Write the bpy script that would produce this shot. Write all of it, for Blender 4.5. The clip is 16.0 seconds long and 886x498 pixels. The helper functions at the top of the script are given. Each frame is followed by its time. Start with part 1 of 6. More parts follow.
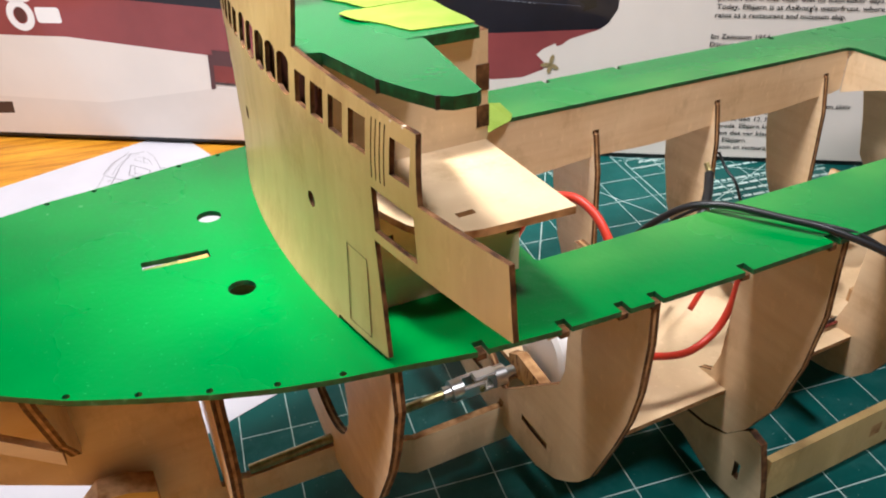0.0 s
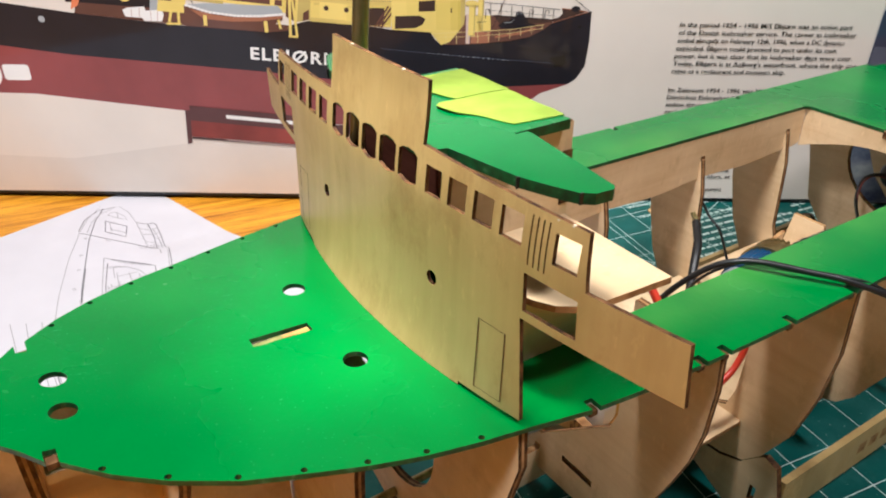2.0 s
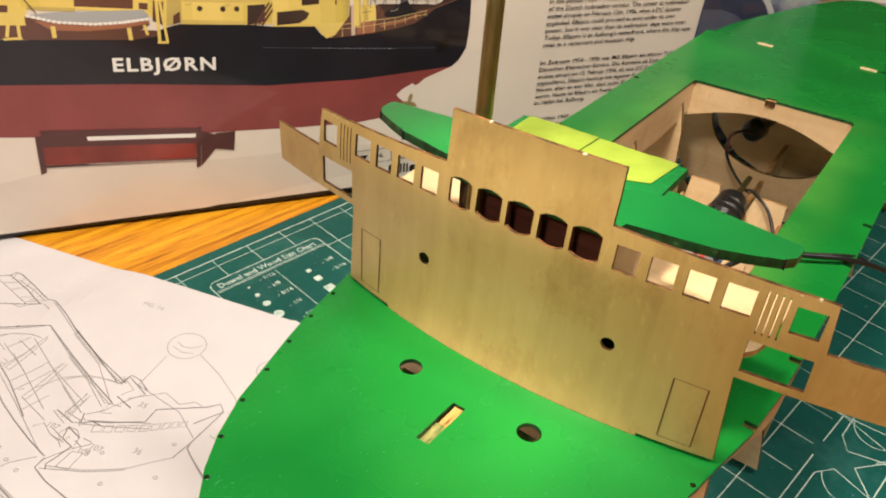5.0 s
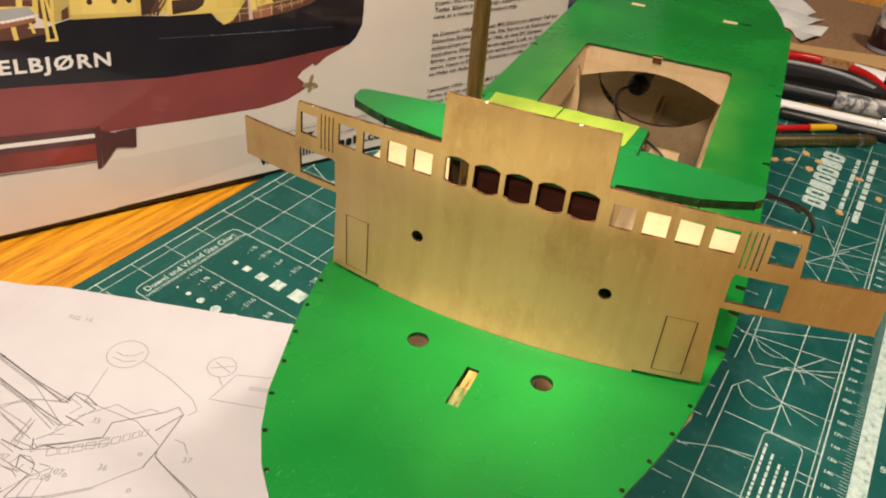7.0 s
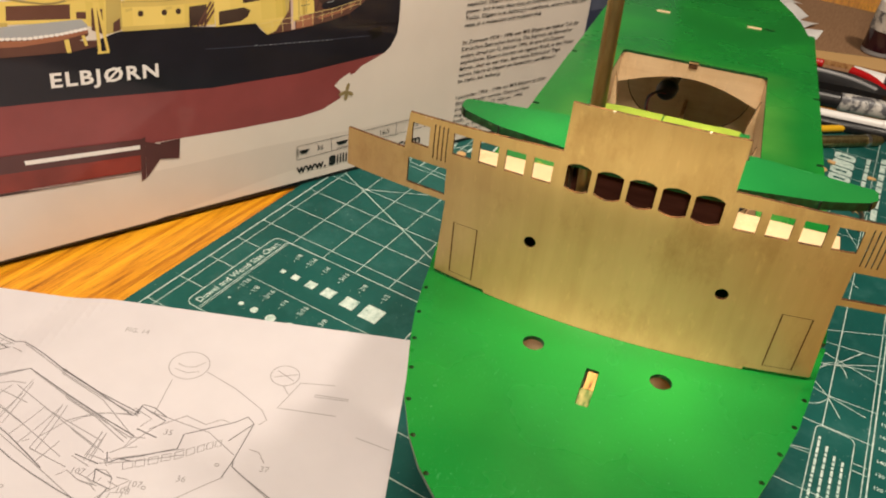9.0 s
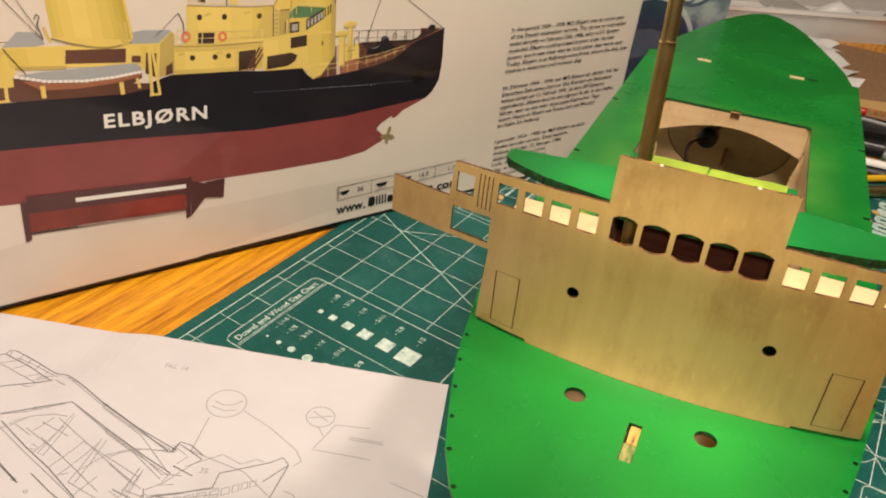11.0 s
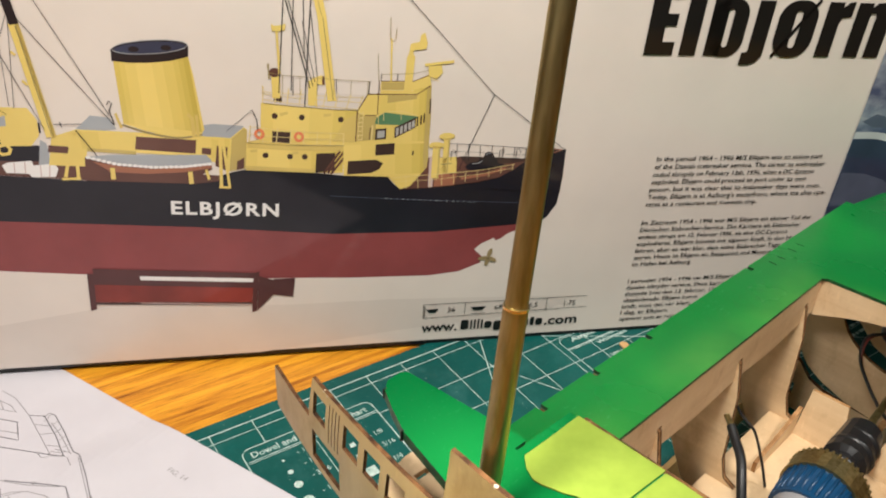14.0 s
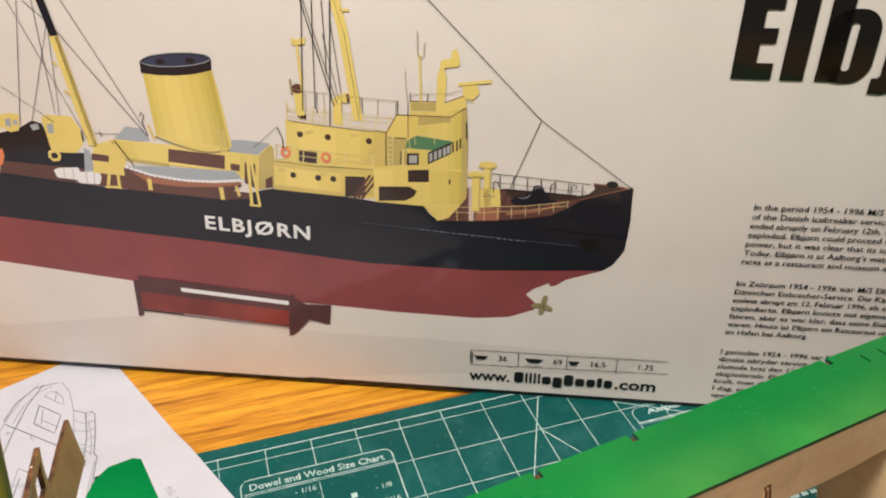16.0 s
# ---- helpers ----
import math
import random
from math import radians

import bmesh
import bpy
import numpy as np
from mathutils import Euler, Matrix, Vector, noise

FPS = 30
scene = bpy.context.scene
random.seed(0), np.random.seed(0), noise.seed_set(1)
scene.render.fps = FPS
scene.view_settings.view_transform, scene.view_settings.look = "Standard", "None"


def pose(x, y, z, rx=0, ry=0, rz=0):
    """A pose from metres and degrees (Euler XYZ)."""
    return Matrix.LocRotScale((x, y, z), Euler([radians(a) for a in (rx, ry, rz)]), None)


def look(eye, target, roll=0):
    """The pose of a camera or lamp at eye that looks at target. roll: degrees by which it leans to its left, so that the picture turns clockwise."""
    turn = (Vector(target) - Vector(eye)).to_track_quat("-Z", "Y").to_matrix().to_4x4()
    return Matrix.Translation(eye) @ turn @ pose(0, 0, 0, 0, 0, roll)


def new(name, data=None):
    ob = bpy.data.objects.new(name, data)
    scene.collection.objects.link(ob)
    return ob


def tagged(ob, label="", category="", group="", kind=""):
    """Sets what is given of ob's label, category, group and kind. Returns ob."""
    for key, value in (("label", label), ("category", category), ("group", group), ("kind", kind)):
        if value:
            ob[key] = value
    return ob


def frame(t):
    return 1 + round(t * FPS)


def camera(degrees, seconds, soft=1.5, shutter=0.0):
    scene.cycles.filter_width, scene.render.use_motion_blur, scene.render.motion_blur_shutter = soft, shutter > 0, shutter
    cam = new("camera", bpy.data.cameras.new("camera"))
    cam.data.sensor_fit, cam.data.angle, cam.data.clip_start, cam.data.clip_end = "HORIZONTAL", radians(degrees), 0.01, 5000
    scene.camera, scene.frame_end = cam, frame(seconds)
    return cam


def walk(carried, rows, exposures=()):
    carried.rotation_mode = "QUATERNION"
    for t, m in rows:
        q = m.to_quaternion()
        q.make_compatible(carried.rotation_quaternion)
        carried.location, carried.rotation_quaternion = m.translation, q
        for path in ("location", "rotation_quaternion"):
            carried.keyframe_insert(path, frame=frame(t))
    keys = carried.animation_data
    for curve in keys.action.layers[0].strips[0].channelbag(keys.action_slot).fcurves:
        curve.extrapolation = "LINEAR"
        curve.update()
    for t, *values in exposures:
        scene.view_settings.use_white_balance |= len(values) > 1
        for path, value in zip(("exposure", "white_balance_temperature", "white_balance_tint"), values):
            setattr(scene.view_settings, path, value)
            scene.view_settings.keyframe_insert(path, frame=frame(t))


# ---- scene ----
cam = camera(60.45, 16.0, soft=2.0)
ROWS = [
    (0.0, -0.1300, -0.4212, 0.2516, 55.90, 0.85, -17.55),
    (0.5, -0.1377, -0.4225, 0.2573, 56.92, 0.4, -18.62),
    (1.0, -0.1489, -0.4208, 0.2603, 57.76, 0.13, -20.10),
    (1.5, -0.1677, -0.4176, 0.2669, 58.09, -0.47, -22.0),
    (2.0, -0.1824, -0.4124, 0.2723, 58.08, -1.2, -24.51),
    (2.5, -0.2005, -0.4047, 0.2761, 57.88, -2.01, -27.56),
    (3.0, -0.2168, -0.3912, 0.278, 57.44, -2.76, -30.84),
    (3.5, -0.2287, -0.3745, 0.2825, 56.6, -3.26, -34.39),
    (4.0, -0.239, -0.3557, 0.2891, 55.63, -3.62, -37.9),
    (6.5, -0.2912, -0.3092, 0.3046, 53.11, -5.18, -54.89),
    (7.0, -0.2972, -0.3018, 0.305, 52.94, -5.41, -57.48),
    (7.5, -0.3066, -0.289, 0.3029, 52.92, -5.66, -59.23),
    (8.0, -0.316, -0.2746, 0.3042, 52.85, -5.8, -60.09),
    (8.5, -0.3245, -0.2673, 0.3041, 53.18, -5.94, -60.1),
    (11.0, -0.327, -0.2591, 0.3072, 56.12, -5.55, -57.19),
    (11.5, -0.3148, -0.2594, 0.3079, 56.72, -5.55, -55.13),
    (12.0, -0.2922, -0.262, 0.3089, 57.38, -5.52, -52.44),
    (12.5, -0.2749, -0.269, 0.3081, 57.69, -5.75, -48.0),
    (13.0, -0.2518, -0.277, 0.3125, 57.91, -5.82, -43.67),
    (13.5, -0.2196, -0.2808, 0.3157, 58.24, -5.11, -39.46),
    (14.0, -0.1896, -0.2845, 0.3214, 58.66, -4.07, -34.91),
    (14.5, -0.1648, -0.2838, 0.3251, 59.05, -2.89, -30.29),
    (15.0, -0.133, -0.2905, 0.3269, 58.93, -1.66, -25.71),
    (15.5, -0.1049, -0.2945, 0.322, 58.99, -0.55, -21.53),
    (16.0, -0.0751, -0.2892, 0.3105, 59.35, 0.12, -17.81),
]
EXPOSURES = [(0.0, 0.32, 5450, 13), (1.5, 0.24, 5500, 12), (3.0, 0.10, 5800, 10), (4.2, 0.05, 6500, 10), (6.3, -0.05, 6850, 13), (8.5, -0.08, 7000, 13), (11.0, -0.15, 7050, 13),
             (12.5, -0.15, 6850, 13), (14.0, -0.11, 5950, 10), (15.0, -0.10, 5880, 10), (16.0, -0.08, 5820, 10)]
walk(cam, [(t, pose(x, y, z, rx, ry, rz)) for t, x, y, z, rx, ry, rz in ROWS], EXPOSURES)

# ---- light ----
world = bpy.data.worlds.new("room_air")
world.use_nodes = True
world.node_tree.nodes["Background"].inputs["Color"].default_value = (1.0, 0.9, 0.8, 1)
world.node_tree.nodes["Background"].inputs["Strength"].default_value = 0.005
scene.world = world


def lamp(name, eye, target, size, watts, colour, spread=180):
    data = bpy.data.lights.new(name, "AREA")
    data.shape, data.size, data.energy, data.color, data.spread = "DISK", size, watts, colour, radians(spread)
    ob = new(name, data)
    ob.matrix_world = look(eye, target)
    return ob


lamp("desk_lamp_bulb", (-0.150, -0.175, 0.69), (-0.02, -0.21, 0.1), 0.11, 3.9, (1.0, 0.89, 0.74))
# Added low fill light for the bridge front and ribs; its source is unseen.
lamp("front_fill_light", (-1.18, -0.46, 1.18), (-0.0, -0.1, 0.10), 0.22, 10.3, (1.0, 0.91, 0.79))
# Added fill light for the box, stern and clutter; no such lamp is known.
lamp("side_fill_light", (0.26, -0.72, 1.55), (0.20, -0.1, 0.10), 0.18, 14.2, (1.0, 0.91, 0.79))

# added spot, set at the desk lamp, imitates a glow on bridge and deck
beam = bpy.data.lights.new("bridge_glow_spot", "SPOT")
beam.energy, beam.color, beam.spot_size, beam.spot_blend, beam.shadow_soft_size = 24.0, (1.0, 0.89, 0.66), radians(14.0), 1.0, 0.018
new("bridge_glow_spot", beam).matrix_world = look((-0.150, -0.175, 0.69), (-0.113, -0.232, 0.134))


# ---- materials ----
def mat_new(name, colour, rough=0.5, metal=0.0, coat=0.0, spec=0.5):
    m = bpy.data.materials.new(name)
    m.use_nodes = True
    b = m.node_tree.nodes["Principled BSDF"]
    b.inputs["Base Color"].default_value = (*colour, 1)
    b.inputs["Roughness"].default_value = rough
    b.inputs["Metallic"].default_value = metal
    b.inputs["Coat Weight"].default_value = coat
    b.inputs["Coat Roughness"].default_value = 0.12
    b.inputs["Specular IOR Level"].default_value = spec
    return m


def node(m, kind, **values):
    n = m.node_tree.nodes.new(kind)
    for key, value in values.items():
        n.inputs[key.replace("_", " ")].default_value = value
    return n


def link(m, a, b):
    m.node_tree.links.new(a, b)


def coords(m, scale=(1, 1, 1), turn=0.0, shift=(0, 0, 0)):
    tc = node(m, "ShaderNodeTexCoord")
    mp = node(m, "ShaderNodeMapping")
    mp.inputs["Scale"].default_value = scale
    mp.inputs["Rotation"].default_value = (0, 0, radians(turn))
    mp.inputs["Location"].default_value = shift
    link(m, tc.outputs["Object"], mp.inputs["Vector"])
    return mp.outputs["Vector"]


def ramp(m, fac, stops):
    r = node(m, "ShaderNodeValToRGB")
    el = r.color_ramp.elements
    while len(el) < len(stops):
        el.new(0.5)
    for e, (p, c) in zip(el, stops):
        e.position, e.color = p, (*c, 1)
    link(m, fac, r.inputs["Fac"])
    return r.outputs["Color"]


def mixed(m, fac, a, b, blend="MIX"):
    x = m.node_tree.nodes.new("ShaderNodeMix")
    x.data_type, x.blend_type = "RGBA", blend
    for sock, value in ((x.inputs[0], fac), (x.inputs[6], a), (x.inputs[7], b)):
        if isinstance(value, (int, float)):
            sock.default_value = value
        elif isinstance(value, tuple):
            sock.default_value = (*value, 1)
        else:
            link(m, value, sock)
    return x.outputs[2]


def bump(m, height, strength, distance):
    b = node(m, "ShaderNodeBump", Strength=strength, Distance=distance)
    link(m, height, b.inputs["Height"])
    link(m, b.outputs["Normal"], m.node_tree.nodes["Principled BSDF"].inputs["Normal"])


def base(m, colour):
    link(m, colour, m.node_tree.nodes["Principled BSDF"].inputs["Base Color"])


def noise_tex(m, vector, scale, detail=4.0, rough=0.55):
    n = node(m, "ShaderNodeTexNoise", Scale=scale, Detail=detail, Roughness=rough)
    link(m, vector, n.inputs["Vector"])
    return n.outputs["Fac"]


def plywood(name, pale, dark, stretch):
    m = mat_new(name, pale, 0.42, spec=0.5)
    fine = noise_tex(m, coords(m, stretch), 60, 6, 0.6)
    broad = noise_tex(m, coords(m, (1, 1, 1)), 22, 4, 0.6)
    stain = noise_tex(m, coords(m, (1.0, 1.0, 0.6), shift=(0.3, 0.1, 0.2)), 55, 6, 0.7)
    mid = tuple((p + d) / 2 for p, d in zip(pale, dark))
    col = ramp(m, fine, [(0.28, dark), (0.45, mid), (0.66, pale)])
    col = mixed(m, 0.65, col, ramp(m, broad, [(0.32, (0.78, 0.71, 0.62)), (0.62, (1, 1, 1))]), "MULTIPLY")
    col = mixed(m, 0.55, col, ramp(m, stain, [(0.30, (0.66, 0.58, 0.46)), (0.46, (1, 1, 1))]), "MULTIPLY")
    fleck = noise_tex(m, coords(m, (1.0, 1.0, 0.35), shift=(0.1, 0.4, 0.7)), 420, 3, 0.6)
    col = mixed(m, ramp(m, fleck, [(0.60, (0, 0, 0)), (0.74, (0.30, 0.30, 0.30))]), col, tuple(min(1, c * 1.25) for c in pale))
    base(m, col)
    link(m, ramp(m, stain, [(0.3, (0.52, 0.52, 0.52)), (0.6, (0.38, 0.38, 0.38))]), m.node_tree.nodes["Principled BSDF"].inputs["Roughness"])
    bump(m, fine, 0.12, 0.0003)
    return m


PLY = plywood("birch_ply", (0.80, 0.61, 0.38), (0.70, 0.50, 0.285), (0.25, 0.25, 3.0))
# Same ply as PLY, with the wall's weaker light put into its colour.
PLYV_SHADED = plywood("birch_ply_upright_shaded", (0.60, 0.423, 0.172), (0.50, 0.338, 0.128), (2.2, 2.2, 0.2))
EDGE = mat_new("laser_burnt_edge", (0.10, 0.045, 0.018), 0.7, spec=0.2)
_s = noise_tex(EDGE, coords(EDGE, (1, 1, 1)), 260, 3)
base(EDGE, ramp(EDGE, _s, [(0.35, (0.035, 0.014, 0.006)), (0.6, (0.14, 0.062, 0.022)), (0.85, (0.30, 0.16, 0.065))]))
EDGEL = mat_new("pale_cut_edge", (0.45, 0.24, 0.09), 0.6, spec=0.2)
_s = noise_tex(EDGEL, coords(EDGEL, (1, 1, 1)), 200, 3)
base(EDGEL, ramp(EDGEL, _s, [(0.3, (0.22, 0.10, 0.035)), (0.7, (0.55, 0.32, 0.14))]))
SLOTW = mat_new("slot_wood", (0.62, 0.34, 0.12), 0.5, spec=0.3)
_s = noise_tex(SLOTW, coords(SLOTW, (0.4, 4.0, 1.0)), 160, 3)
base(SLOTW, ramp(SLOTW, _s, [(0.38, (0.10, 0.04, 0.012)), (0.48, (0.42, 0.22, 0.06)), (0.8, (0.52, 0.34, 0.13))]))
SLOTG = mat_new("paint_smeared_wood", (0.4, 0.3, 0.12), 0.5, spec=0.3)
_s = noise_tex(SLOTG, coords(SLOTG, (1.0, 3.0, 1.0)), 190, 4)
base(SLOTG, ramp(SLOTG, _s, [(0.38, (0.02, 0.09, 0.015)), (0.52, (0.16, 0.17, 0.05)), (0.75, (0.32, 0.27, 0.11))]))


def deck_paint(name, deep, mid, pale, peel=0.22):
    m = mat_new(name, (0.002, 0.24, 0.03), 0.30, spec=0.36)
    _v = coords(m)
    _b = noise_tex(m, _v, 14, 4)
    _f = noise_tex(m, _v, 900, 2)
    _sp = noise_tex(m, _v, 1300, 2)
    _w = noise_tex(m, coords(m, (1, 1, 1), shift=(0.031, 0.012, 0)), 17, 2, 0.4)
    _c = ramp(m, _b, [(0.3, deep), (0.7, mid)])
    _c = mixed(m, ramp(m, _w, [(0.50, (0, 0, 0)), (0.72, (0.8, 0.8, 0.8))]), _c, pale)
    _dust = mixed(m, 1.0, ramp(m, _sp, [(0.69, (0, 0, 0)), (0.76, (0.38, 0.38, 0.38))]), ramp(m, _b, [(0.42, (0.12, 0.12, 0.12)), (0.62, (1, 1, 1))]), "MULTIPLY")
    _c = mixed(m, _dust, _c, (0.22, 0.60, 0.34))
    _scuff = mixed(m, 1.0, ramp(m, noise_tex(m, coords(m, (1, 3.2, 1), turn=35), 260, 3, 0.7), [(0.60, (0, 0, 0)), (0.72, (0.5, 0.5, 0.5))]), ramp(m, noise_tex(m, coords(m, shift=(0.07, 0.02, 0)), 30, 2), [(0.56, (0, 0, 0)), (0.70, (0.6, 0.6, 0.6))]), "MULTIPLY")
    base(m, mixed(m, _scuff, _c, (0.10, 0.42, 0.20)))
    _peel = noise_tex(m, _v, 330, 3, 0.6)
    link(m, ramp(m, _b, [(0.3, (0.20, 0.20, 0.20)), (0.75, (0.34, 0.34, 0.34))]), m.node_tree.nodes["Principled BSDF"].inputs["Roughness"])
    bump(m, _peel, peel, 0.0004)
    return m


GREEN = deck_paint("green_deck_paint", (0.002, 0.145, 0.020), (0.003, 0.182, 0.027), (0.007, 0.235, 0.030))


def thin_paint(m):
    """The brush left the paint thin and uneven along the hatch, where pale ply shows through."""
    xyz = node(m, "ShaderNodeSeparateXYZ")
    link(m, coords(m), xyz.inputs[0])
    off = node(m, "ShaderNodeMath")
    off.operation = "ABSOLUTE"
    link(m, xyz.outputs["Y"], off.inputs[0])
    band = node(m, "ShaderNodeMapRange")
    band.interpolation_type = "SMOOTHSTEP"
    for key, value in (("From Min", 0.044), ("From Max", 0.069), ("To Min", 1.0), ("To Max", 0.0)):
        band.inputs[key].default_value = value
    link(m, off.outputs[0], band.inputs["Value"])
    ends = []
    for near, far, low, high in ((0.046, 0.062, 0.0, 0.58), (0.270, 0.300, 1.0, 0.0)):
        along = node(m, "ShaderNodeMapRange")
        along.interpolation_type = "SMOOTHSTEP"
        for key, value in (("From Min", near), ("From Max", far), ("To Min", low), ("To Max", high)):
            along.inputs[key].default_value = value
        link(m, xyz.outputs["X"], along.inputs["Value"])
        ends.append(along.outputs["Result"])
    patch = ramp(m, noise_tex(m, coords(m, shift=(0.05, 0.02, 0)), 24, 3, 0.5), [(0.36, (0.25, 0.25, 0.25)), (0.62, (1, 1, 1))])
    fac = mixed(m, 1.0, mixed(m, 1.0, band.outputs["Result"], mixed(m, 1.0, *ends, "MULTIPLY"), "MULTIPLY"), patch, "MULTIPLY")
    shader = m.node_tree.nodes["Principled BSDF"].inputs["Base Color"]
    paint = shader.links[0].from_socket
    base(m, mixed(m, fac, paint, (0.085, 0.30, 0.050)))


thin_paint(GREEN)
ROOFG = deck_paint("dark_green_roof_paint", (0.003, 0.110, 0.024), (0.005, 0.140, 0.031), (0.010, 0.175, 0.036), peel=0.06)
GREENE = mat_new("green_painted_edge", (0.004, 0.06, 0.018), 0.45)
_s = noise_tex(GREENE, coords(GREENE), 350, 3)
base(GREENE, ramp(GREENE, _s, [(0.35, (0.003, 0.035, 0.010)), (0.62, (0.006, 0.10, 0.028)), (0.86, (0.16, 0.30, 0.16))]))

MAT = mat_new("mat_vinyl", (0.012, 0.08, 0.07), 0.40, spec=0.25)
_v = coords(MAT)
_b = noise_tex(MAT, _v, 11, 6, 0.65)
_h = noise_tex(MAT, _v, 34, 5, 0.7)
_sp = noise_tex(MAT, _v, 520, 1)
_c = ramp(MAT, _b, [(0.3, (0.003, 0.062, 0.055)), (0.7, (0.007, 0.100, 0.088))])
_c = mixed(MAT, ramp(MAT, _h, [(0.50, (0, 0, 0)), (0.74, (0.38, 0.38, 0.38))]), _c, (0.055, 0.19, 0.18))
base(MAT, mixed(MAT, ramp(MAT, _sp, [(0.73, (0, 0, 0)), (0.77, (0.45, 0.45, 0.45))]), _c, (0.30, 0.42, 0.38)))
link(MAT, ramp(MAT, _h, [(0.3, (0.32, 0.32, 0.32)), (0.7, (0.52, 0.52, 0.52))]), MAT.node_tree.nodes["Principled BSDF"].inputs["Roughness"])
bump(MAT, noise_tex(MAT, _v, 1500, 2), 0.15, 0.0002)
INK = mat_new("mat_white_ink", (0.45, 0.58, 0.53), 0.6)
_f = noise_tex(INK, coords(INK), 240, 5, 0.65)
base(INK, ramp(INK, _f, [(0.30, (0.09, 0.23, 0.20)), (0.42, (0.40, 0.54, 0.49)), (0.60, (0.60, 0.71, 0.66))]))

OAK = mat_new("oak_desk", (0.50, 0.20, 0.045), 0.38, spec=0.4)
_v = coords(OAK, (2.4, 48, 2.4), turn=14)
_g = noise_tex(OAK, _v, 3.4, 9, 0.68)
_p = noise_tex(OAK, coords(OAK, (9, 210, 9), turn=14), 5, 4, 0.6)
_l = noise_tex(OAK, coords(OAK, (1.2, 9, 1.2), turn=14), 4, 3, 0.5)
_c = ramp(OAK, _g, [(0.30, (0.26, 0.075, 0.005)), (0.43, (0.60, 0.23, 0.013)), (0.55, (0.84, 0.385, 0.022)), (0.80, (0.92, 0.47, 0.036))])
_c = mixed(OAK, 0.6, _c, ramp(OAK, _p, [(0.34, (0.30, 0.22, 0.16)), (0.47, (1, 1, 1))]), "MULTIPLY")
base(OAK, mixed(OAK, 0.6, _c, ramp(OAK, _l, [(0.35, (0.66, 0.58, 0.50)), (0.6, (1, 1, 1))]), "MULTIPLY"))
bump(OAK, _p, 0.25, 0.0004)

PAPER = mat_new("plan_paper", (0.80, 0.77, 0.80), 0.75, spec=0.2)
_b = noise_tex(PAPER, coords(PAPER), 30, 4)
base(PAPER, ramp(PAPER, _b, [(0.3, (0.59, 0.565, 0.60)), (0.7, (0.625, 0.60, 0.635))]))
bump(PAPER, noise_tex(PAPER, coords(PAPER), 9, 2), 0.35, 0.002)
PENCIL = mat_new("grey_line_ink", (0.20, 0.19, 0.205), 0.7)
PALE_INK = mat_new("pale_line_ink", (0.30, 0.285, 0.30), 0.7)


def card(name, colour, var=0.08):
    m = mat_new(name, colour, 0.42, coat=0.55, spec=0.2)
    m.node_tree.nodes["Principled BSDF"].inputs["Coat Roughness"].default_value = 0.07
    b = noise_tex(m, coords(m), 16, 4)
    base(m, ramp(m, b, [(0.3, tuple(c * (1 - var) for c in colour)), (0.7, tuple(min(1, c * (1 + var)) for c in colour))]))
    bump(m, noise_tex(m, coords(m), 11, 2), 0.35, 0.0010)
    return m


CARD = card("glossy_white_card", (0.72, 0.65, 0.585), 0.04)
C_BLACK = card("print_black", (0.014, 0.013, 0.019), 0.3)
C_RED = card("print_oxide_red", (0.24, 0.055, 0.055), 0.16)
C_YELLOW = card("print_yellow", (0.74, 0.570, 0.158), 0.08)
YELLOW_TONES = [card("print_yellow_tone", (0.74 * f, 0.570 * f, 0.158 * f * f), 0.05) for f in (1.06, 1.0, 0.93, 0.86, 0.78, 0.70)]
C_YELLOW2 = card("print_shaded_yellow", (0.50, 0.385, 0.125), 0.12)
C_GREY = card("print_grey", (0.36, 0.38, 0.40), 0.1)
C_BROWN = card("print_brown", (0.115, 0.052, 0.040), 0.3)
C_WHITE = card("print_white", (0.80, 0.78, 0.76), 0.04)
C_GREEN = card("print_green", (0.10, 0.22, 0.11), 0.15)
C_ORANGE = card("print_orange", (0.72, 0.22, 0.10), 0.1)
C_OLIVE = card("print_olive", (0.30, 0.24, 0.10), 0.2)
C_MAHOG = card("print_mahogany", (0.20, 0.032, 0.024), 0.45)
C_BRONZE = card("print_bronze", (0.30, 0.23, 0.11), 0.4)
C_BLUE = card("print_dark_blue", (0.035, 0.045, 0.085), 0.3)
C_BLUE2 = card("print_pale_blue", (0.33, 0.36, 0.38), 0.2)
_s = noise_tex(C_BLUE2, coords(C_BLUE2, (1, 1, 1.6)), 26, 6, 0.6)
base(C_BLUE2, ramp(C_BLUE2, _s, [(0.36, (0.06, 0.08, 0.16)), (0.50, (0.22, 0.25, 0.32)), (0.64, (0.42, 0.45, 0.47))]))
C_CHROME = card("print_chrome_grey", (0.50, 0.52, 0.53), 0.25)
C_SHADE = card("print_backdrop_grey", (0.66, 0.59, 0.53), 0.05)
C_YELLOW3 = card("print_ochre", (0.62, 0.47, 0.14), 0.12)
C_YELLOW4 = card("print_pale_yellow", (0.74, 0.60, 0.26), 0.08)
C_DARK = card("print_dark_brown", (0.050, 0.030, 0.026), 0.3)
C_DARKRED = card("print_shaded_red", (0.085, 0.030, 0.030), 0.25)
C_TAN = card("print_tan", (0.32, 0.13, 0.075), 0.2)
C_PINK = card("print_dull_pink", (0.55, 0.42, 0.40), 0.1)
C_PANE = card("print_grey_glass", (0.42, 0.42, 0.40), 0.15)
C_BLUE3 = card("print_slate_blue", (0.085, 0.10, 0.15), 0.3)
C_INK = card("print_text_black", (0.009, 0.008, 0.008), 0.2)

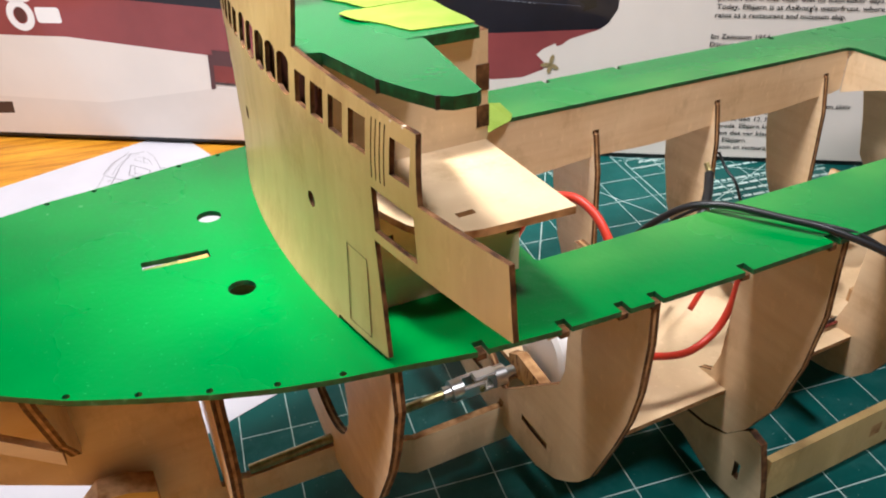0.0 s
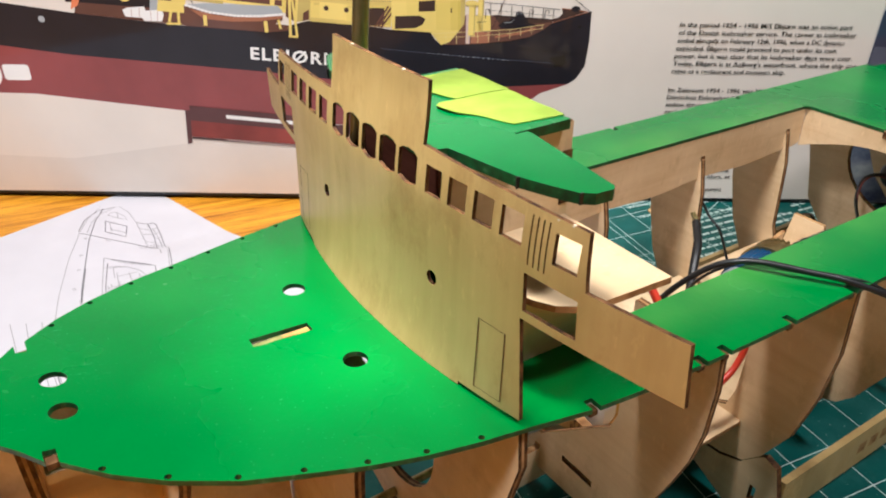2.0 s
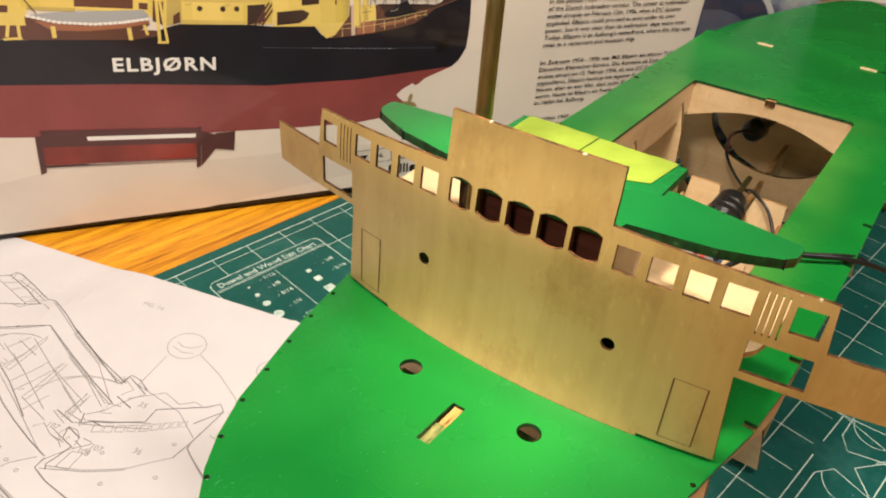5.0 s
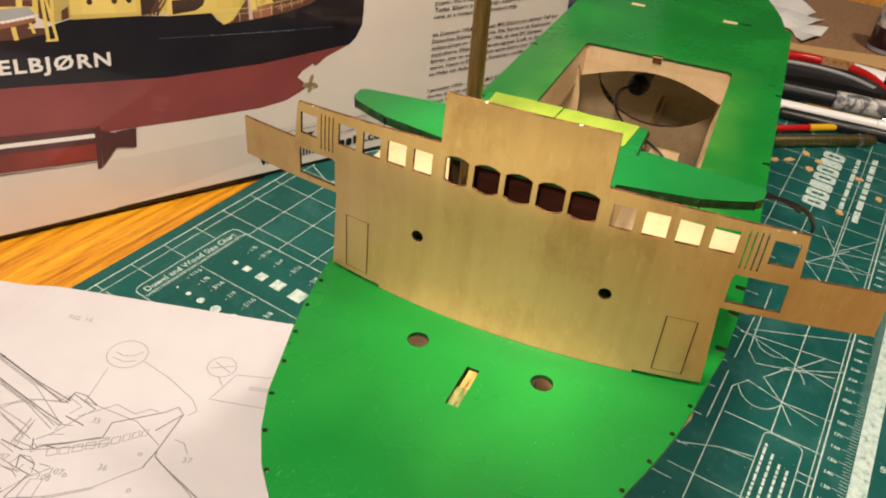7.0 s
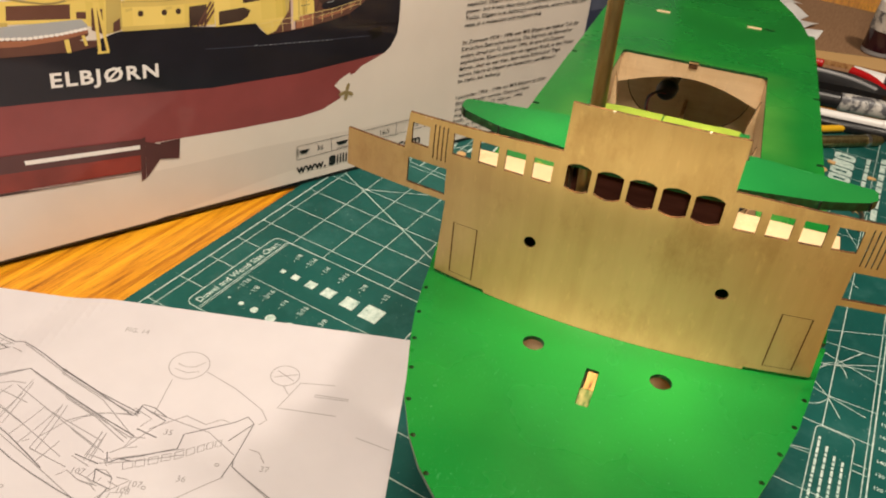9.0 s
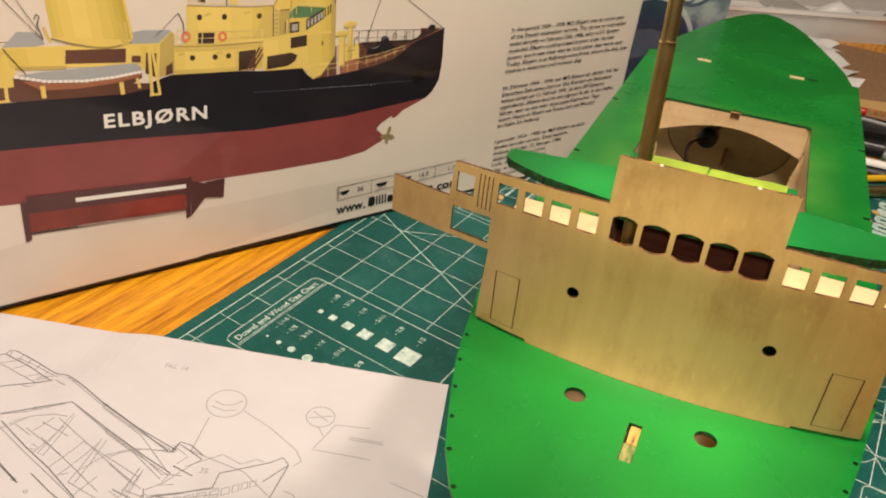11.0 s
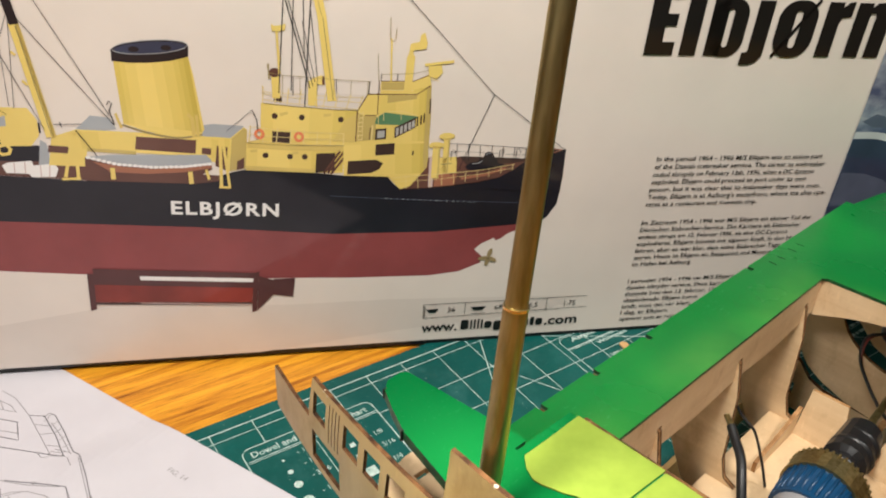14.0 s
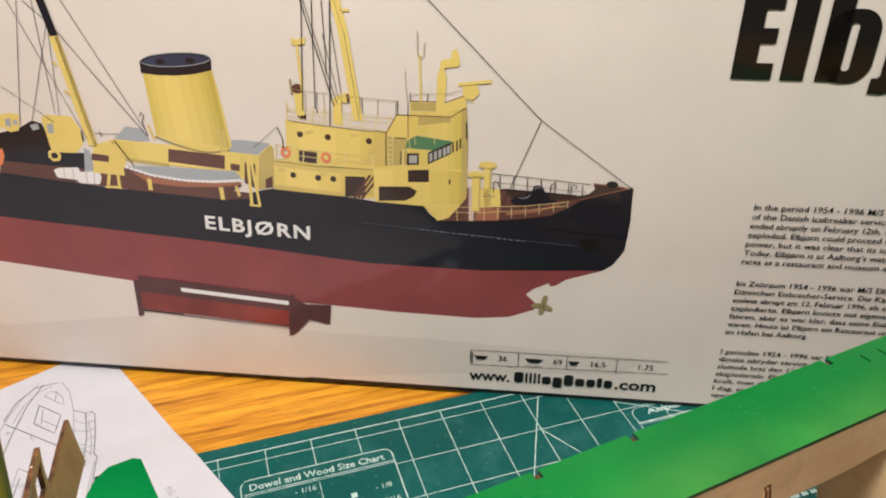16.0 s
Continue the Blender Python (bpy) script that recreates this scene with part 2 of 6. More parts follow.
BRASS = mat_new("brass_tube", (0.36, 0.25, 0.08), 0.40, 1.0)
_f = noise_tex(BRASS, coords(BRASS, (1, 1, 0.12)), 500, 3)
base(BRASS, ramp(BRASS, _f, [(0.3, (0.25, 0.20, 0.08)), (0.7, (0.44, 0.36, 0.17))]))
STEEL = mat_new("bright_steel", (0.62, 0.61, 0.60), 0.28, 1.0)
# Brown for the wheelhouse inside, its lack of light put into the colour.
WINDOW_SHADE = mat_new("window_shade_brown", (0.030, 0.010, 0.006), 0.6, spec=0.2)
_s = noise_tex(WINDOW_SHADE, coords(WINDOW_SHADE, (1, 1, 6)), 60, 4)
base(WINDOW_SHADE, ramp(WINDOW_SHADE, _s, [(0.3, (0.060, 0.017, 0.010)), (0.7, (0.105, 0.033, 0.020))]))
TAPE = mat_new("lime_masking_tape", (0.42, 0.53, 0.03), 0.6, spec=0.25)
_f = noise_tex(TAPE, coords(TAPE), 120, 4)
base(TAPE, ramp(TAPE, _f, [(0.3, (0.180, 0.255, 0.026)), (0.7, (0.230, 0.315, 0.038))]))
bump(TAPE, _f, 0.3, 0.0005)
BLACKP = mat_new("black_plastic", (0.012, 0.012, 0.013), 0.35)
WIRE_B = mat_new("black_wire", (0.010, 0.010, 0.011), 0.4)
WIRE_R = mat_new("red_wire", (0.62, 0.045, 0.020), 0.42)
WIRE_D = mat_new("dark_red_wire", (0.17, 0.020, 0.012), 0.42)
YELW = mat_new("yellow_wood", (0.72, 0.42, 0.06), 0.5)
GLUE = mat_new("dried_glue", (0.66, 0.55, 0.40), 0.4)
BLUEP = mat_new("blue_plastic", (0.005, 0.05, 0.13), 0.3)
REDP = mat_new("red_plastic", (0.50, 0.010, 0.012), 0.3)
YELP = mat_new("yellow_paint", (0.75, 0.42, 0.02), 0.35)
LABELP = mat_new("smudged_label", (0.55, 0.53, 0.50), 0.4)
base(LABELP, ramp(LABELP, noise_tex(LABELP, coords(LABELP), 130, 3), [(0.42, (0.10, 0.10, 0.11)), (0.52, (0.50, 0.48, 0.45)), (0.7, (0.62, 0.59, 0.55))]))
WHITEP = mat_new("white_plastic", (0.84, 0.82, 0.80), 0.32)
GREYP = mat_new("grey_plastic", (0.30, 0.30, 0.31), 0.4)
TAN = mat_new("tan_wood", (0.62, 0.38, 0.16), 0.55)
BOARD = mat_new("brown_cardboard", (0.31, 0.175, 0.095), 0.65, spec=0.25)
_f = noise_tex(BOARD, coords(BOARD, (1, 6, 1)), 60, 4)
base(BOARD, ramp(BOARD, _f, [(0.3, (0.27, 0.148, 0.078)), (0.7, (0.35, 0.20, 0.11))]))
WALLP = mat_new("painted_wall", (0.42, 0.38, 0.33), 0.8)
base(WALLP, ramp(WALLP, noise_tex(WALLP, coords(WALLP), 4, 4), [(0.3, (0.10, 0.09, 0.08)), (0.7, (0.13, 0.118, 0.105))]))
CLEAR = mat_new("cloudy_plastic", (0.85, 0.84, 0.82), 0.25)
CLEAR.node_tree.nodes["Principled BSDF"].inputs["Transmission Weight"].default_value = 0.5
DARKJ = mat_new("dark_liquid", (0.030, 0.008, 0.012), 0.15)


# ---- mesh helpers (millimetres in, metres out) ----
MM = 0.001


def finish(name, bm, mats, parent=None, label="", smooth=False):
    bmesh.ops.recalc_face_normals(bm, faces=bm.faces)
    if smooth is True:
        for f in bm.faces:
            f.smooth = True
    me = bpy.data.meshes.new(name)
    bm.to_mesh(me)
    bm.free()
    if smooth == "creased":
        me.shade_smooth()
        me.set_sharp_from_angle(angle=radians(30))
    for m in mats if isinstance(mats, (list, tuple)) else (mats,):
        me.materials.append(m)
    ob = new(name, me)
    if parent:
        ob.parent = parent
    if label:
        ob["label"] = label
    return ob


def part(name, bm, mats, parent, label="", smooth=False):
    return finish(name, bm, mats, parent, label, smooth)


def thing(name, label, category, m=None, group="", kind=""):
    ob = new(name)
    ob.empty_display_size = 0.02
    if m:
        ob.matrix_world = m
    return tagged(ob, label, category, group, kind)


def slab(outer, holes, thick, swap=None, plies=False):
    """A flat board of the outline (with holes) in x, y, from z = 0 to thick. swap maps a board point to a place."""
    bm = bmesh.new()
    edges = []
    for loop in (outer, *holes):
        vs = [bm.verts.new((x * MM, y * MM, 0)) for x, y in loop]
        edges += [bm.edges.new((vs[i - 1], vs[i])) for i in range(len(vs))]
    bmesh.ops.triangle_fill(bm, use_beauty=True, use_dissolve=False, edges=edges, normal=(0, 0, 1))
    got = bmesh.ops.extrude_face_region(bm, geom=list(bm.faces))
    bmesh.ops.translate(bm, verts=[v for v in got["geom"] if isinstance(v, bmesh.types.BMVert)], vec=(0, 0, thick * MM))
    bmesh.ops.recalc_face_normals(bm, faces=bm.faces)
    if plies:
        for f in (0.36, 0.64):
            bmesh.ops.bisect_plane(bm, geom=list(bm.verts) + list(bm.edges) + list(bm.faces), plane_co=(0, 0, f * thick * MM), plane_no=(0, 0, 1))
    for f in bm.faces:
        f.material_index = 0 if abs(f.normal.z) > 0.5 else 1
        if plies and f.material_index and abs(f.calc_center_median().z / MM / thick - 0.5) < 0.1:
            f.material_index = 2
    if swap:
        for v in bm.verts:
            v.co = Vector(swap(*(v.co / MM))) * MM
    return bm


def box(x0, x1, y0, y1, z0, z1, bm=None, bevel=0.0):
    bm = bm or bmesh.new()
    r = bmesh.ops.create_cube(bm, size=1)
    for v in r["verts"]:
        v.co = Vector(((x0 + x1) / 2 + v.co.x * (x1 - x0), (y0 + y1) / 2 + v.co.y * (y1 - y0), (z0 + z1) / 2 + v.co.z * (z1 - z0))) * MM
    if bevel:
        es = list({e for v in r["verts"] for e in v.link_edges})
        bmesh.ops.bevel(bm, geom=es, offset=bevel * MM, segments=2, affect="EDGES")
    return bm


def tube(points, radius, sides=10, bm=None, caps=True):
    """A round bar along the points; radius may be a number or a list."""
    bm = bm or bmesh.new()
    pts = [Vector(p) * MM for p in points]
    rings = []
    side = None
    for i, p in enumerate(pts):
        d = (pts[min(i + 1, len(pts) - 1)] - pts[max(i - 1, 0)]).normalized()
        if side is None:
            side = d.orthogonal().normalized()
        side = (side - d * side.dot(d)).normalized()
        up = d.cross(side)
        r = (radius[i] if isinstance(radius, (list, tuple)) else radius) * MM
        rings.append([bm.verts.new(p + r * (math.cos(a) * side + math.sin(a) * up)) for a in (2 * math.pi * k / sides for k in range(sides))])
    for a, b in zip(rings, rings[1:]):
        for k in range(sides):
            bm.faces.new((a[k], a[(k + 1) % sides], b[(k + 1) % sides], b[k]))
    if caps:
        bm.faces.new(rings[0]), bm.faces.new(rings[-1][::-1])
    return bm


def smoothed(points, n=8):
    """A soft curve through the points."""
    out = []
    p = [Vector(q) for q in points]
    for i in range(len(p) - 1):
        a, b, c, d = p[max(i - 1, 0)], p[i], p[i + 1], p[min(i + 2, len(p) - 1)]
        for k in range(n):
            t = k / n
            out.append(0.5 * (2 * b + (c - a) * t + (2 * a - 5 * b + 4 * c - d) * t * t + (3 * b - a - 3 * c + d) * t**3))
    return out + [p[-1]]


def smoothed_flat(points, n=6):
    return [(p.x, p.y) for p in smoothed([(x, y, 0) for x, y in points], n)]


def strip(points, width, z=0.0, bm=None, closed=False):
    """A flat printed line in x, y."""
    bm = bm or bmesh.new()
    p = [Vector((x, y, 0)) for x, y in points]
    n = len(p)
    left, right = [], []
    for i in range(n):
        a, b = (p[i - 1] if i or closed else p[i]), (p[(i + 1) % n] if i < n - 1 or closed else p[i])
        d = (b - a).normalized()
        s = Vector((-d.y, d.x, 0)) * width / 2
        left.append(bm.verts.new((p[i] + s + Vector((0, 0, z))) * MM)), right.append(bm.verts.new((p[i] - s + Vector((0, 0, z))) * MM))
    for i in range(n if closed else n - 1):
        j = (i + 1) % n
        bm.faces.new((left[i], right[i], right[j], left[j]))
    return bm


def stroke(bm, width, *points):
    """One printed line of the given width through the points."""
    strip(points, width * 0.6, 0, bm)


def ring(cx, cy, rx, ry=None, n=32, turn=0.0, a0=0.0, a1=360.0):
    ry = ry or rx
    full = abs(a1 - a0) >= 359.9
    out = []
    for k in range(n if full else n + 1):
        a = radians(a0 + (a1 - a0) * k / n)
        x, y = rx * math.cos(a), ry * math.sin(a)
        c, s = math.cos(radians(turn)), math.sin(radians(turn))
        out.append((cx + x * c - y * s, cy + x * s + y * c))
    return out


def rect(x0, x1, y0, y1):
    return [(x0, y0), (x1, y0), (x1, y1), (x0, y1)]


def rrect(x0, x1, y0, y1, r, n=5):
    out = []
    for cx, cy, a in ((x1 - r, y1 - r, 0), (x0 + r, y1 - r, 90), (x0 + r, y0 + r, 180), (x1 - r, y0 + r, 270)):
        out += [(cx + r * math.cos(radians(a + 90 * k / n)), cy + r * math.sin(radians(a + 90 * k / n))) for k in range(n + 1)]
    return out


def lettering(body, size, x, y, z=0.0, turn=0.0, slant=0.0, weight=0.0, stretch=1.0, align="LEFT", width=None, gap=1.0):
    """Flat letters in x, y as a bmesh, size and places in millimetres; width forces the line's length."""
    cu = bpy.data.curves.new("letters", "FONT")
    cu.body, cu.size, cu.shear, cu.offset, cu.align_x, cu.resolution_u, cu.space_character = body, 1.0, slant, weight, align, 2, gap
    tmp = bpy.data.objects.new("letters", cu)
    me = bpy.data.meshes.new_from_object(tmp)
    bm = bmesh.new()
    bm.from_mesh(me)
    bpy.data.objects.remove(tmp)
    bpy.data.curves.remove(cu)
    bpy.data.meshes.remove(me)
    xs = [v.co.x for v in bm.verts] or [0, 1]
    sx = width / (max(xs) - min(xs)) if width else size * stretch
    c, s = math.cos(radians(turn)), math.sin(radians(turn))
    for v in bm.verts:
        px, py = (v.co.x - (min(xs) if width else 0)) * sx, v.co.y * size
        v.co = Vector((x + px * c - py * s, y + px * s + py * c, z)) * MM
    return bm


def merged(target, bm):
    me = bpy.data.meshes.new("tmp")
    bm.to_mesh(me)
    bm.free()
    target.from_mesh(me)
    bpy.data.meshes.remove(me)
    return target


def poly(points, z=0.0):
    bm = bmesh.new()
    vs = [bm.verts.new((x * MM, y * MM, z * MM)) for x, y in points]
    es = [bm.edges.new((vs[i - 1], vs[i])) for i in range(len(vs))]
    bmesh.ops.triangle_fill(bm, use_beauty=True, use_dissolve=False, edges=es, normal=(0, 0, 1))
    return bm


def flat(name, bm, mats, parent, label=""):
    """A printed flat piece, all faces up."""
    for f in bm.faces:
        if f.normal.z < 0:
            f.normal_flip()
    me = bpy.data.meshes.new(name)
    bm.normal_update()
    bm.to_mesh(me)
    bm.free()
    me.materials.append(mats)
    ob = new(name, me)
    ob.parent = parent
    ob["kind"] = "stuff"
    if label:
        ob["label"] = label
    return ob


# ---- room ----
def room():
    for name, b in (("wall_north", (-1500, 1900, 1000, 1060, -750, 1800)), ("wall_south", (-1500, 1900, -1560, -1500, -750, 1800)),
                    ("wall_west", (-1560, -1500, -1500, 1000, -750, 1800)), ("wall_east", (1900, 1960, -1500, 1000, -750, 1800))):
        tagged(finish(name, box(*b), WALLP), "plain painted room wall", "wall", kind="structure")
    tagged(finish("ceiling", box(-1560, 1960, -1560, 1060, 1800, 1860), WALLP), "plain dim ceiling over the desk", "ceiling", kind="structure")
    tagged(finish("floor", box(-1560, 1960, -1560, 1060, -800, -750), WALLP), "plain dim floor below the desk", "floor", kind="structure")


room()


def desk():
    d = thing("desk", "orange oak desk top with dark open grain", "desk", kind="structure")
    part("desktop", box(-900, 1500, -900, 560, -33, -3, bevel=2), OAK, d)
    for x in (-840, 1440):
        for y in (-840, 500):
            part("leg", box(x - 30, x + 30, y - 30, y + 30, -750, -33), OAK, d)


desk()


# ---- cutting mat: x along its long side, one inch squares ----
INCH = 25.4


def cutting_mat():
    m = thing("cutting_mat", "worn teal self-healing cutting mat printed with a white inch grid", "cutting mat")
    part("sheet", slab(rrect(-166, 19.6 * INCH, -16.6 * INCH, 1.62 * INCH, 6), [], 3.0, lambda x, y, z: (x, y, z - 3.0)), [MAT, MAT], m)
    z = 0.05
    g = bmesh.new()
    x0, x1, y0, y1 = -148.5, 19.2 * INCH, -14.1 * INCH, 1.28 * INCH
    for k in range(-5, 20):
        x = k * INCH
        if k < 0:
            strip([(x, 1.28 * INCH), (x, 0.52 * INCH)], 0.48, z, g)
            strip([(x, -5.0 * INCH), (x, -297.0 if k > -2 else y0)], 0.48, z, g)
        else:
            strip([(x, -297.0 if k < 9 else y0), (x, y1)], 0.48, z, g)
    for k in range(-14, 2):
        y = k * INCH
        a = x0 if k == 1 or k < -6 else -0.36 * INCH
        if k in (-12, -13):
            strip([(a, y), (-45, y)], 0.48, z, g), strip([(235, y), (x1, y)], 0.48, z, g)
        else:
            strip([(a, y), (x1, y)], 0.48, z, g)
    strip(rect(x0, x1, y0, y1), 0.9, z + 0.01, g, closed=True)
    flat("grid", g, INK, m, "white printed inch grid")
    # slanted guide lines
    s = bmesh.new()
    for a, b in (((3.5, 1.28), (-0.5, -7.0)), ((3.0, 0.0), (8.0, -8.7)), ((5, 0.3), (19, -7.8)), ((0, -6), (14, 1.2))):
        strip([(a[0] * INCH, a[1] * INCH), (b[0] * INCH, b[1] * INCH)], 0.6, z + 0.02, s)
    # angle figure beside the scale: two fans of lines on one spine
    def guide(width, *points):
        strip(points, width, z + 0.02, s)

    fans = ((63.0, -331.0), (93.0, -331.0))
    guide(0.6, (36, -332), (300, -332))
    guide(0.55, (58, -305.3), (-33, -305.5))
    guide(0.55, (26, -300), (69, -300)), guide(0.55, (82, -300), (128, -300.5))
    guide(0.55, (164, -303), (94, -305.5), (85, -311.5), fans[1])
    guide(0.55, (36, -307), (37.5, -358)), guide(0.5, (-16, -292), (-14.5, -358))
    guide(0.5, (111, -293), (91.5, -358.5)), guide(0.5, (115, -303), (144, -357.5)), guide(0.5, (108.5, -297), (118, -357))
    guide(0.55, (58, -305.3), (68, -311.5), fans[0]), guide(0.55, fans[0], (76.5, -318.5), (90.5, -327.5), fans[1])
    for end in ((48, -340), (57.5, -352.5), (65, -357.5)):
        guide(0.5, fans[0], end)
    for end in ((117, -346.5), (102.5, -354), (111, -358)):
        guide(0.5, fans[1], end)
    for px, py in ((213, -316), (240, -331)):
        for end in ((px + 36, py - 24), (px + 14, py - 42), (px - 26, py - 20), (px + 30, py + 14)):
            guide(0.5, (px, py), end)
    guide(0.45, *ring(72, -320, 22, 14, n=18, a0=120, a1=235)), guide(0.45, *ring(76, -332, 19, 9, n=14, a0=-60, a1=50)), guide(0.45, *ring(112, -318, 14, 12, n=14, a0=95, a1=225))
    guide(0.5, (9.5, -312), (14, -328.2)), guide(0.5, (9.5, -312), (11.5, -328.8)), guide(0.5, (-1, -292), (9.5, -312))
    for x in (18.4, 12.8):
        guide(0.5, (x, -349.8), (x, -357.2))
    flat("guide_line_print", s, INK, m, "fine white angle lines")
    # size chart
    c = bmesh.new()
    strip(rrect(-3.6 * INCH, -0.38 * INCH, -4.3 * INCH, 0.50 * INCH, 5), 0.6, z + 0.02, c, closed=True)
    strip([(-3.55 * INCH, 0.12 * INCH), (-0.4 * INCH, 0.12 * INCH)], 0.5, z + 0.02, c)
    strip([(-3.55 * INCH, 0.07 * INCH), (-0.4 * INCH, 0.07 * INCH)], 0.4, z + 0.02, c)
    strip([(-2.02 * INCH, 0.0), (-2.02 * INCH, -3.6 * INCH)], 0.45, z + 0.02, c)
    merged(c, lettering("Dowel and Wood Size Chart", 6.4, -3.42 * INCH, 0.20 * INCH, z + 0.02, width=2.85 * INCH, weight=0.012))
    rows = (-0.20, -0.56, -0.95, -1.43, -1.95, -2.57, -3.21)
    for k, t in enumerate(("1/16", "1/8", "3/16", "1/4", "5/16", "3/8", "1/2")):
        d, yy = (1, 2, 3, 4, 5, 6, 8)[k] * INCH / 16, rows[k] * INCH
        merged(c, poly(ring(-2.9 * INCH, yy, d / 2, n=24), z + 0.02))
        merged(c, lettering("- " + t, 4.8, -2.55 * INCH, yy + 0.6, z + 0.02))
        if k:
            merged(c, poly(rect(-1.4 * INCH - d / 2, -1.4 * INCH + d / 2, yy - d / 2, yy + d / 2), z + 0.02))
            merged(c, lettering("- " + t, 4.8, -0.95 * INCH, yy, z + 0.02))
    flat("size_chart", c, INK, m, "white printed size chart")
    # ruler band, figures and text panels
    r = bmesh.new()
    for k in range(0, 240):
        x = -4 * INCH + 2.5 * k
        if x < x1:
            strip([(x, -373.3), (x, -373.3 + (4.0 if k % 4 else 7.0))], 0.3, z + 0.02, r)
    merged(r, poly(rect(x0, x1, -382.4, -373.6), z + 0.02))
    for k in range(2, 58):
        merged(r, lettering(str(10 * k), 3.4, 10 * k - 113.5, -360.6, z + 0.03, turn=-90, weight=0.02))
    for k in range(22):
        merged(r, lettering(str(k + 1), 6.5, x0 + 16 + INCH * k, -385.5, z + 0.03, turn=-90))
    flat("ruler_scale", r, INK, m, "white printed scale along the edge")
    t = bmesh.new()
    rng = random.Random(4)

    def bars(px, py, n, length, gap, high, turn=0.0):
        for k in range(n):
            x = 0.0
            while x < length * (0.75 + 0.25 * rng.random()):
                w = rng.uniform(2.0, 6.5) * high / 1.5
                cs, sn = math.cos(radians(turn)), math.sin(radians(turn))
                a, b = (x, -k * gap), (x + w, -k * gap)
                strip([(px + a[0] * cs - a[1] * sn, py + a[0] * sn + a[1] * cs), (px + b[0] * cs - b[1] * sn, py + b[0] * sn + b[1] * cs)], high, z + 0.03, t)
                x += w + high * 0.7

    strip(rrect(-34, 36, -349.3, -329, 4), 0.5, z + 0.02, t, closed=True)
    bars(-28, -332, 4, 56, 4.4, 1.3)
    strip(rrect(132, 16 * INCH, -4.6 * INCH, -1.4, 5), 0.5, z + 0.02, t, closed=True)
    merged(t, lettering("Airplane", 5.4, 140.8, -7.7, z + 0.03, weight=0.03, width=31))
    strip([(132.2, -13.0), (400, -13.0)], 0.9, z + 0.03, t), strip([(132.2, -14.2), (400, -14.2)], 0.4, z + 0.03, t)
    merged(t, lettering("Wingspan", 4.4, 155.4, -18.6, z + 0.03, weight=0.03, width=29))
    merged(t, lettering("Wing", 4.4, 154.2, -33.6, z + 0.03, weight=0.03, width=15))
    bars(176, -32, 1, 80, 6, 2.2)
    bars(154, -48, 9, 112, 7.4, 2.2)
    bars(10.8 * INCH, -18, 13, 118, 7.4, 2.2)
    for k in range(7):
        x = 303 + 15.5 * k
        block = slab([(x - 7.0, -313.5), (x + 3.6, -313.5), (x + 6.6, -311), (x + 7.4, -297.5), (x + 5.2, -295.5), (x - 3.6, -295.5), (x - 6.2, -298)], [rrect(x - 1.6, x + 2.2, -309.4, -299.6, 1.5)] if k % 3 != 2 else [], 0.02)
        for v in block.verts:
            v.co.z += (z + 0.03) * MM
        merged(t, block)
    bars(297, -324, 1, 118, 6, 3.4)
    bars(293, -336.5, 1, 124, 5.5, 4.6)
    flat("text_print", t, INK, m, "white print, logo and text rows")
    return m


cutting_mat()


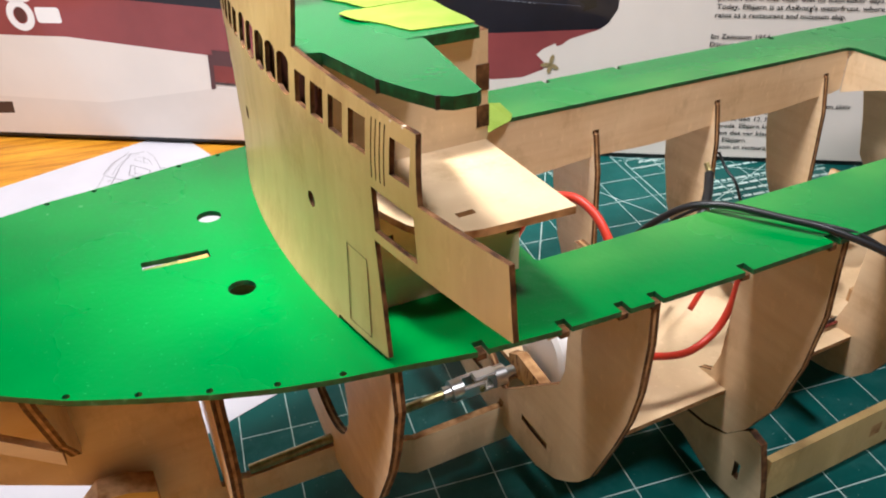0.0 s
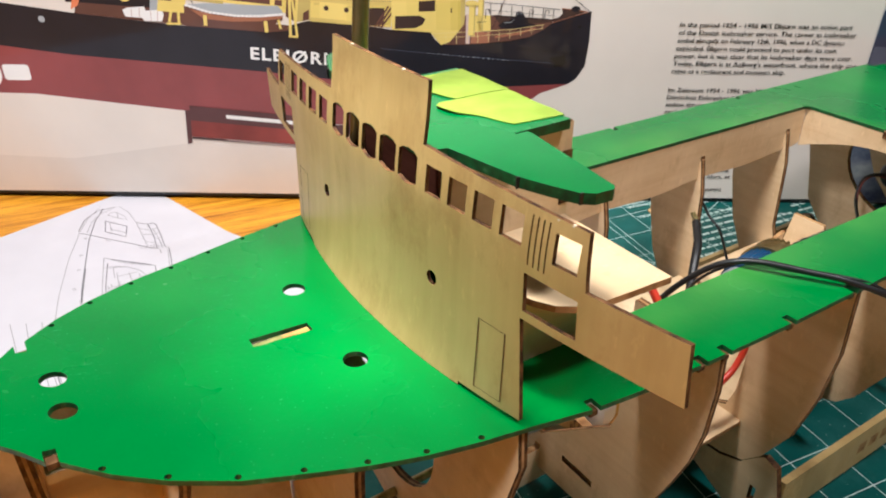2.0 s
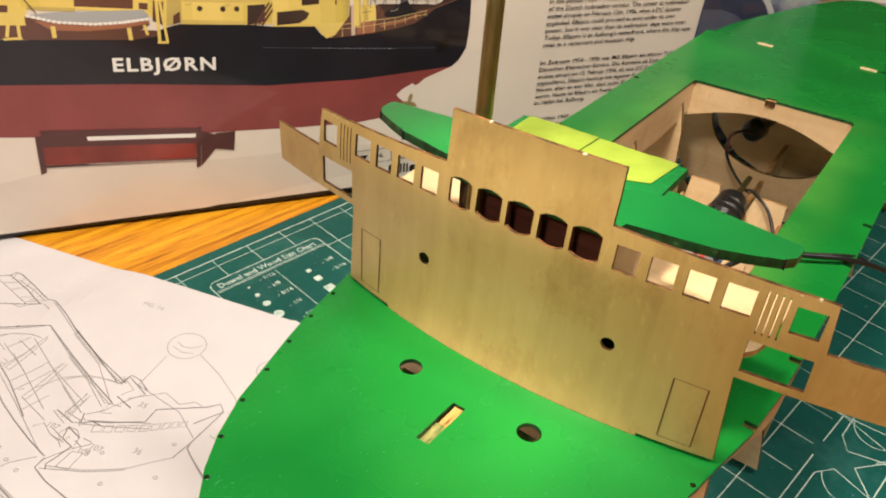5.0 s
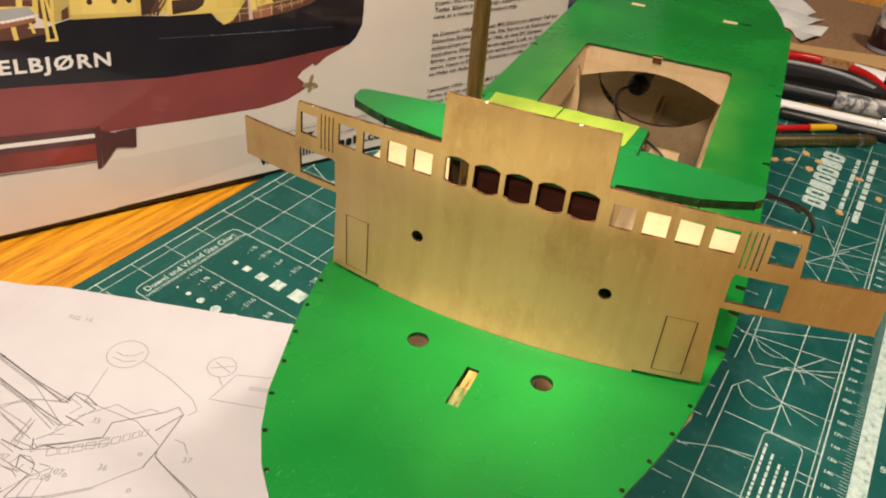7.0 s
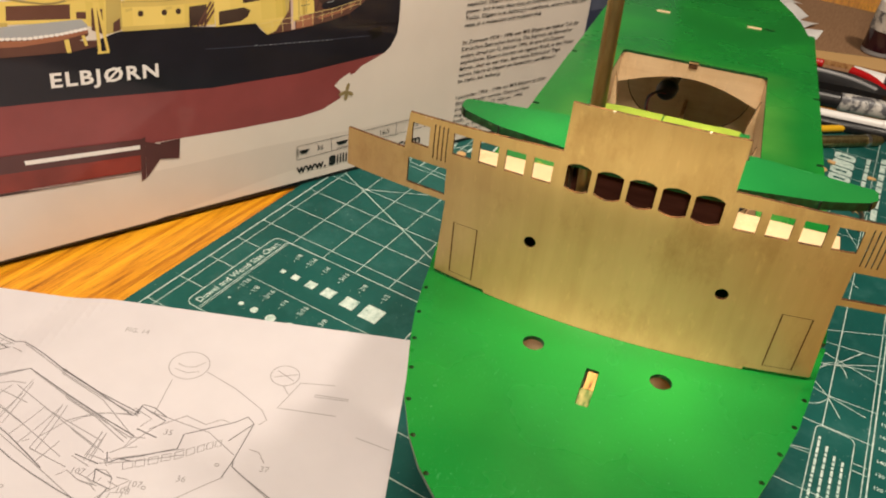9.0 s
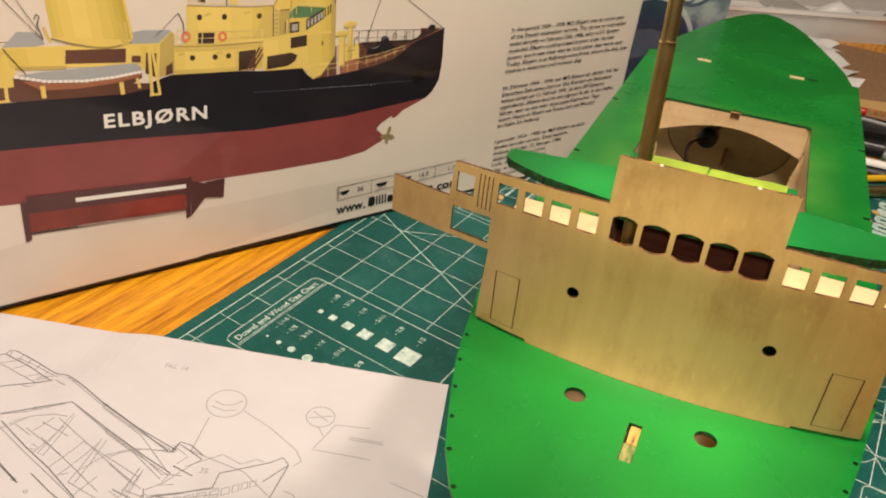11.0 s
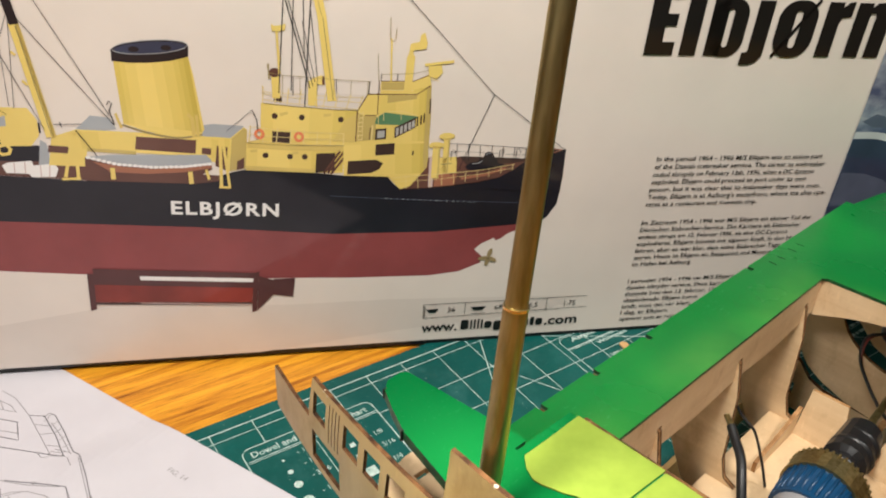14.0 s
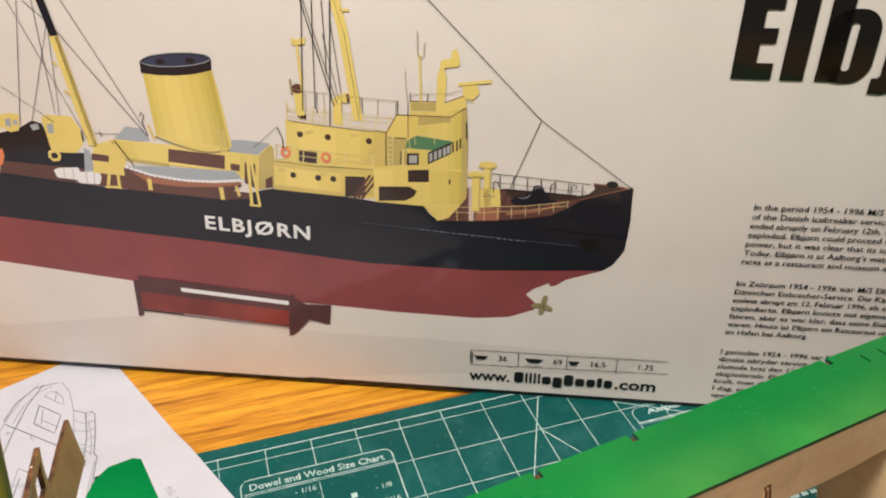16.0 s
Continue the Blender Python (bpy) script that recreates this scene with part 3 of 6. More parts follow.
# ---- plan sheet ----
def plan_sheet():
    p = thing("plan_sheet", "white folded paper plan with thin grey ship drawings", "paper", pose(-0.16916, 0.16256, 0, 0, 0, -65.06))
    L, W = 304.8, 430.0

    def lie(x, y):
        c, s = math.cos(radians(-65.06)), math.sin(radians(-65.06))
        gx, gy = -169.16 + c * x - s * y, 162.56 + s * x + c * y
        over = min(max((1.62 * INCH - gy) / 26 + 1.1, 0), 1) * min(max((gx + 166) / 30 + 1.1, 0), 1)
        z = -2.7 + 3.0 * over * over * (3 - 2 * over)
        return z

    bm = bmesh.new()
    nx, ny = 62, 70
    grid = [[bm.verts.new(Vector((L * i / nx, -W * j / ny, lie(L * i / nx, -W * j / ny))) * MM) for j in range(ny + 1)] for i in range(nx + 1)]
    for i in range(nx):
        for j in range(ny):
            bm.faces.new((grid[i][j], grid[i + 1][j], grid[i + 1][j + 1], grid[i][j + 1]))
    got = bmesh.ops.extrude_face_region(bm, geom=list(bm.faces))
    bmesh.ops.translate(bm, verts=[v for v in got["geom"] if isinstance(v, bmesh.types.BMVert)], vec=(0, 0, 0.15 * MM))
    part("sheet", bm, PAPER, p)

    def dense(points, closed=False):
        pts = list(points) + ([points[0]] if closed else [])
        out = []
        for a, b in zip(pts, pts[1:]):
            n = max(1, int(math.hypot(b[0] - a[0], b[1] - a[1]) / 5))
            out += [(a[0] + (b[0] - a[0]) * k / n, a[1] + (b[1] - a[1]) * k / n) for k in range(n)]
        return out + [pts[-1]]

    bold, fine = bmesh.new(), bmesh.new()

    def ink(bm, *pts):
        kept = [(x, -y) for x, y in dense(pts) if 1 < x < L - 1 and 1 < y < W - 1]
        if len(kept) > 1:
            strip(kept, 0.62 if bm is bold else 0.45, 0, bm)

    # ship seen from above, its bridge, hull side and details
    ink(bold, (56.8, 32.4), (57.4, 28.5), (61.5, 28.1), (76.5, 33.6), (93.3, 40.8), (98.5, 40.7), (114.3, 48.9), (129, 57.6), (152.1, 68.6), (177.7, 78.6))
    ink(bold, (80.7, 72.5), (88.2, 68.9), (95.1, 65.7), (112.1, 59.3), (138.9, 72.9), (163.8, 84.8), (180.3, 92))
    ink(bold, (83.6, 76.9), (105.4, 90.2), (121.9, 99.2), (145.6, 114.6))
    ink(bold, (176.1, 80.1), (177, 72.8), (183.1, 73.8), (191.1, 78.6))
    ink(bold, (126.8, 56.2), (143.5, 64.4), (174.5, 80.4))
    ink(bold, (175, 80.3), (176.6, 73.9), (191.5, 81))
    ink(bold, (178.1, 104.6), (187.4, 102.2), (202.9, 96.1), (203, 87.3), (225.1, 75.6))
    ink(bold, (178.1, 104.6), (183.7, 105.1))
    ink(bold, (179.8, 87.7), (191, 91.5))
    ink(bold, (224.4, 76.2), (229.8, 71.4), (233.9, 75.3), (224.9, 87.6))
    ink(bold, (171.1, 101.7), (173.5, 107.2), (178.1, 104.6))
    ink(bold, (233.9, 75.3), (230.6, 98.5), (231.3, 101.9), (236.5, 105.7), (258.4, 119.3))
    ink(bold, (230.6, 98.5), (228.2, 108.4))
    ink(bold, (156.9, 104.7), (169.8, 108.4))
    ink(bold, (169.7, 111.2), (178.9, 114.5), (180.5, 120.6), (172, 117.9), (169.7, 111.2))
    ink(bold, (179.3, 120.1), (177.6, 127.1), (175.8, 132.8), (177.7, 135.4))
    ink(bold, (116.2, 104), (130.1, 111.9), (143, 118.1), (158.8, 124.8), (171.9, 129.5))
    ink(bold, (172.8, 130.3), (172.6, 136.3), (182.3, 140.4), (201.7, 145.1), (220.7, 148))
    ink(bold, (78.8, 89.4), (112.3, 109.7))
    ink(bold, (152.7, 146.2), (177.7, 154.3), (194.6, 158.5), (208.5, 160.8))
    ink(bold, (31.4, 69.8), (19.4, 58.9), (13.4, 46), (17.5, 33.8))
    ink(bold, (34.6, 69.7), (54.2, 61.3), (77.4, 51.5), (92.9, 45.3))
    ink(bold, (31.2, 49.6), (48.8, 43.1), (61.5, 51.2), (45.2, 57.3), (31.2, 49.6))
    ink(bold, (49.5, 36.1), (56.8, 31.7), (75.6, 38.2), (92.3, 45.9))
    ink(fine, (64.5, 32.9), (78.5, 36.8), (94, 42.7))
    ink(fine, (58.7, 28.8), (60.7, 34.5))
    ink(fine, (66.3, 30), (66.6, 35.2))
    ink(fine, (72.5, 32.2), (73, 37.5))
    ink(fine, (79.5, 35), (79.1, 39.6))
    ink(fine, (86.4, 37.8), (85.5, 41.5))
    ink(fine, (83.1, 44.5), (92.1, 42.3))
    ink(fine, (82.6, 46.9), (88.4, 44.6))
    ink(fine, (115, 61), (139.9, 74.6), (164.7, 86.6), (179.9, 93.4))
    ink(fine, (99.8, 42.4), (130, 59.5), (153, 70.4), (177.3, 80.3))
    ink(fine, (86.5, 81.3), (90.3, 75.3), (97.1, 70.7), (107.3, 68), (114.3, 68.4))
    ink(fine, (115.8, 69.4), (112.2, 92.2), (115.4, 92.9), (117.8, 67.6))
    ink(fine, (116.9, 66), (116.2, 69.3))
    ink(fine, (138.5, 78.6), (135.2, 105), (138.3, 105.6), (141, 79))
    ink(fine, (164.2, 91.3), (162.4, 107.6))
    ink(fine, (166.5, 91.9), (165.3, 108))
    ink(fine, (98.1, 78.6), (110.2, 84.3), (123.4, 90.8))
    ink(fine, (103.7, 73.5), (120.7, 79.5))
    ink(fine, (91.7, 77.5), (102.5, 82.5))
    ink(fine, (108.3, 69.8), (102, 80.1))
    ink(fine, (121.9, 99.2), (125.9, 90.3), (130.6, 80.4))
    ink(fine, (135.9, 98.3), (144.6, 87.2), (156.6, 81.5), (172.6, 79.7))
    ink(fine, (135.2, 105), (156.1, 112.3))
    ink(fine, (131.5, 81.9), (165.6, 96.1))
    ink(fine, (106.6, 87.6), (109.9, 88.5), (110.4, 90.7), (107.2, 90.1))
    ink(fine, (129.8, 101.8), (132.5, 100.2))
    ink(fine, (180, 92.1), (177.7, 98.9), (184.2, 97.5))
    ink(fine, (162.3, 103.8), (173.2, 106.3))
    ink(fine, (129, 59.8), (156.2, 73), (179, 91.8))
    ink(fine, (136.8, 72.3), (157.9, 82.4), (177.3, 93.7))
    ink(fine, (138.1, 74.5), (158, 84), (176.6, 95.7))
    ink(fine, (146.5, 88), (151.7, 84.4), (162.5, 80.6), (175.3, 80.2))
    ink(fine, (183.2, 76.8), (214.3, 84.2), (230.1, 95.3))
    ink(fine, (185.5, 87), (200.2, 76), (211.2, 79.8))
    ink(fine, (211.2, 79.8), (217.5, 75.3), (221.7, 76.3))
    ink(fine, (191.5, 81), (179.3, 97.3), (172.3, 102.1))
    ink(fine, (161.6, 105), (164.5, 91.9))
    ink(fine, (164, 106), (166.5, 92.2))
    ink(fine, (148.7, 91.4), (165, 100.4))
    ink(fine, (184.4, 53.8), (184.3, 77.8))
    ink(fine, (200.2, 45.6), (217.7, 54.1), (234.9, 65.5), (239.3, 71.8), (236.2, 75.5))
    ink(fine, (241.3, 47.5), (245.3, 53.1))
    ink(fine, (268, 42.8), (249.9, 44.3), (242.4, 63.1), (272.7, 63.3))
    ink(fine, (171.3, 105.6), (173.6, 104.4), (176.1, 107.1), (173.9, 108.8), (171.3, 105.6))
    ink(fine, (169.7, 111.2), (174.9, 111.2), (178.9, 114.5))
    ink(fine, (163.1, 114.7), (172, 117.9))
    ink(fine, (165.4, 118.3), (171.6, 120), (174.7, 122.4))
    ink(fine, (180.7, 132.2), (181.5, 122.4), (186.9, 121.3), (186.9, 131.5), (180.7, 132.2))
    ink(fine, (176.6, 133.6), (192.4, 129.5), (211.2, 120.9), (229, 108.2))
    ink(fine, (235.2, 104.9), (253.3, 117.2), (256, 119.7))
    ink(fine, (236.2, 90.8), (241.2, 91.9), (245.2, 97.6))
    ink(fine, (181, 114), (186.4, 114.6))
    ink(fine, (178.2, 116.7), (183.6, 118.6))
    ink(fine, (156.9, 149.5), (181.1, 157.1), (200, 161.1), (205.9, 162.3))
    ink(fine, (169.4, 159.1), (186.5, 163.2), (200.6, 165.3))
    ink(fine, (154.6, 147.7), (160.4, 138.5), (169, 131.2))
    ink(fine, (75.5, 75), (103, 91.2), (133.6, 108.2), (168.6, 128.8))
    ink(fine, (75.5, 75), (92.8, 68.3), (109.2, 60.9))
    ink(fine, (110.1, 92.2), (115.7, 74.2))
    ink(fine, (128, 103.5), (138.1, 80.5))
    ink(fine, (141.5, 111.4), (146.6, 98.8))
    ink(fine, (89.4, 79), (95.2, 71.6))
    ink(fine, (110.6, 69.8), (141.4, 87.1), (169.7, 102.1))
    ink(fine, (108.3, 82.5), (129.3, 94.4), (151, 107.2))
    ink(fine, (154, 117.5), (157.5, 113.9), (165, 118.2), (174.3, 119.8))
    ink(fine, (155.9, 105.8), (166.1, 110.3))
    ink(fine, (169.9, 108), (177.2, 106.7), (192.3, 103.5), (207.1, 99))
    ink(fine, (175.2, 104.9), (191.6, 100.4), (206.3, 95.7))
    ink(fine, (170.3, 110.7), (168, 116.5), (172.6, 119.4), (174.4, 115.5))
    ink(fine, (174.6, 135.9), (193.9, 129.8), (211.1, 121.8))
    ink(fine, (172.3, 132), (178.8, 122.7), (187.3, 114.9))
    ink(fine, (173, 79.6), (174.2, 75.6), (184.5, 80.8), (180.9, 86.2))
    ink(fine, (177.6, 92.8), (186, 92.4))
    ink(fine, (36.9, 66.3), (25, 56.3), (18.7, 45.5), (18.8, 37.6))
    ink(fine, (19.1, 32), (30.7, 31.6), (49.5, 36.1))
    ink(fine, (25, 44.3), (22.3, 41.1), (25.5, 37.7), (33.9, 36.8), (41.4, 38.6), (25, 44.3))
    ink(fine, (25.5, 37.7), (33.5, 41.1))
    ink(fine, (57.8, 39.1), (65.8, 35.1))
    ink(fine, (67, 42.1), (72.4, 37.2))
    ink(fine, (77.3, 45.2), (83.6, 41.8))
    ink(fine, (49.5, 36.1), (85.7, 48.9), (92.9, 45.3))
    ink(fine, (36.2, 49.1), (48.2, 54.1), (47.3, 55.9))
    ink(fine, (44.9, 53), (57.3, 48))
    ink(fine, (53.9, 61.6), (58, 62.5), (59.4, 60.9))
    ink(fine, (77.4, 51.5), (82.6, 52.3), (85.3, 50.2), (83.1, 48.3))
    ink(fine, (94.7, 45.4), (101.8, 48.7))
    ink(fine, (180.5, 106.2), (185, 104.8), (186, 108.2), (181.9, 109.7), (180.5, 106.2))
    ink(fine, (186.1, 104.6), (190, 103.1), (191.1, 106.7), (187.1, 108), (186.1, 104.6))
    ink(fine, (191.6, 102.8), (195.7, 101.1), (196.7, 104.7), (192.5, 106), (191.6, 102.8))
    ink(fine, (197.2, 100.5), (201, 99.1), (201.8, 102.6), (197.8, 103.8), (197.2, 100.5))
    ink(fine, (202.7, 98.5), (206.3, 96.5), (207.2, 100.2), (203.6, 102), (202.7, 98.5))
    ink(fine, (207.4, 95.8), (210.7, 93.8), (211.6, 97.5), (208.3, 99.5), (207.4, 95.8))
    ink(fine, (211.9, 93.3), (214.4, 91.4), (215.4, 95), (212.7, 96.8), (211.9, 93.3))
    ink(fine, (215.6, 90.9), (218, 89.1), (218.9, 92.7), (216.3, 94.3), (215.6, 90.9))
    ink(fine, (219.3, 88.8), (221.6, 87.4), (222.4, 90.8), (219.8, 92.3), (219.3, 88.8))
    for x, y, r in ((189.4, 42.5, 10.5), (240.6, 40.5, 7.6)):
        ink(fine, *ring(x, y, r, r * 0.95), (x + r, y))
    ink(fine, (183, 42), (188, 44), (193, 43), (197, 39)), ink(fine, (183, 46), (190, 48), (196, 46)), ink(fine, (235, 42.5), (247, 38.5)), ink(fine, (236, 37.5), (246, 43.5))
    ink(fine, (259, 51), (277, 51)), ink(fine, (259, 52.5), (277, 52.2)), ink(fine, (285, 75), (303, 80))
    ink(bold, (13.2, 41.4), (26.9, 55.2), (48.4, 71.1), (70.1, 84.6), (94.9, 100.1), (113.1, 110.3))
    ink(fine, (9.9, 41.9), (19.2, 56.5), (31.2, 68), (60, 91), (95, 115), (130.4, 136.2), (153.3, 146), (178.6, 153.5))
    # hull lines that go on past the bridge, with portholes between them
    for k in range(4):
        ink(fine, (120 - 6 * k, 128 + 6.5 * k), (160, 149 + 5.5 * k), (205, 163 + 4.5 * k), (250, 166 + 4 * k))
    for x, y in ((43.6, 70.8), (61.7, 83.5), (77.1, 93.2), (95.8, 105.6), (123.5, 120.6), (133.8, 126.6), (149.4, 133.7), (157.7, 137.9), (166.3, 140.8), (195, 117.7), (205.6, 132), (187.7, 119), (224, 102), (227, 120.6), (110.3, 108.8), (119.6, 114), (95, 65.7), (129.7, 57.8)):
        ink(fine, *ring(x, y, 1.0, 0.8, 8), (x + 1.0, y))
    for name, bm, mt, label in (("hull_drawing", bold, PENCIL, "dark drawn hull and deck outlines"), ("detail_drawing", fine, PALE_INK, "fine drawn deck and window lines")):
        for v in bm.verts:
            v.co.z = (lie(v.co.x / MM, v.co.y / MM) + (0.28 if bm is fine else 0.31)) * MM
        flat(name, bm, mt, p, label)
    t = bmesh.new()
    for body, x, y in (("35", 193, 87), ("36", 208, 111), ("37", 244, 100.5), ("107", 159, 113), ("107", 187, 116), ("108", 183, 120), ("FIG. 14", 146, 22)):
        merged(t, lettering(body, 4.6, x, -y - 2, 0))
    for v in t.verts:
        v.co.z = (lie(v.co.x / MM, v.co.y / MM) + 0.3) * MM
    flat("number_print", t, PALE_INK, p, "small grey printed part numbers")


plan_sheet()


# ---- printed kit box standing on its long edge ----
def kit_box():
    yaw = -23.79
    b = thing("kit_box", "large glossy white cardboard box printed with a model ship", "box", pose(0.08979, 0.02334, 0, 0, 0, yaw))
    U0, U1, H, D = -440.0, 346.0, 318.0, 105.0
    body = bmesh.new()
    box(U0, U1, 0, D, 2.6, H, body, bevel=1.2)
    part("carton", body, CARD, b)
    # black strip paints the shadow in the gap under the box
    part("foot_shadow", box(U0 + 1.5, U1 - 1.5, 1.2, D - 1.2, 0.0, 3.4), BLACKP, b, "black strip standing in for the shadow gap under the box")

    up = Matrix.Rotation(radians(90), 4, "X")
    count = [0]

    def put(name, bm, mt, label="", lift=None):
        count[0] += 1
        off = lift if lift is not None else 0.06 + 0.004 * count[0]
        for v in bm.verts:
            v.co = up @ v.co
            v.co.y -= off * MM
        bm.normal_update()
        for f in bm.faces:
            if f.normal.y > 0:
                f.normal_flip()
        me = bpy.data.meshes.new(name)
        bm.to_mesh(me)
        bm.free()
        me.materials.append(mt)
        ob = new(name, me)
        ob.parent = b
        if name.endswith("_print") or name in ("printed_rigging", "printed_text", "printed_size_table", "printed_web_line"):
            ob["kind"] = "stuff"
        if label:
            ob["label"] = label

    def graded(name, left, right, tones):
        """Printed light falling off across a face: upright bands between two edges."""
        at = lambda e, f: (e[0][0] + (e[1][0] - e[0][0]) * f, e[0][1] + (e[1][1] - e[0][1]) * f)
        n = len(tones)
        for k, tone in enumerate(tones):
            low, high = (left[0], right[0]), (left[1], right[1])
            put(name, poly([at(low, k / n), at(low, (k + 1) / n), at(high, (k + 1) / n), at(high, k / n)]), YELLOW_TONES[tone])

    put("printed_backdrop", poly([(U0 + 2, 3), (-150, 3), (-60, 14), (40, 22), (60, 34), (-70, 39), (-129, 39), (-240, 44), (-330, 30), (U0 + 2, 34)]), C_SHADE, "soft grey printed floor under the ship")
    put("printed_hull", poly([(-436, 152)] + [(-306, 134.8), (-236.4, 127.8), (-201.5, 126.8), (-179.4, 127.2), (-166.7, 128.8), (-158.3, 131.3), (-151.9, 132.6), (-117.3, 129.9), (-98, 127.5), (-73, 127.1), (-69.3, 121.6), (-64.9, 118), (-42.8, 118.8), (-19.3, 121.5), (-5.9, 124.3), (3.4, 129.7), (9.1, 134.1), (34.1, 142)] + [
        (35, 123), (34, 105), (29, 96), (24, 92), (-42, 88), (-104, 89), (-184, 97), (-315, 107), (-436, 122)]), C_BLACK, "black printed hull side")
    put("printed_underwater_hull", poly([(-436, 122), (-315, 107), (-184, 97), (-104, 89), (-42, 88), (24, 92), (5, 85), (0, 81), (-3, 80), (-4, 82), (-12, 78), (-16, 74), (-11, 69),
                                         (-11, 64), (-25, 58), (-44, 56), (-90, 57), (-128, 59), (-190, 61), (-244, 68), (-290, 73), (-345, 79), (-420, 80), (-436, 90)]), C_RED, "oxide red printed hull bottom")
    put("printed_frame", merged(strip(ring(-375, 93.5, 7.6, 8.4, 24), 5.0, 0, closed=True), poly(rrect(-384, -363.5, 103, 114, 4.5))), C_WHITE, "white printed rudder bracket")
    put("printed_bracket_block", poly(rrect(-363.5, -345.5, 88.5, 99.5, 2.2)), C_WHITE)
    put("bracket_hole_print", poly(ring(-375, 94, 4.2, 5.6, 16)), C_DARKRED)
    put("hull_light_print", poly(ring(-328.5, 130.5, 2.2, 2.2, 12)), C_GREY)
    put("corner_label_print", poly([(-432, 27.5), (-404, 28.5), (-405, 19.4), (-432, 18)]), C_DARK)
    # photographed ship: gear on the after deck
    put("bulwark_print", poly([(-303.7, 142.3), (-284.6, 141.1), (-255.9, 140.1), (-233, 140.1), (-235.1, 127.9), (-258.4, 130.2), (-306, 134.8)]), C_BROWN)
    put("winch_print", poly([(-305.1, 157.9), (-298.6, 158.2), (-292.4, 159.7), (-286.1, 161.8), (-278.6, 165.9), (-273.4, 164.2), (-272.4, 159.2), (-272.1, 148.9), (-253.8, 148.4), (-255.5, 139.4), (-272, 140), (-303.8, 142), (-310.3, 142)]), C_BLACK)
    put("post_print", poly([(-253.6, 151.6), (-250.9, 149.8), (-250.5, 143.9), (-251.7, 135.2), (-256.7, 137)]), C_GREY)
    aft = poly([(-299.4, 167.6), (-290.6, 169.5), (-285.1, 169.1), (-287.3, 159.9), (-292.7, 158.7), (-296.3, 161.5), (-302.5, 158)])
    merged(aft, poly([(-273, 168), (-268.9, 169.4), (-256.3, 168.9), (-253, 162.5), (-253.4, 153.9), (-258.3, 148.2), (-272.3, 148.3), (-272.6, 156)]))
    put("printed_winch_house", aft, C_YELLOW, "yellow printed winch house")
    spots = poly([(-271, 164), (-267.4, 164.8), (-267.9, 159.4), (-271.2, 158.9)])
    for p in ([(-293.6, 166), (-290.3, 166.7), (-291.2, 161.6), (-294.2, 162.2)], [(-280.6, 163.3), (-275.9, 164.4), (-275.5, 161.3), (-279.6, 160.2)], [(-289.4, 165.5), (-286.7, 165.9), (-287.3, 163.1), (-289.8, 163)]):
        merged(spots, poly(p))
    put("winch_window_print", spots, C_GREY)
    wheel = strip([(-273.6, 148.2), (-270.1, 149), (-268.3, 146.5), (-269.6, 144.1), (-272.9, 143.6), (-274.3, 145.5)], 1.8, 0, closed=True)
    put("wheel_print", wheel, C_YELLOW)
    put("printed_red_drum", poly([(-303.9, 149.5), (-300.2, 149), (-300.4, 144.4), (-302.9, 139.7), (-307.8, 137.4)]), C_ORANGE)
    put("raft_print", poly([(-274.3, 137.6), (-271, 139.1), (-259.8, 139.9), (-259.2, 137.2), (-248.8, 138.1), (-247.7, 134.8), (-249.7, 130.3), (-261.3, 130.4), (-262.4, 132.4), (-273.2, 133.2)]), C_WHITE)
    raft = bmesh.new()
    for a, c in (([(-268.4, 138.8), (-269, 133.1)]), ([(-263.1, 139.4), (-264, 132.7)]), ([(-256, 137.4), (-256.7, 130.6)]), ([(-251.4, 137.6), (-252.6, 130.5)])):
        strip([a, c], 0.5, 0, raft)
    put("raft_strap_print", raft, C_PINK)
    # deckhouse and funnel
    put("house_roof_print", merged(poly([(-236.1, 156.8), (-227.5, 164.7), (-218.6, 163.5), (-215.7, 157), (-223.9, 156)]), poly([(-175.2, 158.6), (-167, 159.6), (-151.9, 158.3), (-150.4, 155.9), (-158.8, 150.8), (-175.6, 152.3)])), C_GREY)
    put("printed_deckhouse", poly([(-247.9, 153.2), (-235.4, 157.2), (-205.6, 155.2), (-176.1, 152.9), (-158.8, 151.4), (-151.4, 157.7), (-149.8, 155.9), (-151.9, 133.2), (-161.4, 131.4), (-168, 137.1), (-177.4, 140.6), (-207.9, 143.5), (-231.8, 145.7), (-234, 136.1), (-251.8, 137.2)]), C_YELLOW, "yellow printed deckhouse")
    graded("deckhouse_tone_print", ((-234, 146.2), (-234.6, 156.2)), ((-160.5, 139), (-159.2, 150.8)), (2, 1, 1, 0, 0, 1, 1, 2))
    put("deckhouse_shade_print", merged(poly([(-158.2, 151.1), (-151.4, 157.1), (-149.8, 155.6), (-151.9, 133.2), (-160.7, 131.5)]), poly([(-231.6, 146.7), (-207.7, 144.5), (-208, 142.5), (-232, 144.7)])), C_YELLOW2)
    dark = poly([(-206.7, 152.9), (-176.5, 150.4), (-177.7, 142.6), (-208.1, 145.5)])
    for p in ([(-250, 148.5), (-240.8, 147.6), (-240.7, 143.7), (-251, 144.6)], [(-174.1, 146), (-169.3, 145.5), (-169.8, 141.6), (-174.6, 142.4)], [(-166.3, 147), (-160.7, 145.9), (-162.5, 132.1), (-168, 135.1)], [(-156.2, 137.6), (-152.3, 139.8), (-152.8, 133.2), (-156.9, 132.3)]):
        merged(dark, poly(p))
    put("skylight_print", dark, C_BROWN)
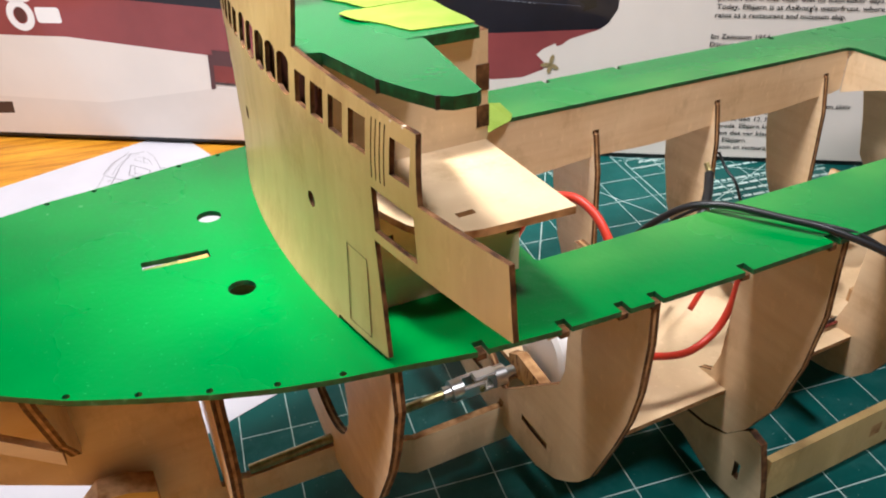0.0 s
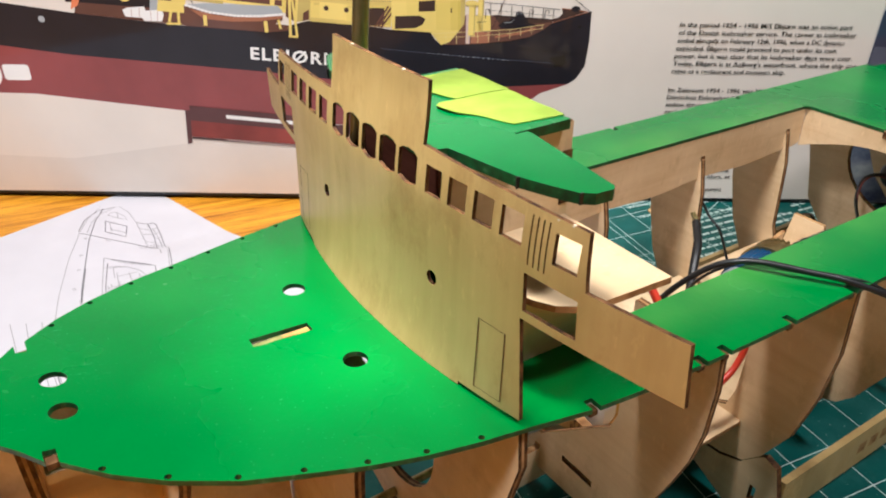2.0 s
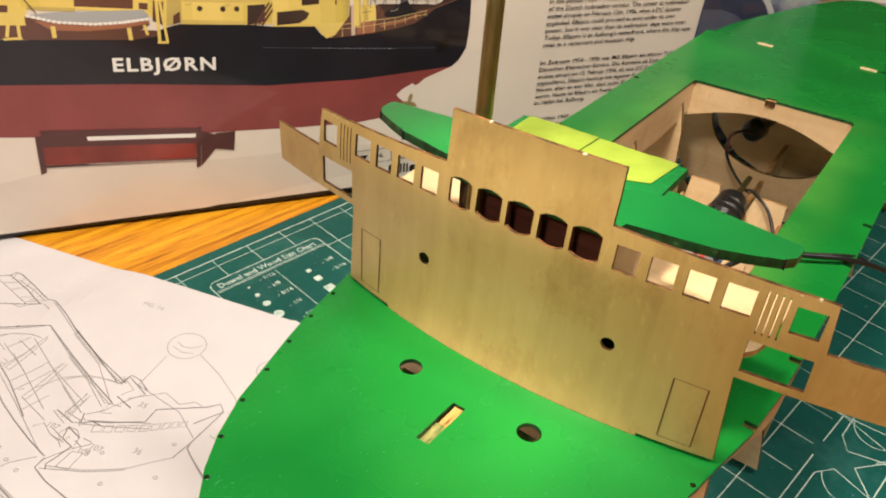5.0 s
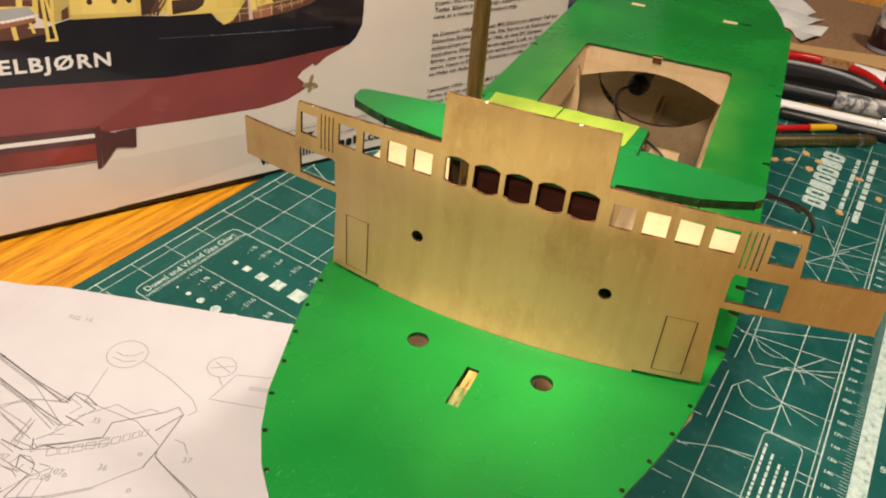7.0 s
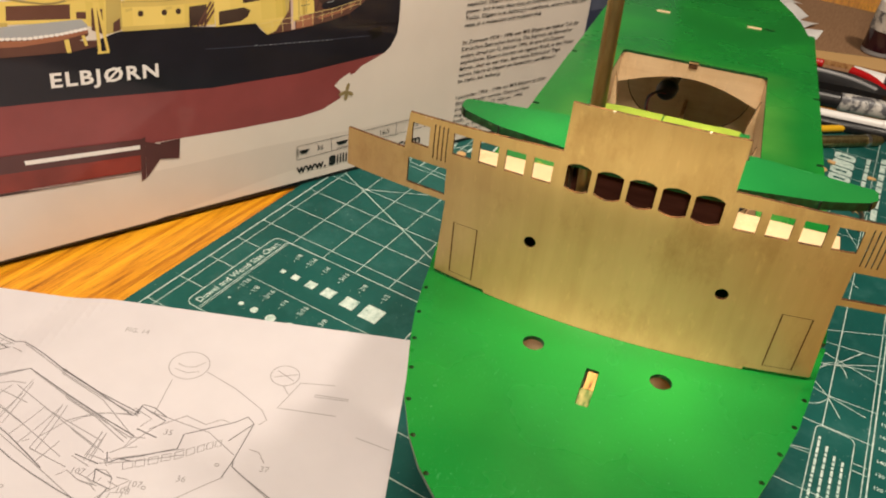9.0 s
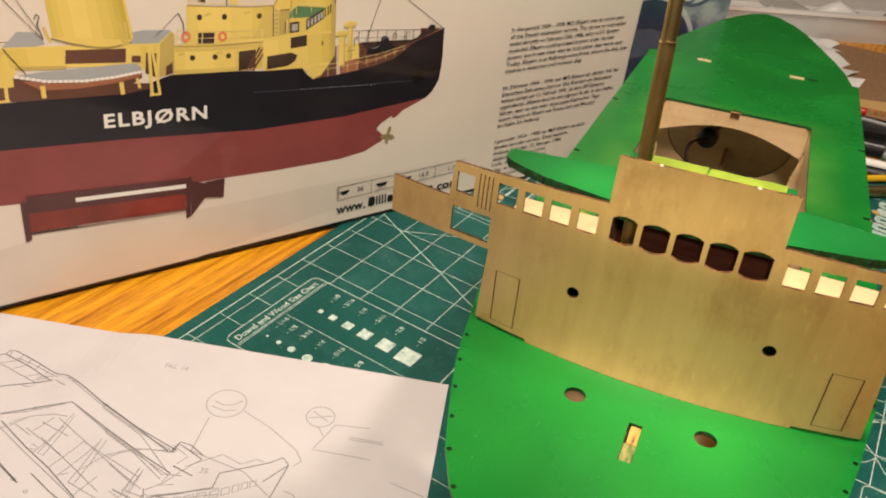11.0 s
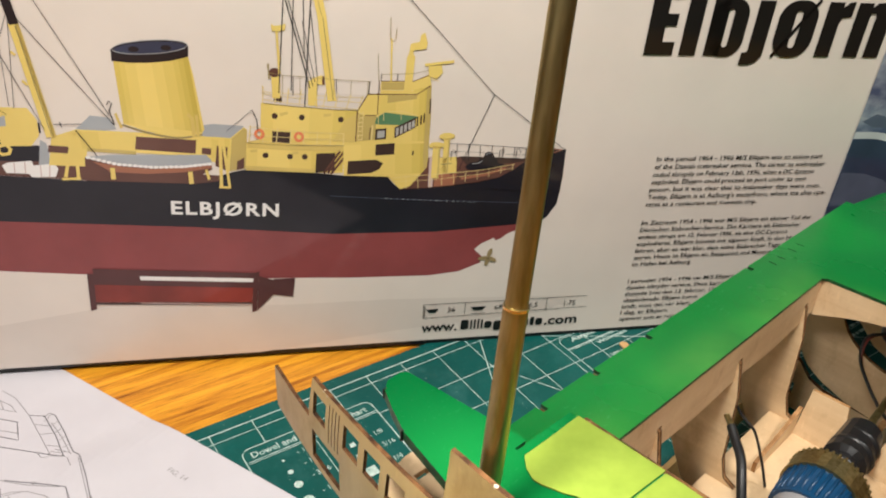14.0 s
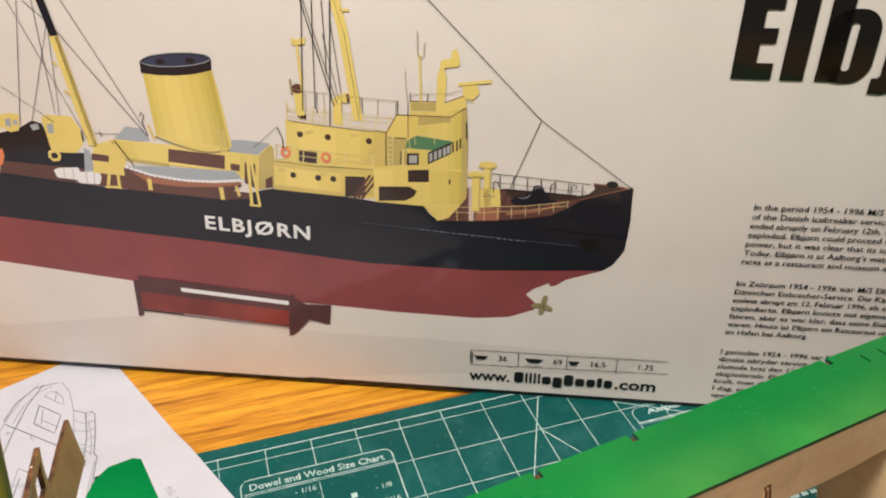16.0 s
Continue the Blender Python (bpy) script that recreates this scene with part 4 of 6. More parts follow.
    put("printed_funnel", poly([(-212.2, 193.4), (-194.7, 193.0), (-176.3, 196.0), (-174.8, 186.8), (-173.2, 169.8), (-171.9, 156.4), (-173.4, 154.1), (-179, 152.9), (-186.1, 152.5), (-194, 154), (-201.7, 156.0), (-211.9, 160.1), (-211.8, 175.6)]), C_YELLOW, "yellow printed funnel")
    graded("funnel_tone_print", ((-211.9, 160.3), (-212.2, 193.2)), ((-173.2, 155.0), (-176.4, 195.6)), (3, 2, 1, 1, 0, 0, 0, 1, 1, 2, 2, 3, 4, 5))
    put("funnel_foot_print", strip(smoothed_flat([(-212.5, 159.6), (-201.7, 155.2), (-186.1, 151.8), (-173.2, 153.6)]), 1.0), C_OLIVE)
    put("printed_funnel_top", poly([(-212.6, 199.4), (-212.9, 193.4), (-204.6, 192.5), (-194.8, 192.6), (-184.8, 193.7), (-176.3, 195.9), (-175.7, 201.4), (-178, 203.6), (-186, 204.5), (-197, 204), (-207, 202.4)]), C_BLACK)
    put("funnel_mouth_print", poly(ring(-194, 200.3, 17.0, 2.9, 28, turn=4.2)), C_BLUE)
    put("funnel_pipe_print", merged(poly(ring(-201.9, 199.4, 2.6, 1.5, 12)), poly(ring(-186.5, 200.3, 2.6, 1.5, 12))), C_BLACK)
    put("funnel_rim_print", strip(ring(-194, 200.6, 18.0, 3.4, 28, turn=4.2), 0.35, 0, closed=True), C_GREY)
    pipe = bmesh.new()
    for line, w in (([(-179.6, 165.3), (-177.6, 162.9), (-177.4, 152.2)], 2.0), ([(-175.2, 164.8), (-175.3, 152.3)], 1.6), ([(-215.1, 165.8), (-214.1, 161.5), (-213.1, 157.7)], 1.4)):
        strip(line, w, 0, pipe)
    put("pipe_print", pipe, C_YELLOW3)
    # lifeboat
    put("printed_lifeboat", poly([(-233.7, 141.4), (-218.5, 137.1), (-200.1, 134.6), (-170.2, 137), (-169.8, 133), (-175.2, 130.1), (-166, 129.2), (-166.5, 125.8), (-179.8, 124.5), (-201.7, 125.8), (-235.1, 127.9)]), C_BROWN, "brown printed lifeboat")
    put("lifeboat_plank_print", poly([(-230.1, 138.9), (-215.7, 135.6), (-200.3, 133.9), (-170, 136), (-170, 133.7), (-185, 131.6), (-203.9, 131.1), (-222, 132.6)]), C_TAN)
    put("printed_boat_cover", poly([(-233.3, 141.7), (-219.9, 142.7), (-198.7, 142.3), (-178.7, 141.9), (-172.3, 141.8), (-169.9, 138.7), (-169.9, 136.7), (-184.4, 135.3), (-200, 135.3), (-218.5, 137.4)]), C_GREY)
    fringe = bmesh.new()
    rail = [(-233.3, 141.7), (-218.5, 137.1), (-200.1, 134.9), (-184.4, 135), (-170, 136.4)]
    for a, c in zip(rail, rail[1:]):
        n = max(2, int(math.hypot(c[0] - a[0], c[1] - a[1]) / 2.4))
        for k in range(n):
            f = (k + 0.5) / n
            merged(fringe, poly(ring(a[0] + (c[0] - a[0]) * f, a[1] + (c[1] - a[1]) * f, 1.35, 0.95, 8)))
    put("cover_fringe_print", fringe, C_WHITE)
    dav = bmesh.new()
    for line, w in (([(-244.9, 130.1), (-237, 155.5)], 1.7), ([(-238.6, 129.8), (-236.4, 155.5)], 1.7), ([(-246.8, 129), (-237.4, 129.1)], 1.5), ([(-241.7, 139.7), (-237.6, 139.6)], 0.8), ([(-164.3, 150.9), (-165.7, 122.4)], 1.8), ([(-163, 150.9), (-161.3, 122)], 1.5), ([(-167.8, 151.4), (-161.9, 150.7)], 1.4), ([(-167, 122), (-160.7, 121.7)], 1.4),
                    ([(-220.9, 135), (-221.3, 128.2)], 2.4), ([(-181.5, 131.8), (-181.4, 124.4)], 2.4), ([(-172.9, 132.9), (-171.9, 126.9)], 1.6)):
        strip(line, w, 0, dav)
    put("davit_print", dav, C_YELLOW)
    # cabins
    put("printed_cabin", poly([(-141.8, 171.3), (-126, 169.5), (-103, 167.3), (-90.4, 166.9), (-91.2, 147.7), (-97.7, 146.1), (-98.6, 129.2), (-117.3, 129.9), (-152, 132.2), (-150.6, 148.9), (-143.2, 150.5)]), C_YELLOW, "yellow printed deck cabins")
    graded("cabin_tone_print", ((-151.6, 133.6), (-150.5, 148.2)), ((-98.9, 130.5), (-98.3, 145.6)), (1, 0, 0, 0, 1, 1, 2, 2, 3))
    graded("cabin_tone_print", ((-143, 151.2), (-141.9, 170.6)), ((-91.8, 149), (-90.8, 166.2)), (1, 0, 0, 0, 1, 1, 2, 3))
    put("cabin_deck_print", poly([(-140.7, 174), (-125.3, 176.9), (-102.5, 176.6), (-85, 175.7), (-90.4, 166.9), (-103, 167.3), (-126, 169.5), (-141, 171.3)]), C_SHADE)
    put("cabin_shade_print", merged(poly([(-150.1, 148.6), (-128, 146.7), (-97.7, 146.1), (-97.9, 142.9), (-128.3, 143.8), (-150.4, 145.7)]), merged(poly([(-151.7, 134.9), (-117.1, 132.2), (-113.5, 132.4), (-113.7, 129.8), (-117.3, 129.9), (-152, 132.2)]), poly([(-104.1, 149), (-91.2, 147.7), (-90.5, 165.1), (-97, 161.8)]))), C_YELLOW3)
    dark = poly([(-136.5, 155.2), (-126.7, 154.4), (-127.3, 147.7), (-137.1, 148.6)])
    for p in ([(-113.2, 141.6), (-102.7, 141.8), (-103.3, 130.9), (-114, 129.7)], [(-135, 175.1), (-130.7, 174.7), (-131, 171.4), (-135.3, 172.1)]):
        merged(dark, poly(p))
    for x, z, r in ((-135.0, 164.0, 1.6), (-120.7, 163.0, 1.6), (-99.6, 161.7, 1.6), (-140.9, 141.0, 1.6), (-127.7, 140.0, 1.6), (-119.6, 139.7, 1.6),):
        merged(dark, poly(ring(x, z, r, r * 1.05, 12)))
    put("porthole_print", dark, C_DARK, "dark printed portholes and doorways")
    brow = bmesh.new()
    for line, w in (([(-132.3, 164.7), (-128.1, 165.7)], 1.6), ([(-109, 164.1), (-104.9, 164.5)], 1.6), ([(-126.6, 141.9), (-123, 142.4)], 1.6), ([(-148.8, 143.5), (-145.1, 144)], 1.4), ([(-98.3, 158), (-94.8, 157.6)], 1.6), ([(-151.9, 133.2), (-115.4, 130.7)], 0.6)):
        strip(line, w, 0, brow)
    put("eyebrow_print", brow, C_YELLOW3)
    stairs = bmesh.new()
    for line in ([(-109.2, 129.3), (-100, 142.8)], [(-107, 129.4), (-97.9, 142.3)], [(-105.2, 128.8), (-97.5, 139.1)]):
        strip(line, 1.3, 0, stairs)
    put("stair_print", stairs, C_BROWN)
    # bridge block
    put("printed_bridge", poly([(-90.7, 166.6), (-85.5, 176), (-78.4, 176.6), (-78, 183.6), (-60.2, 183.6), (-51.5, 187.6), (-50.3, 181.3), (-49.5, 163.7), (-49.7, 138.7), (-48.1, 127.7), (-51.3, 119.2), (-65.2, 118), (-72.2, 126.2), (-98, 127.5), (-98.2, 136.4), (-98.3, 147.1), (-91.4, 148.3)]), C_YELLOW, "yellow printed bridge")
    shade = poly([(-90.2, 165.7), (-86.5, 163.4), (-80.2, 163.7), (-80.3, 149.8), (-90.8, 148.7)])
    for p in ([(-77.7, 183), (-62.2, 182.9), (-62.2, 178.6), (-77.8, 178.6)], [(-74.2, 175.8), (-58, 175.8), (-58, 173.5), (-74.3, 171.1)], [(-52.5, 180.7), (-50.3, 181.3), (-49.5, 163.7), (-49.7, 138.7), (-48.1, 127.7), (-51, 122.9), (-52.6, 138.6)]):
        merged(shade, poly(p))
    graded("bridge_tone_print", ((-97.6, 128.2), (-97.9, 146.4)), ((-49.0, 128), (-49.8, 147)), (0, 0, 1, 1, 1, 1, 2, 2, 3, 4))
    graded("bridge_tone_print", ((-79.6, 149.5), (-79.2, 175.4)), ((-49.7, 148), (-50.2, 180.6)), (2, 2, 2, 1, 1, 1, 2, 3, 4))
    put("bridge_shade_print", shade, C_YELLOW2)
    put("printed_wing_roof", poly([(-80.9, 158.8), (-80.2, 162.5), (-75.6, 165.7), (-57.4, 163.4), (-56.8, 162.2), (-66.5, 158.1)]), C_GREEN)
    dark = poly([(-80.4, 156), (-74.3, 156.3), (-74.4, 150), (-80.6, 149.4)])
    for p in ([(-80.1, 146.6), (-69.3, 147.4), (-69.3, 140.4), (-80.2, 139.9)], [(-95.5, 136.6), (-79.7, 137.3), (-75.6, 134.9), (-77.5, 131.5), (-82.3, 129), (-95.9, 128.3)], [(-69.7, 156.8), (-58, 162.8), (-58, 156.6), (-69.8, 150.2)],
              [(-57.4, 162.8), (-56.6, 163.1), (-56.5, 157.6), (-57.4, 157)], [(-55.4, 163.5), (-54.6, 164.1), (-54.5, 158.6), (-55.4, 158)], [(-53.7, 164.7), (-52.9, 165.4), (-52.8, 159.9), (-53.7, 159.3)], [(-50.7, 173.2), (-49.9, 173.8), (-49.8, 164.9), (-50.6, 164.9)], [(-59.1, 142.2), (-58.2, 142.5), (-58.2, 139.6), (-59.1, 139.6)]):
        merged(dark, poly(p))
    put("window_print", dark, C_DARK, "dark printed bridge windows")
    panes = poly([(-79.3, 154.8), (-75.2, 155), (-75.3, 150.9), (-79.4, 150.4)])
    for p in ([(-68.9, 156.2), (-67.4, 156.9), (-67.5, 152.5), (-68.9, 151.5)], [(-66.6, 157.2), (-65.1, 157.9), (-65.1, 153.6), (-66.6, 152.6)], [(-64.3, 158.2), (-62.8, 159.2), (-62.8, 154.9), (-64.3, 153.9)], [(-62, 159.5), (-60.5, 160.2), (-60.5, 155.9), (-62, 154.9)], [(-60, 160.5), (-58.5, 161.2), (-58.5, 157.2), (-60, 156.3)]):
        merged(panes, poly(p))
    put("pane_print", panes, C_PANE)
    edge = bmesh.new()
    for line, w in (([(-85.5, 176.3), (-58, 176.1), (-50.8, 181)], 0.8), ([(-79.1, 183.8), (-79.6, 164.3)], 0.6), ([(-90.7, 166.3), (-91.4, 148.6)], 0.9), ([(-90.7, 166.3), (-85.5, 175.4)], 0.8), ([(-86.5, 164), (-80.2, 164)], 0.9), ([(-78, 183.6), (-60.2, 183.6), (-51.5, 187.3)], 0.7), ([(-98, 127.5), (-72.2, 126.2)], 0.5), ([(-83.3, 156.8), (-83.8, 149.6)], 0.9), ([(-95.5, 136.6), (-95.9, 128.3)], 0.5)):
        strip(line, w * 0.6, 0, edge)
    put("dark_edge_print", edge, C_BROWN)
    rails = bmesh.new()
    stroke(rails, 0.5, (-89.6, 166.3), (-90.2, 149))
    stroke(rails, 0.5, (-87.3, 166.4), (-87.9, 149.1))
    stroke(rails, 1.3, (-82.1, 158.1), (-82.6, 149.7))
    stroke(rails, 0.5, (-80.2, 162.8), (-75.9, 166), (-65.9, 166.4), (-57.4, 163.7))
    stroke(rails, 0.5, (-76.2, 165.7), (-76, 160.8))
    stroke(rails, 0.5, (-66.5, 166), (-66.2, 161.5))
    stroke(rails, 0.5, (-79.1, 163.7), (-78.9, 158.8))
    stroke(rails, 0.55, (-148.9, 158.1), (-136.1, 156.2), (-115.5, 154.2), (-98, 153.4))
    stroke(rails, 0.55, (-149.4, 154), (-136.5, 152.1), (-115.8, 150.4), (-98.2, 149.6))
    stroke(rails, 0.5, (-149.9, 150.2), (-116.1, 146.9), (-98.3, 146.4))
    stroke(rails, 0.6, (-140.7, 173.4), (-125.9, 171), (-102.9, 168.8), (-90.9, 167.5))
    stroke(rails, 0.55, (-140.7, 181.1), (-140.4, 176.4), (-125.6, 174.3), (-102.7, 172.4), (-88.5, 171.5))
    stroke(rails, 0.5, (-141.1, 177.6), (-125.4, 176.4), (-102.6, 174.8), (-86.7, 174.2))
    stroke(rails, 0.7, (-77.8, 178.6), (-60.2, 178.4))
    stroke(rails, 0.8, (-51.4, 185.3), (-46.5, 183.8))
    for a, c, n in (([(-148, 158.5), (-98, 153.4)], [(-149.4, 149), (-98.3, 146.1)], 8), ([(-140.2, 180.5), (-87.8, 175.3)], [(-140.9, 171.6), (-90.4, 167.2)], 9), ([(-89.6, 165.1), (-90.2, 149.6)], [(-87.3, 165.2), (-87.9, 149.8)], 7)):
        for k in range(n):
            f = k / (n - 1)
            strip([(a[0][0] + (a[1][0] - a[0][0]) * f, a[0][1] + (a[1][1] - a[0][1]) * f), (c[0][0] + (c[1][0] - c[0][0]) * f, c[0][1] + (c[1][1] - c[0][1]) * f)], 0.5, 0, rails)
    put("rail_print", rails, C_YELLOW4)
    buoy = bmesh.new()
    for x, z, r in ((-143.5, 153.7, 1.6), (-122.5, 151.7, 1.6),):
        strip(ring(x, z, 2.0, 2.3, n=18), 1.5, 0, buoy, closed=True)
    put("lifebuoy_print", buoy, C_ORANGE)
    # bow deck and bulwarks
    put("bow_deck_print", poly([(-64.9, 118), (-59.2, 120), (-49.9, 132), (-49.5, 138), (-31, 138.2), (-6.8, 136.7), (6.5, 136), (9.1, 134.1), (3.4, 129.7), (-5.9, 124.3), (-19.3, 121.5), (-42.8, 118.8)]), C_BROWN)
    put("bow_plank_print", merged(poly([(-45.2, 119.4), (-32.9, 119.8), (-31.6, 128.4), (-44.4, 127.4)]), strip([(-29, 124), (-14, 126.4), (-2, 130.4)], 1.6)), C_TAN)
    put("far_bulwark_print", poly([(-31.1, 138.6), (-6.8, 137.4), (6.5, 136.6), (9.1, 134.6), (-4, 133.2), (-26, 132.4)]), C_DARK)
    put("bow_bulwark_print", poly([(3.4, 129.7), (9.1, 134.1), (20.7, 138), (31.5, 141.2), (34.1, 142), (34.5, 112.9), (-14, 117), (-5.9, 124.3)]), C_BLACK)
    put("bulwark_inside_print", poly([(6.5, 136), (12.4, 137.6), (15.1, 140.4), (14.2, 143.7), (24, 143.2), (31.5, 141.9), (20.7, 138.2), (9.1, 134.3)]), C_DARK)
    put("bulwark_rim_print", merged(strip([(14.2, 143.6), (24, 142.6), (31.5, 141.6)], 0.6), strip([(9.1, 134.2), (20.7, 138.1), (31.5, 141.3)], 0.4)), C_TAN)
    put("bow_ladder_print", poly([(-48.8, 138.6), (-46.2, 138.8), (-45.8, 119.1), (-48.5, 118.9)]), C_PINK)
    put("anchor_print", merged(poly([(8.8, 110.2), (19.6, 112.4), (20.6, 106.2), (11.9, 103.4), (13, 107)]), poly(ring(27.3, 131.6, 1.2, 1.0, 10))), C_INK)
    # vents, posts and masts
    put("vent_shade_print", poly([(-36.6, 137), (-33.5, 137.6), (-31, 128), (-36, 126.5)]), C_BROWN)
    vent = merged(poly(ring(-39.3, 151.2, 4.6, 2.1, 20)), poly(rect(-41.0, -37.3, 128, 150)))
    merged(vent, poly(ring(-45.0, 145.7, 4.4, 2.0, 20))), merged(vent, poly(rect(-47.1, -42.6, 124.7, 145)))
    merged(vent, poly([(-42.8, 137.8), (-32.5, 138.3), (-32.1, 128.2), (-42.4, 127)]))
    merged(vent, poly([(-69.2, 171.6), (-64.5, 171.2), (-61.9, 173.1), (-61.9, 168.3), (-64.5, 169.1), (-69.3, 170.1)]))
    merged(vent, poly([(-116.8, 183.1), (-114.4, 184.9), (-109.8, 186.8), (-108.2, 185.7), (-108.7, 181.3), (-112.1, 181.8), (-113.5, 169.6), (-117.2, 170.4)]))
    merged(vent, poly([(-135.9, 186.5), (-131.3, 186.1), (-131.7, 174), (-135.7, 174.2)]))
    merged(vent, poly([(-134.7, 213.2), (-133.2, 212.2), (-129.3, 212.8), (-127.6, 213.4), (-127.9, 210.2), (-130.7, 209.6), (-134.5, 209.7)]))
    merged(vent, poly([(-62.9, 204.1), (-58.1, 205.3), (-57.6, 208.8), (-55.5, 210.2), (-53.8, 204.6), (-54.3, 201.4), (-60.8, 200.6), (-61.3, 199), (-60.2, 196.8), (-61.4, 176.3), (-65.6, 176.5), (-64.6, 196.7), (-63.5, 199.5)]))
    merged(vent, poly([(-52.6, 192), (-45.3, 192.6), (-44.4, 188.4), (-47.6, 184.9), (-52, 186.4)]))
    merged(vent, poly([(-54.8, 193.4), (-38.6, 195.5), (-38.6, 193.9), (-54.5, 192)]))
    put("ventilator_print", vent, C_YELLOW)
    disc = bmesh.new()
    for x, z, r in ((-134.0, 188.0, 1.6),):
        merged(disc, poly(ring(x, z, 2.9, 2.5, 16)))
    merged(disc, poly([(-109.5, 185.9), (-108.4, 186.3), (-108.4, 181.6), (-109.6, 181.6)]))
    put("searchlight_print", disc, C_BROWN)
    put("vent_tone_print", merged(merged(poly(rect(-38.3, -37.3, 128.5, 149)), poly(rect(-43.6, -42.6, 125, 143.6))), merged(strip([(-43.8, 149.9), (-39.3, 149.2), (-34.9, 150.2)], 0.5), strip([(-49.2, 144.4), (-45, 143.8), (-40.8, 144.7)], 0.5))), C_YELLOW2)
    put("vent_slit_print", strip([(-41.6, 133.6), (-35.2, 134)], 0.6), C_OLIVE)
    mast = bmesh.new()
    for line, w in (([(-254.1, 211.3), (-247.9, 153.2)], 4.6), ([(-252.4, 211.4), (-246, 153.2)], 1.6), ([(-112.5, 245.8), (-112, 230.9), (-109.3, 217.6), (-104.4, 172.4)], 4.6), ([(-132.1, 209.5), (-131.5, 187.2)], 1.2), ([(-73.1, 206.8), (-72.7, 183.4)], 0.9), ([(-112.9, 182.6), (-112.7, 169.1)], 0.8), ([(-110.3, 226.4), (-105.5, 226.5)], 1.0), ([(-257.9, 197.7), (-256, 196)], 1.2), ([(-255.6, 183.2), (-253.5, 180.9)], 1.2)):
        strip(line, w, 0, mast)
    put("mast_print", mast, C_YELLOW, "yellow printed masts")
    dark = bmesh.new()
    for line, w in (([(-253.3, 210.2), (-247.4, 153.8)], 0.9), ([(-108.8, 217), (-103.8, 173)], 0.7), ([(-112.6, 230.9), (-109.3, 217.6)], 0.5), ([(-80.1, 198.4), (-79.4, 183.8)], 0.5), ([(-74, 217.9), (-73.7, 206), (-72.3, 205.2), (-71, 206), (-70.6, 212.2)], 0.6), ([(-137.2, 192.8), (-136.9, 184.7)], 1.3)):
        strip(line, w * 0.6, 0, dark)
    put("mast_stripe_print", dark, C_OLIVE)
    put("printed_mast_top", strip([(-259.2, 247.2), (-255.4, 223.2), (-253.7, 210.8)], 4.2), C_BLACK)
    put("bow_gear_print", merged(poly([(-27.3, 131.8), (-23.8, 134.5), (-20, 134.6), (-18.6, 137.2), (-16.6, 136.7), (-15.7, 140.4), (-13.8, 141.4), (-11.1, 140.3), (-9.6, 137.6), (-8.0, 136.8), (-7.1, 133.9), (-1.7, 132.4), (-13.7, 129.2), (-25.2, 129.7)]), poly(ring(23.5, 143.4, 3.0, 1.9, 14))), C_BLACK)
    put("bow_glint_print", merged(strip([(-15.2, 139), (-13.6, 140.4), (-11.6, 139.4)], 0.4), strip([(-23, 133.6), (-19, 133.8), (-17, 135.6)], 0.35)), C_GREY)
    fore = bmesh.new()
    stroke(fore, 0.55, (-71.8, 125.3), (-59.2, 126.4), (-45.5, 127.1), (-18.5, 129.2), (3.2, 132.8))
    stroke(fore, 0.4, (-69.3, 123.1), (-43, 124), (-18.3, 126.7), (2.2, 130.3))
    for k in range(10):
        f = k / 9
        stroke(fore, 0.5, (-62 + 64 * f, 126.2 + 6.2 * f * f), (-61.6 + 64 * f, 118.4 + 10.6 * f * f))
    put("fore_rail_print", fore, C_YELLOW4)
    rig = bmesh.new()
    stroke(rig, 0.5, (-274.7, 231.8), (-250.1, 156.9))
    stroke(rig, 0.5, (-266.9, 233), (-282.2, 175.7), (-287.4, 157.3))
    stroke(rig, 0.45, (-260.5, 231.6), (-264.3, 170.1))
    stroke(rig, 0.45, (-256.3, 215.9), (-279.3, 163.4))
    stroke(rig, 0.45, (-255.8, 215.7), (-262.2, 169))
    stroke(rig, 0.55, (-265.6, 227.8), (-253.5, 215.7), (-216.4, 159.5))
    stroke(rig, 0.5, (-246.3, 229.2), (-217.8, 164.4))
    stroke(rig, 0.4, (-295.2, 188.4), (-266.2, 165.7))
    stroke(rig, 0.8, (-127.5, 235.7), (-132.3, 176.7))
    stroke(rig, 0.9, (-129.3, 234.1), (-116, 179.6))
    stroke(rig, 0.6, (-128, 234.1), (-114.4, 180.8))
    stroke(rig, 0.7, (-122.8, 235.8), (-125.8, 178.1))
    stroke(rig, 0.6, (-118.3, 235.8), (-118.6, 195.6))
    stroke(rig, 0.9, (-114, 235.9), (-119, 169.4))
    stroke(rig, 0.6, (-114.9, 221.1), (-112.1, 186.1))
    stroke(rig, 0.5, (-119.2, 215.2), (-113.4, 183.2))
    stroke(rig, 0.6, (-83.1, 246.7), (-68.5, 231.8), (-13.9, 176), (33.2, 141.7))
    stroke(rig, 0.6, (-13.9, 176), (-30.8, 129.9))
    stroke(rig, 0.35, (-160.6, 155.5), (-146.7, 167.5))
    stroke(rig, 0.8, (-146.7, 167.5), (-144.4, 161.7), (-144.4, 156.1))
    stroke(rig, 0.8, (-218.6, 170.6), (-217.3, 172.8), (-216.1, 171.3), (-217.8, 167.5), (-216.3, 160.1))
    stroke(rig, 0.8, (-235.5, 156.8), (-227.5, 142.3))
    stroke(rig, 0.5, (-245.5, 160.2), (-232.2, 160.1))
    stroke(rig, 0.7, (-242.4, 161.6), (-241.9, 158.5))
    stroke(rig, 0.6, (-84.1, 183.6), (-84.7, 176.1))
    stroke(rig, 0.5, (-124.5, 186.3), (-124.9, 175.8))
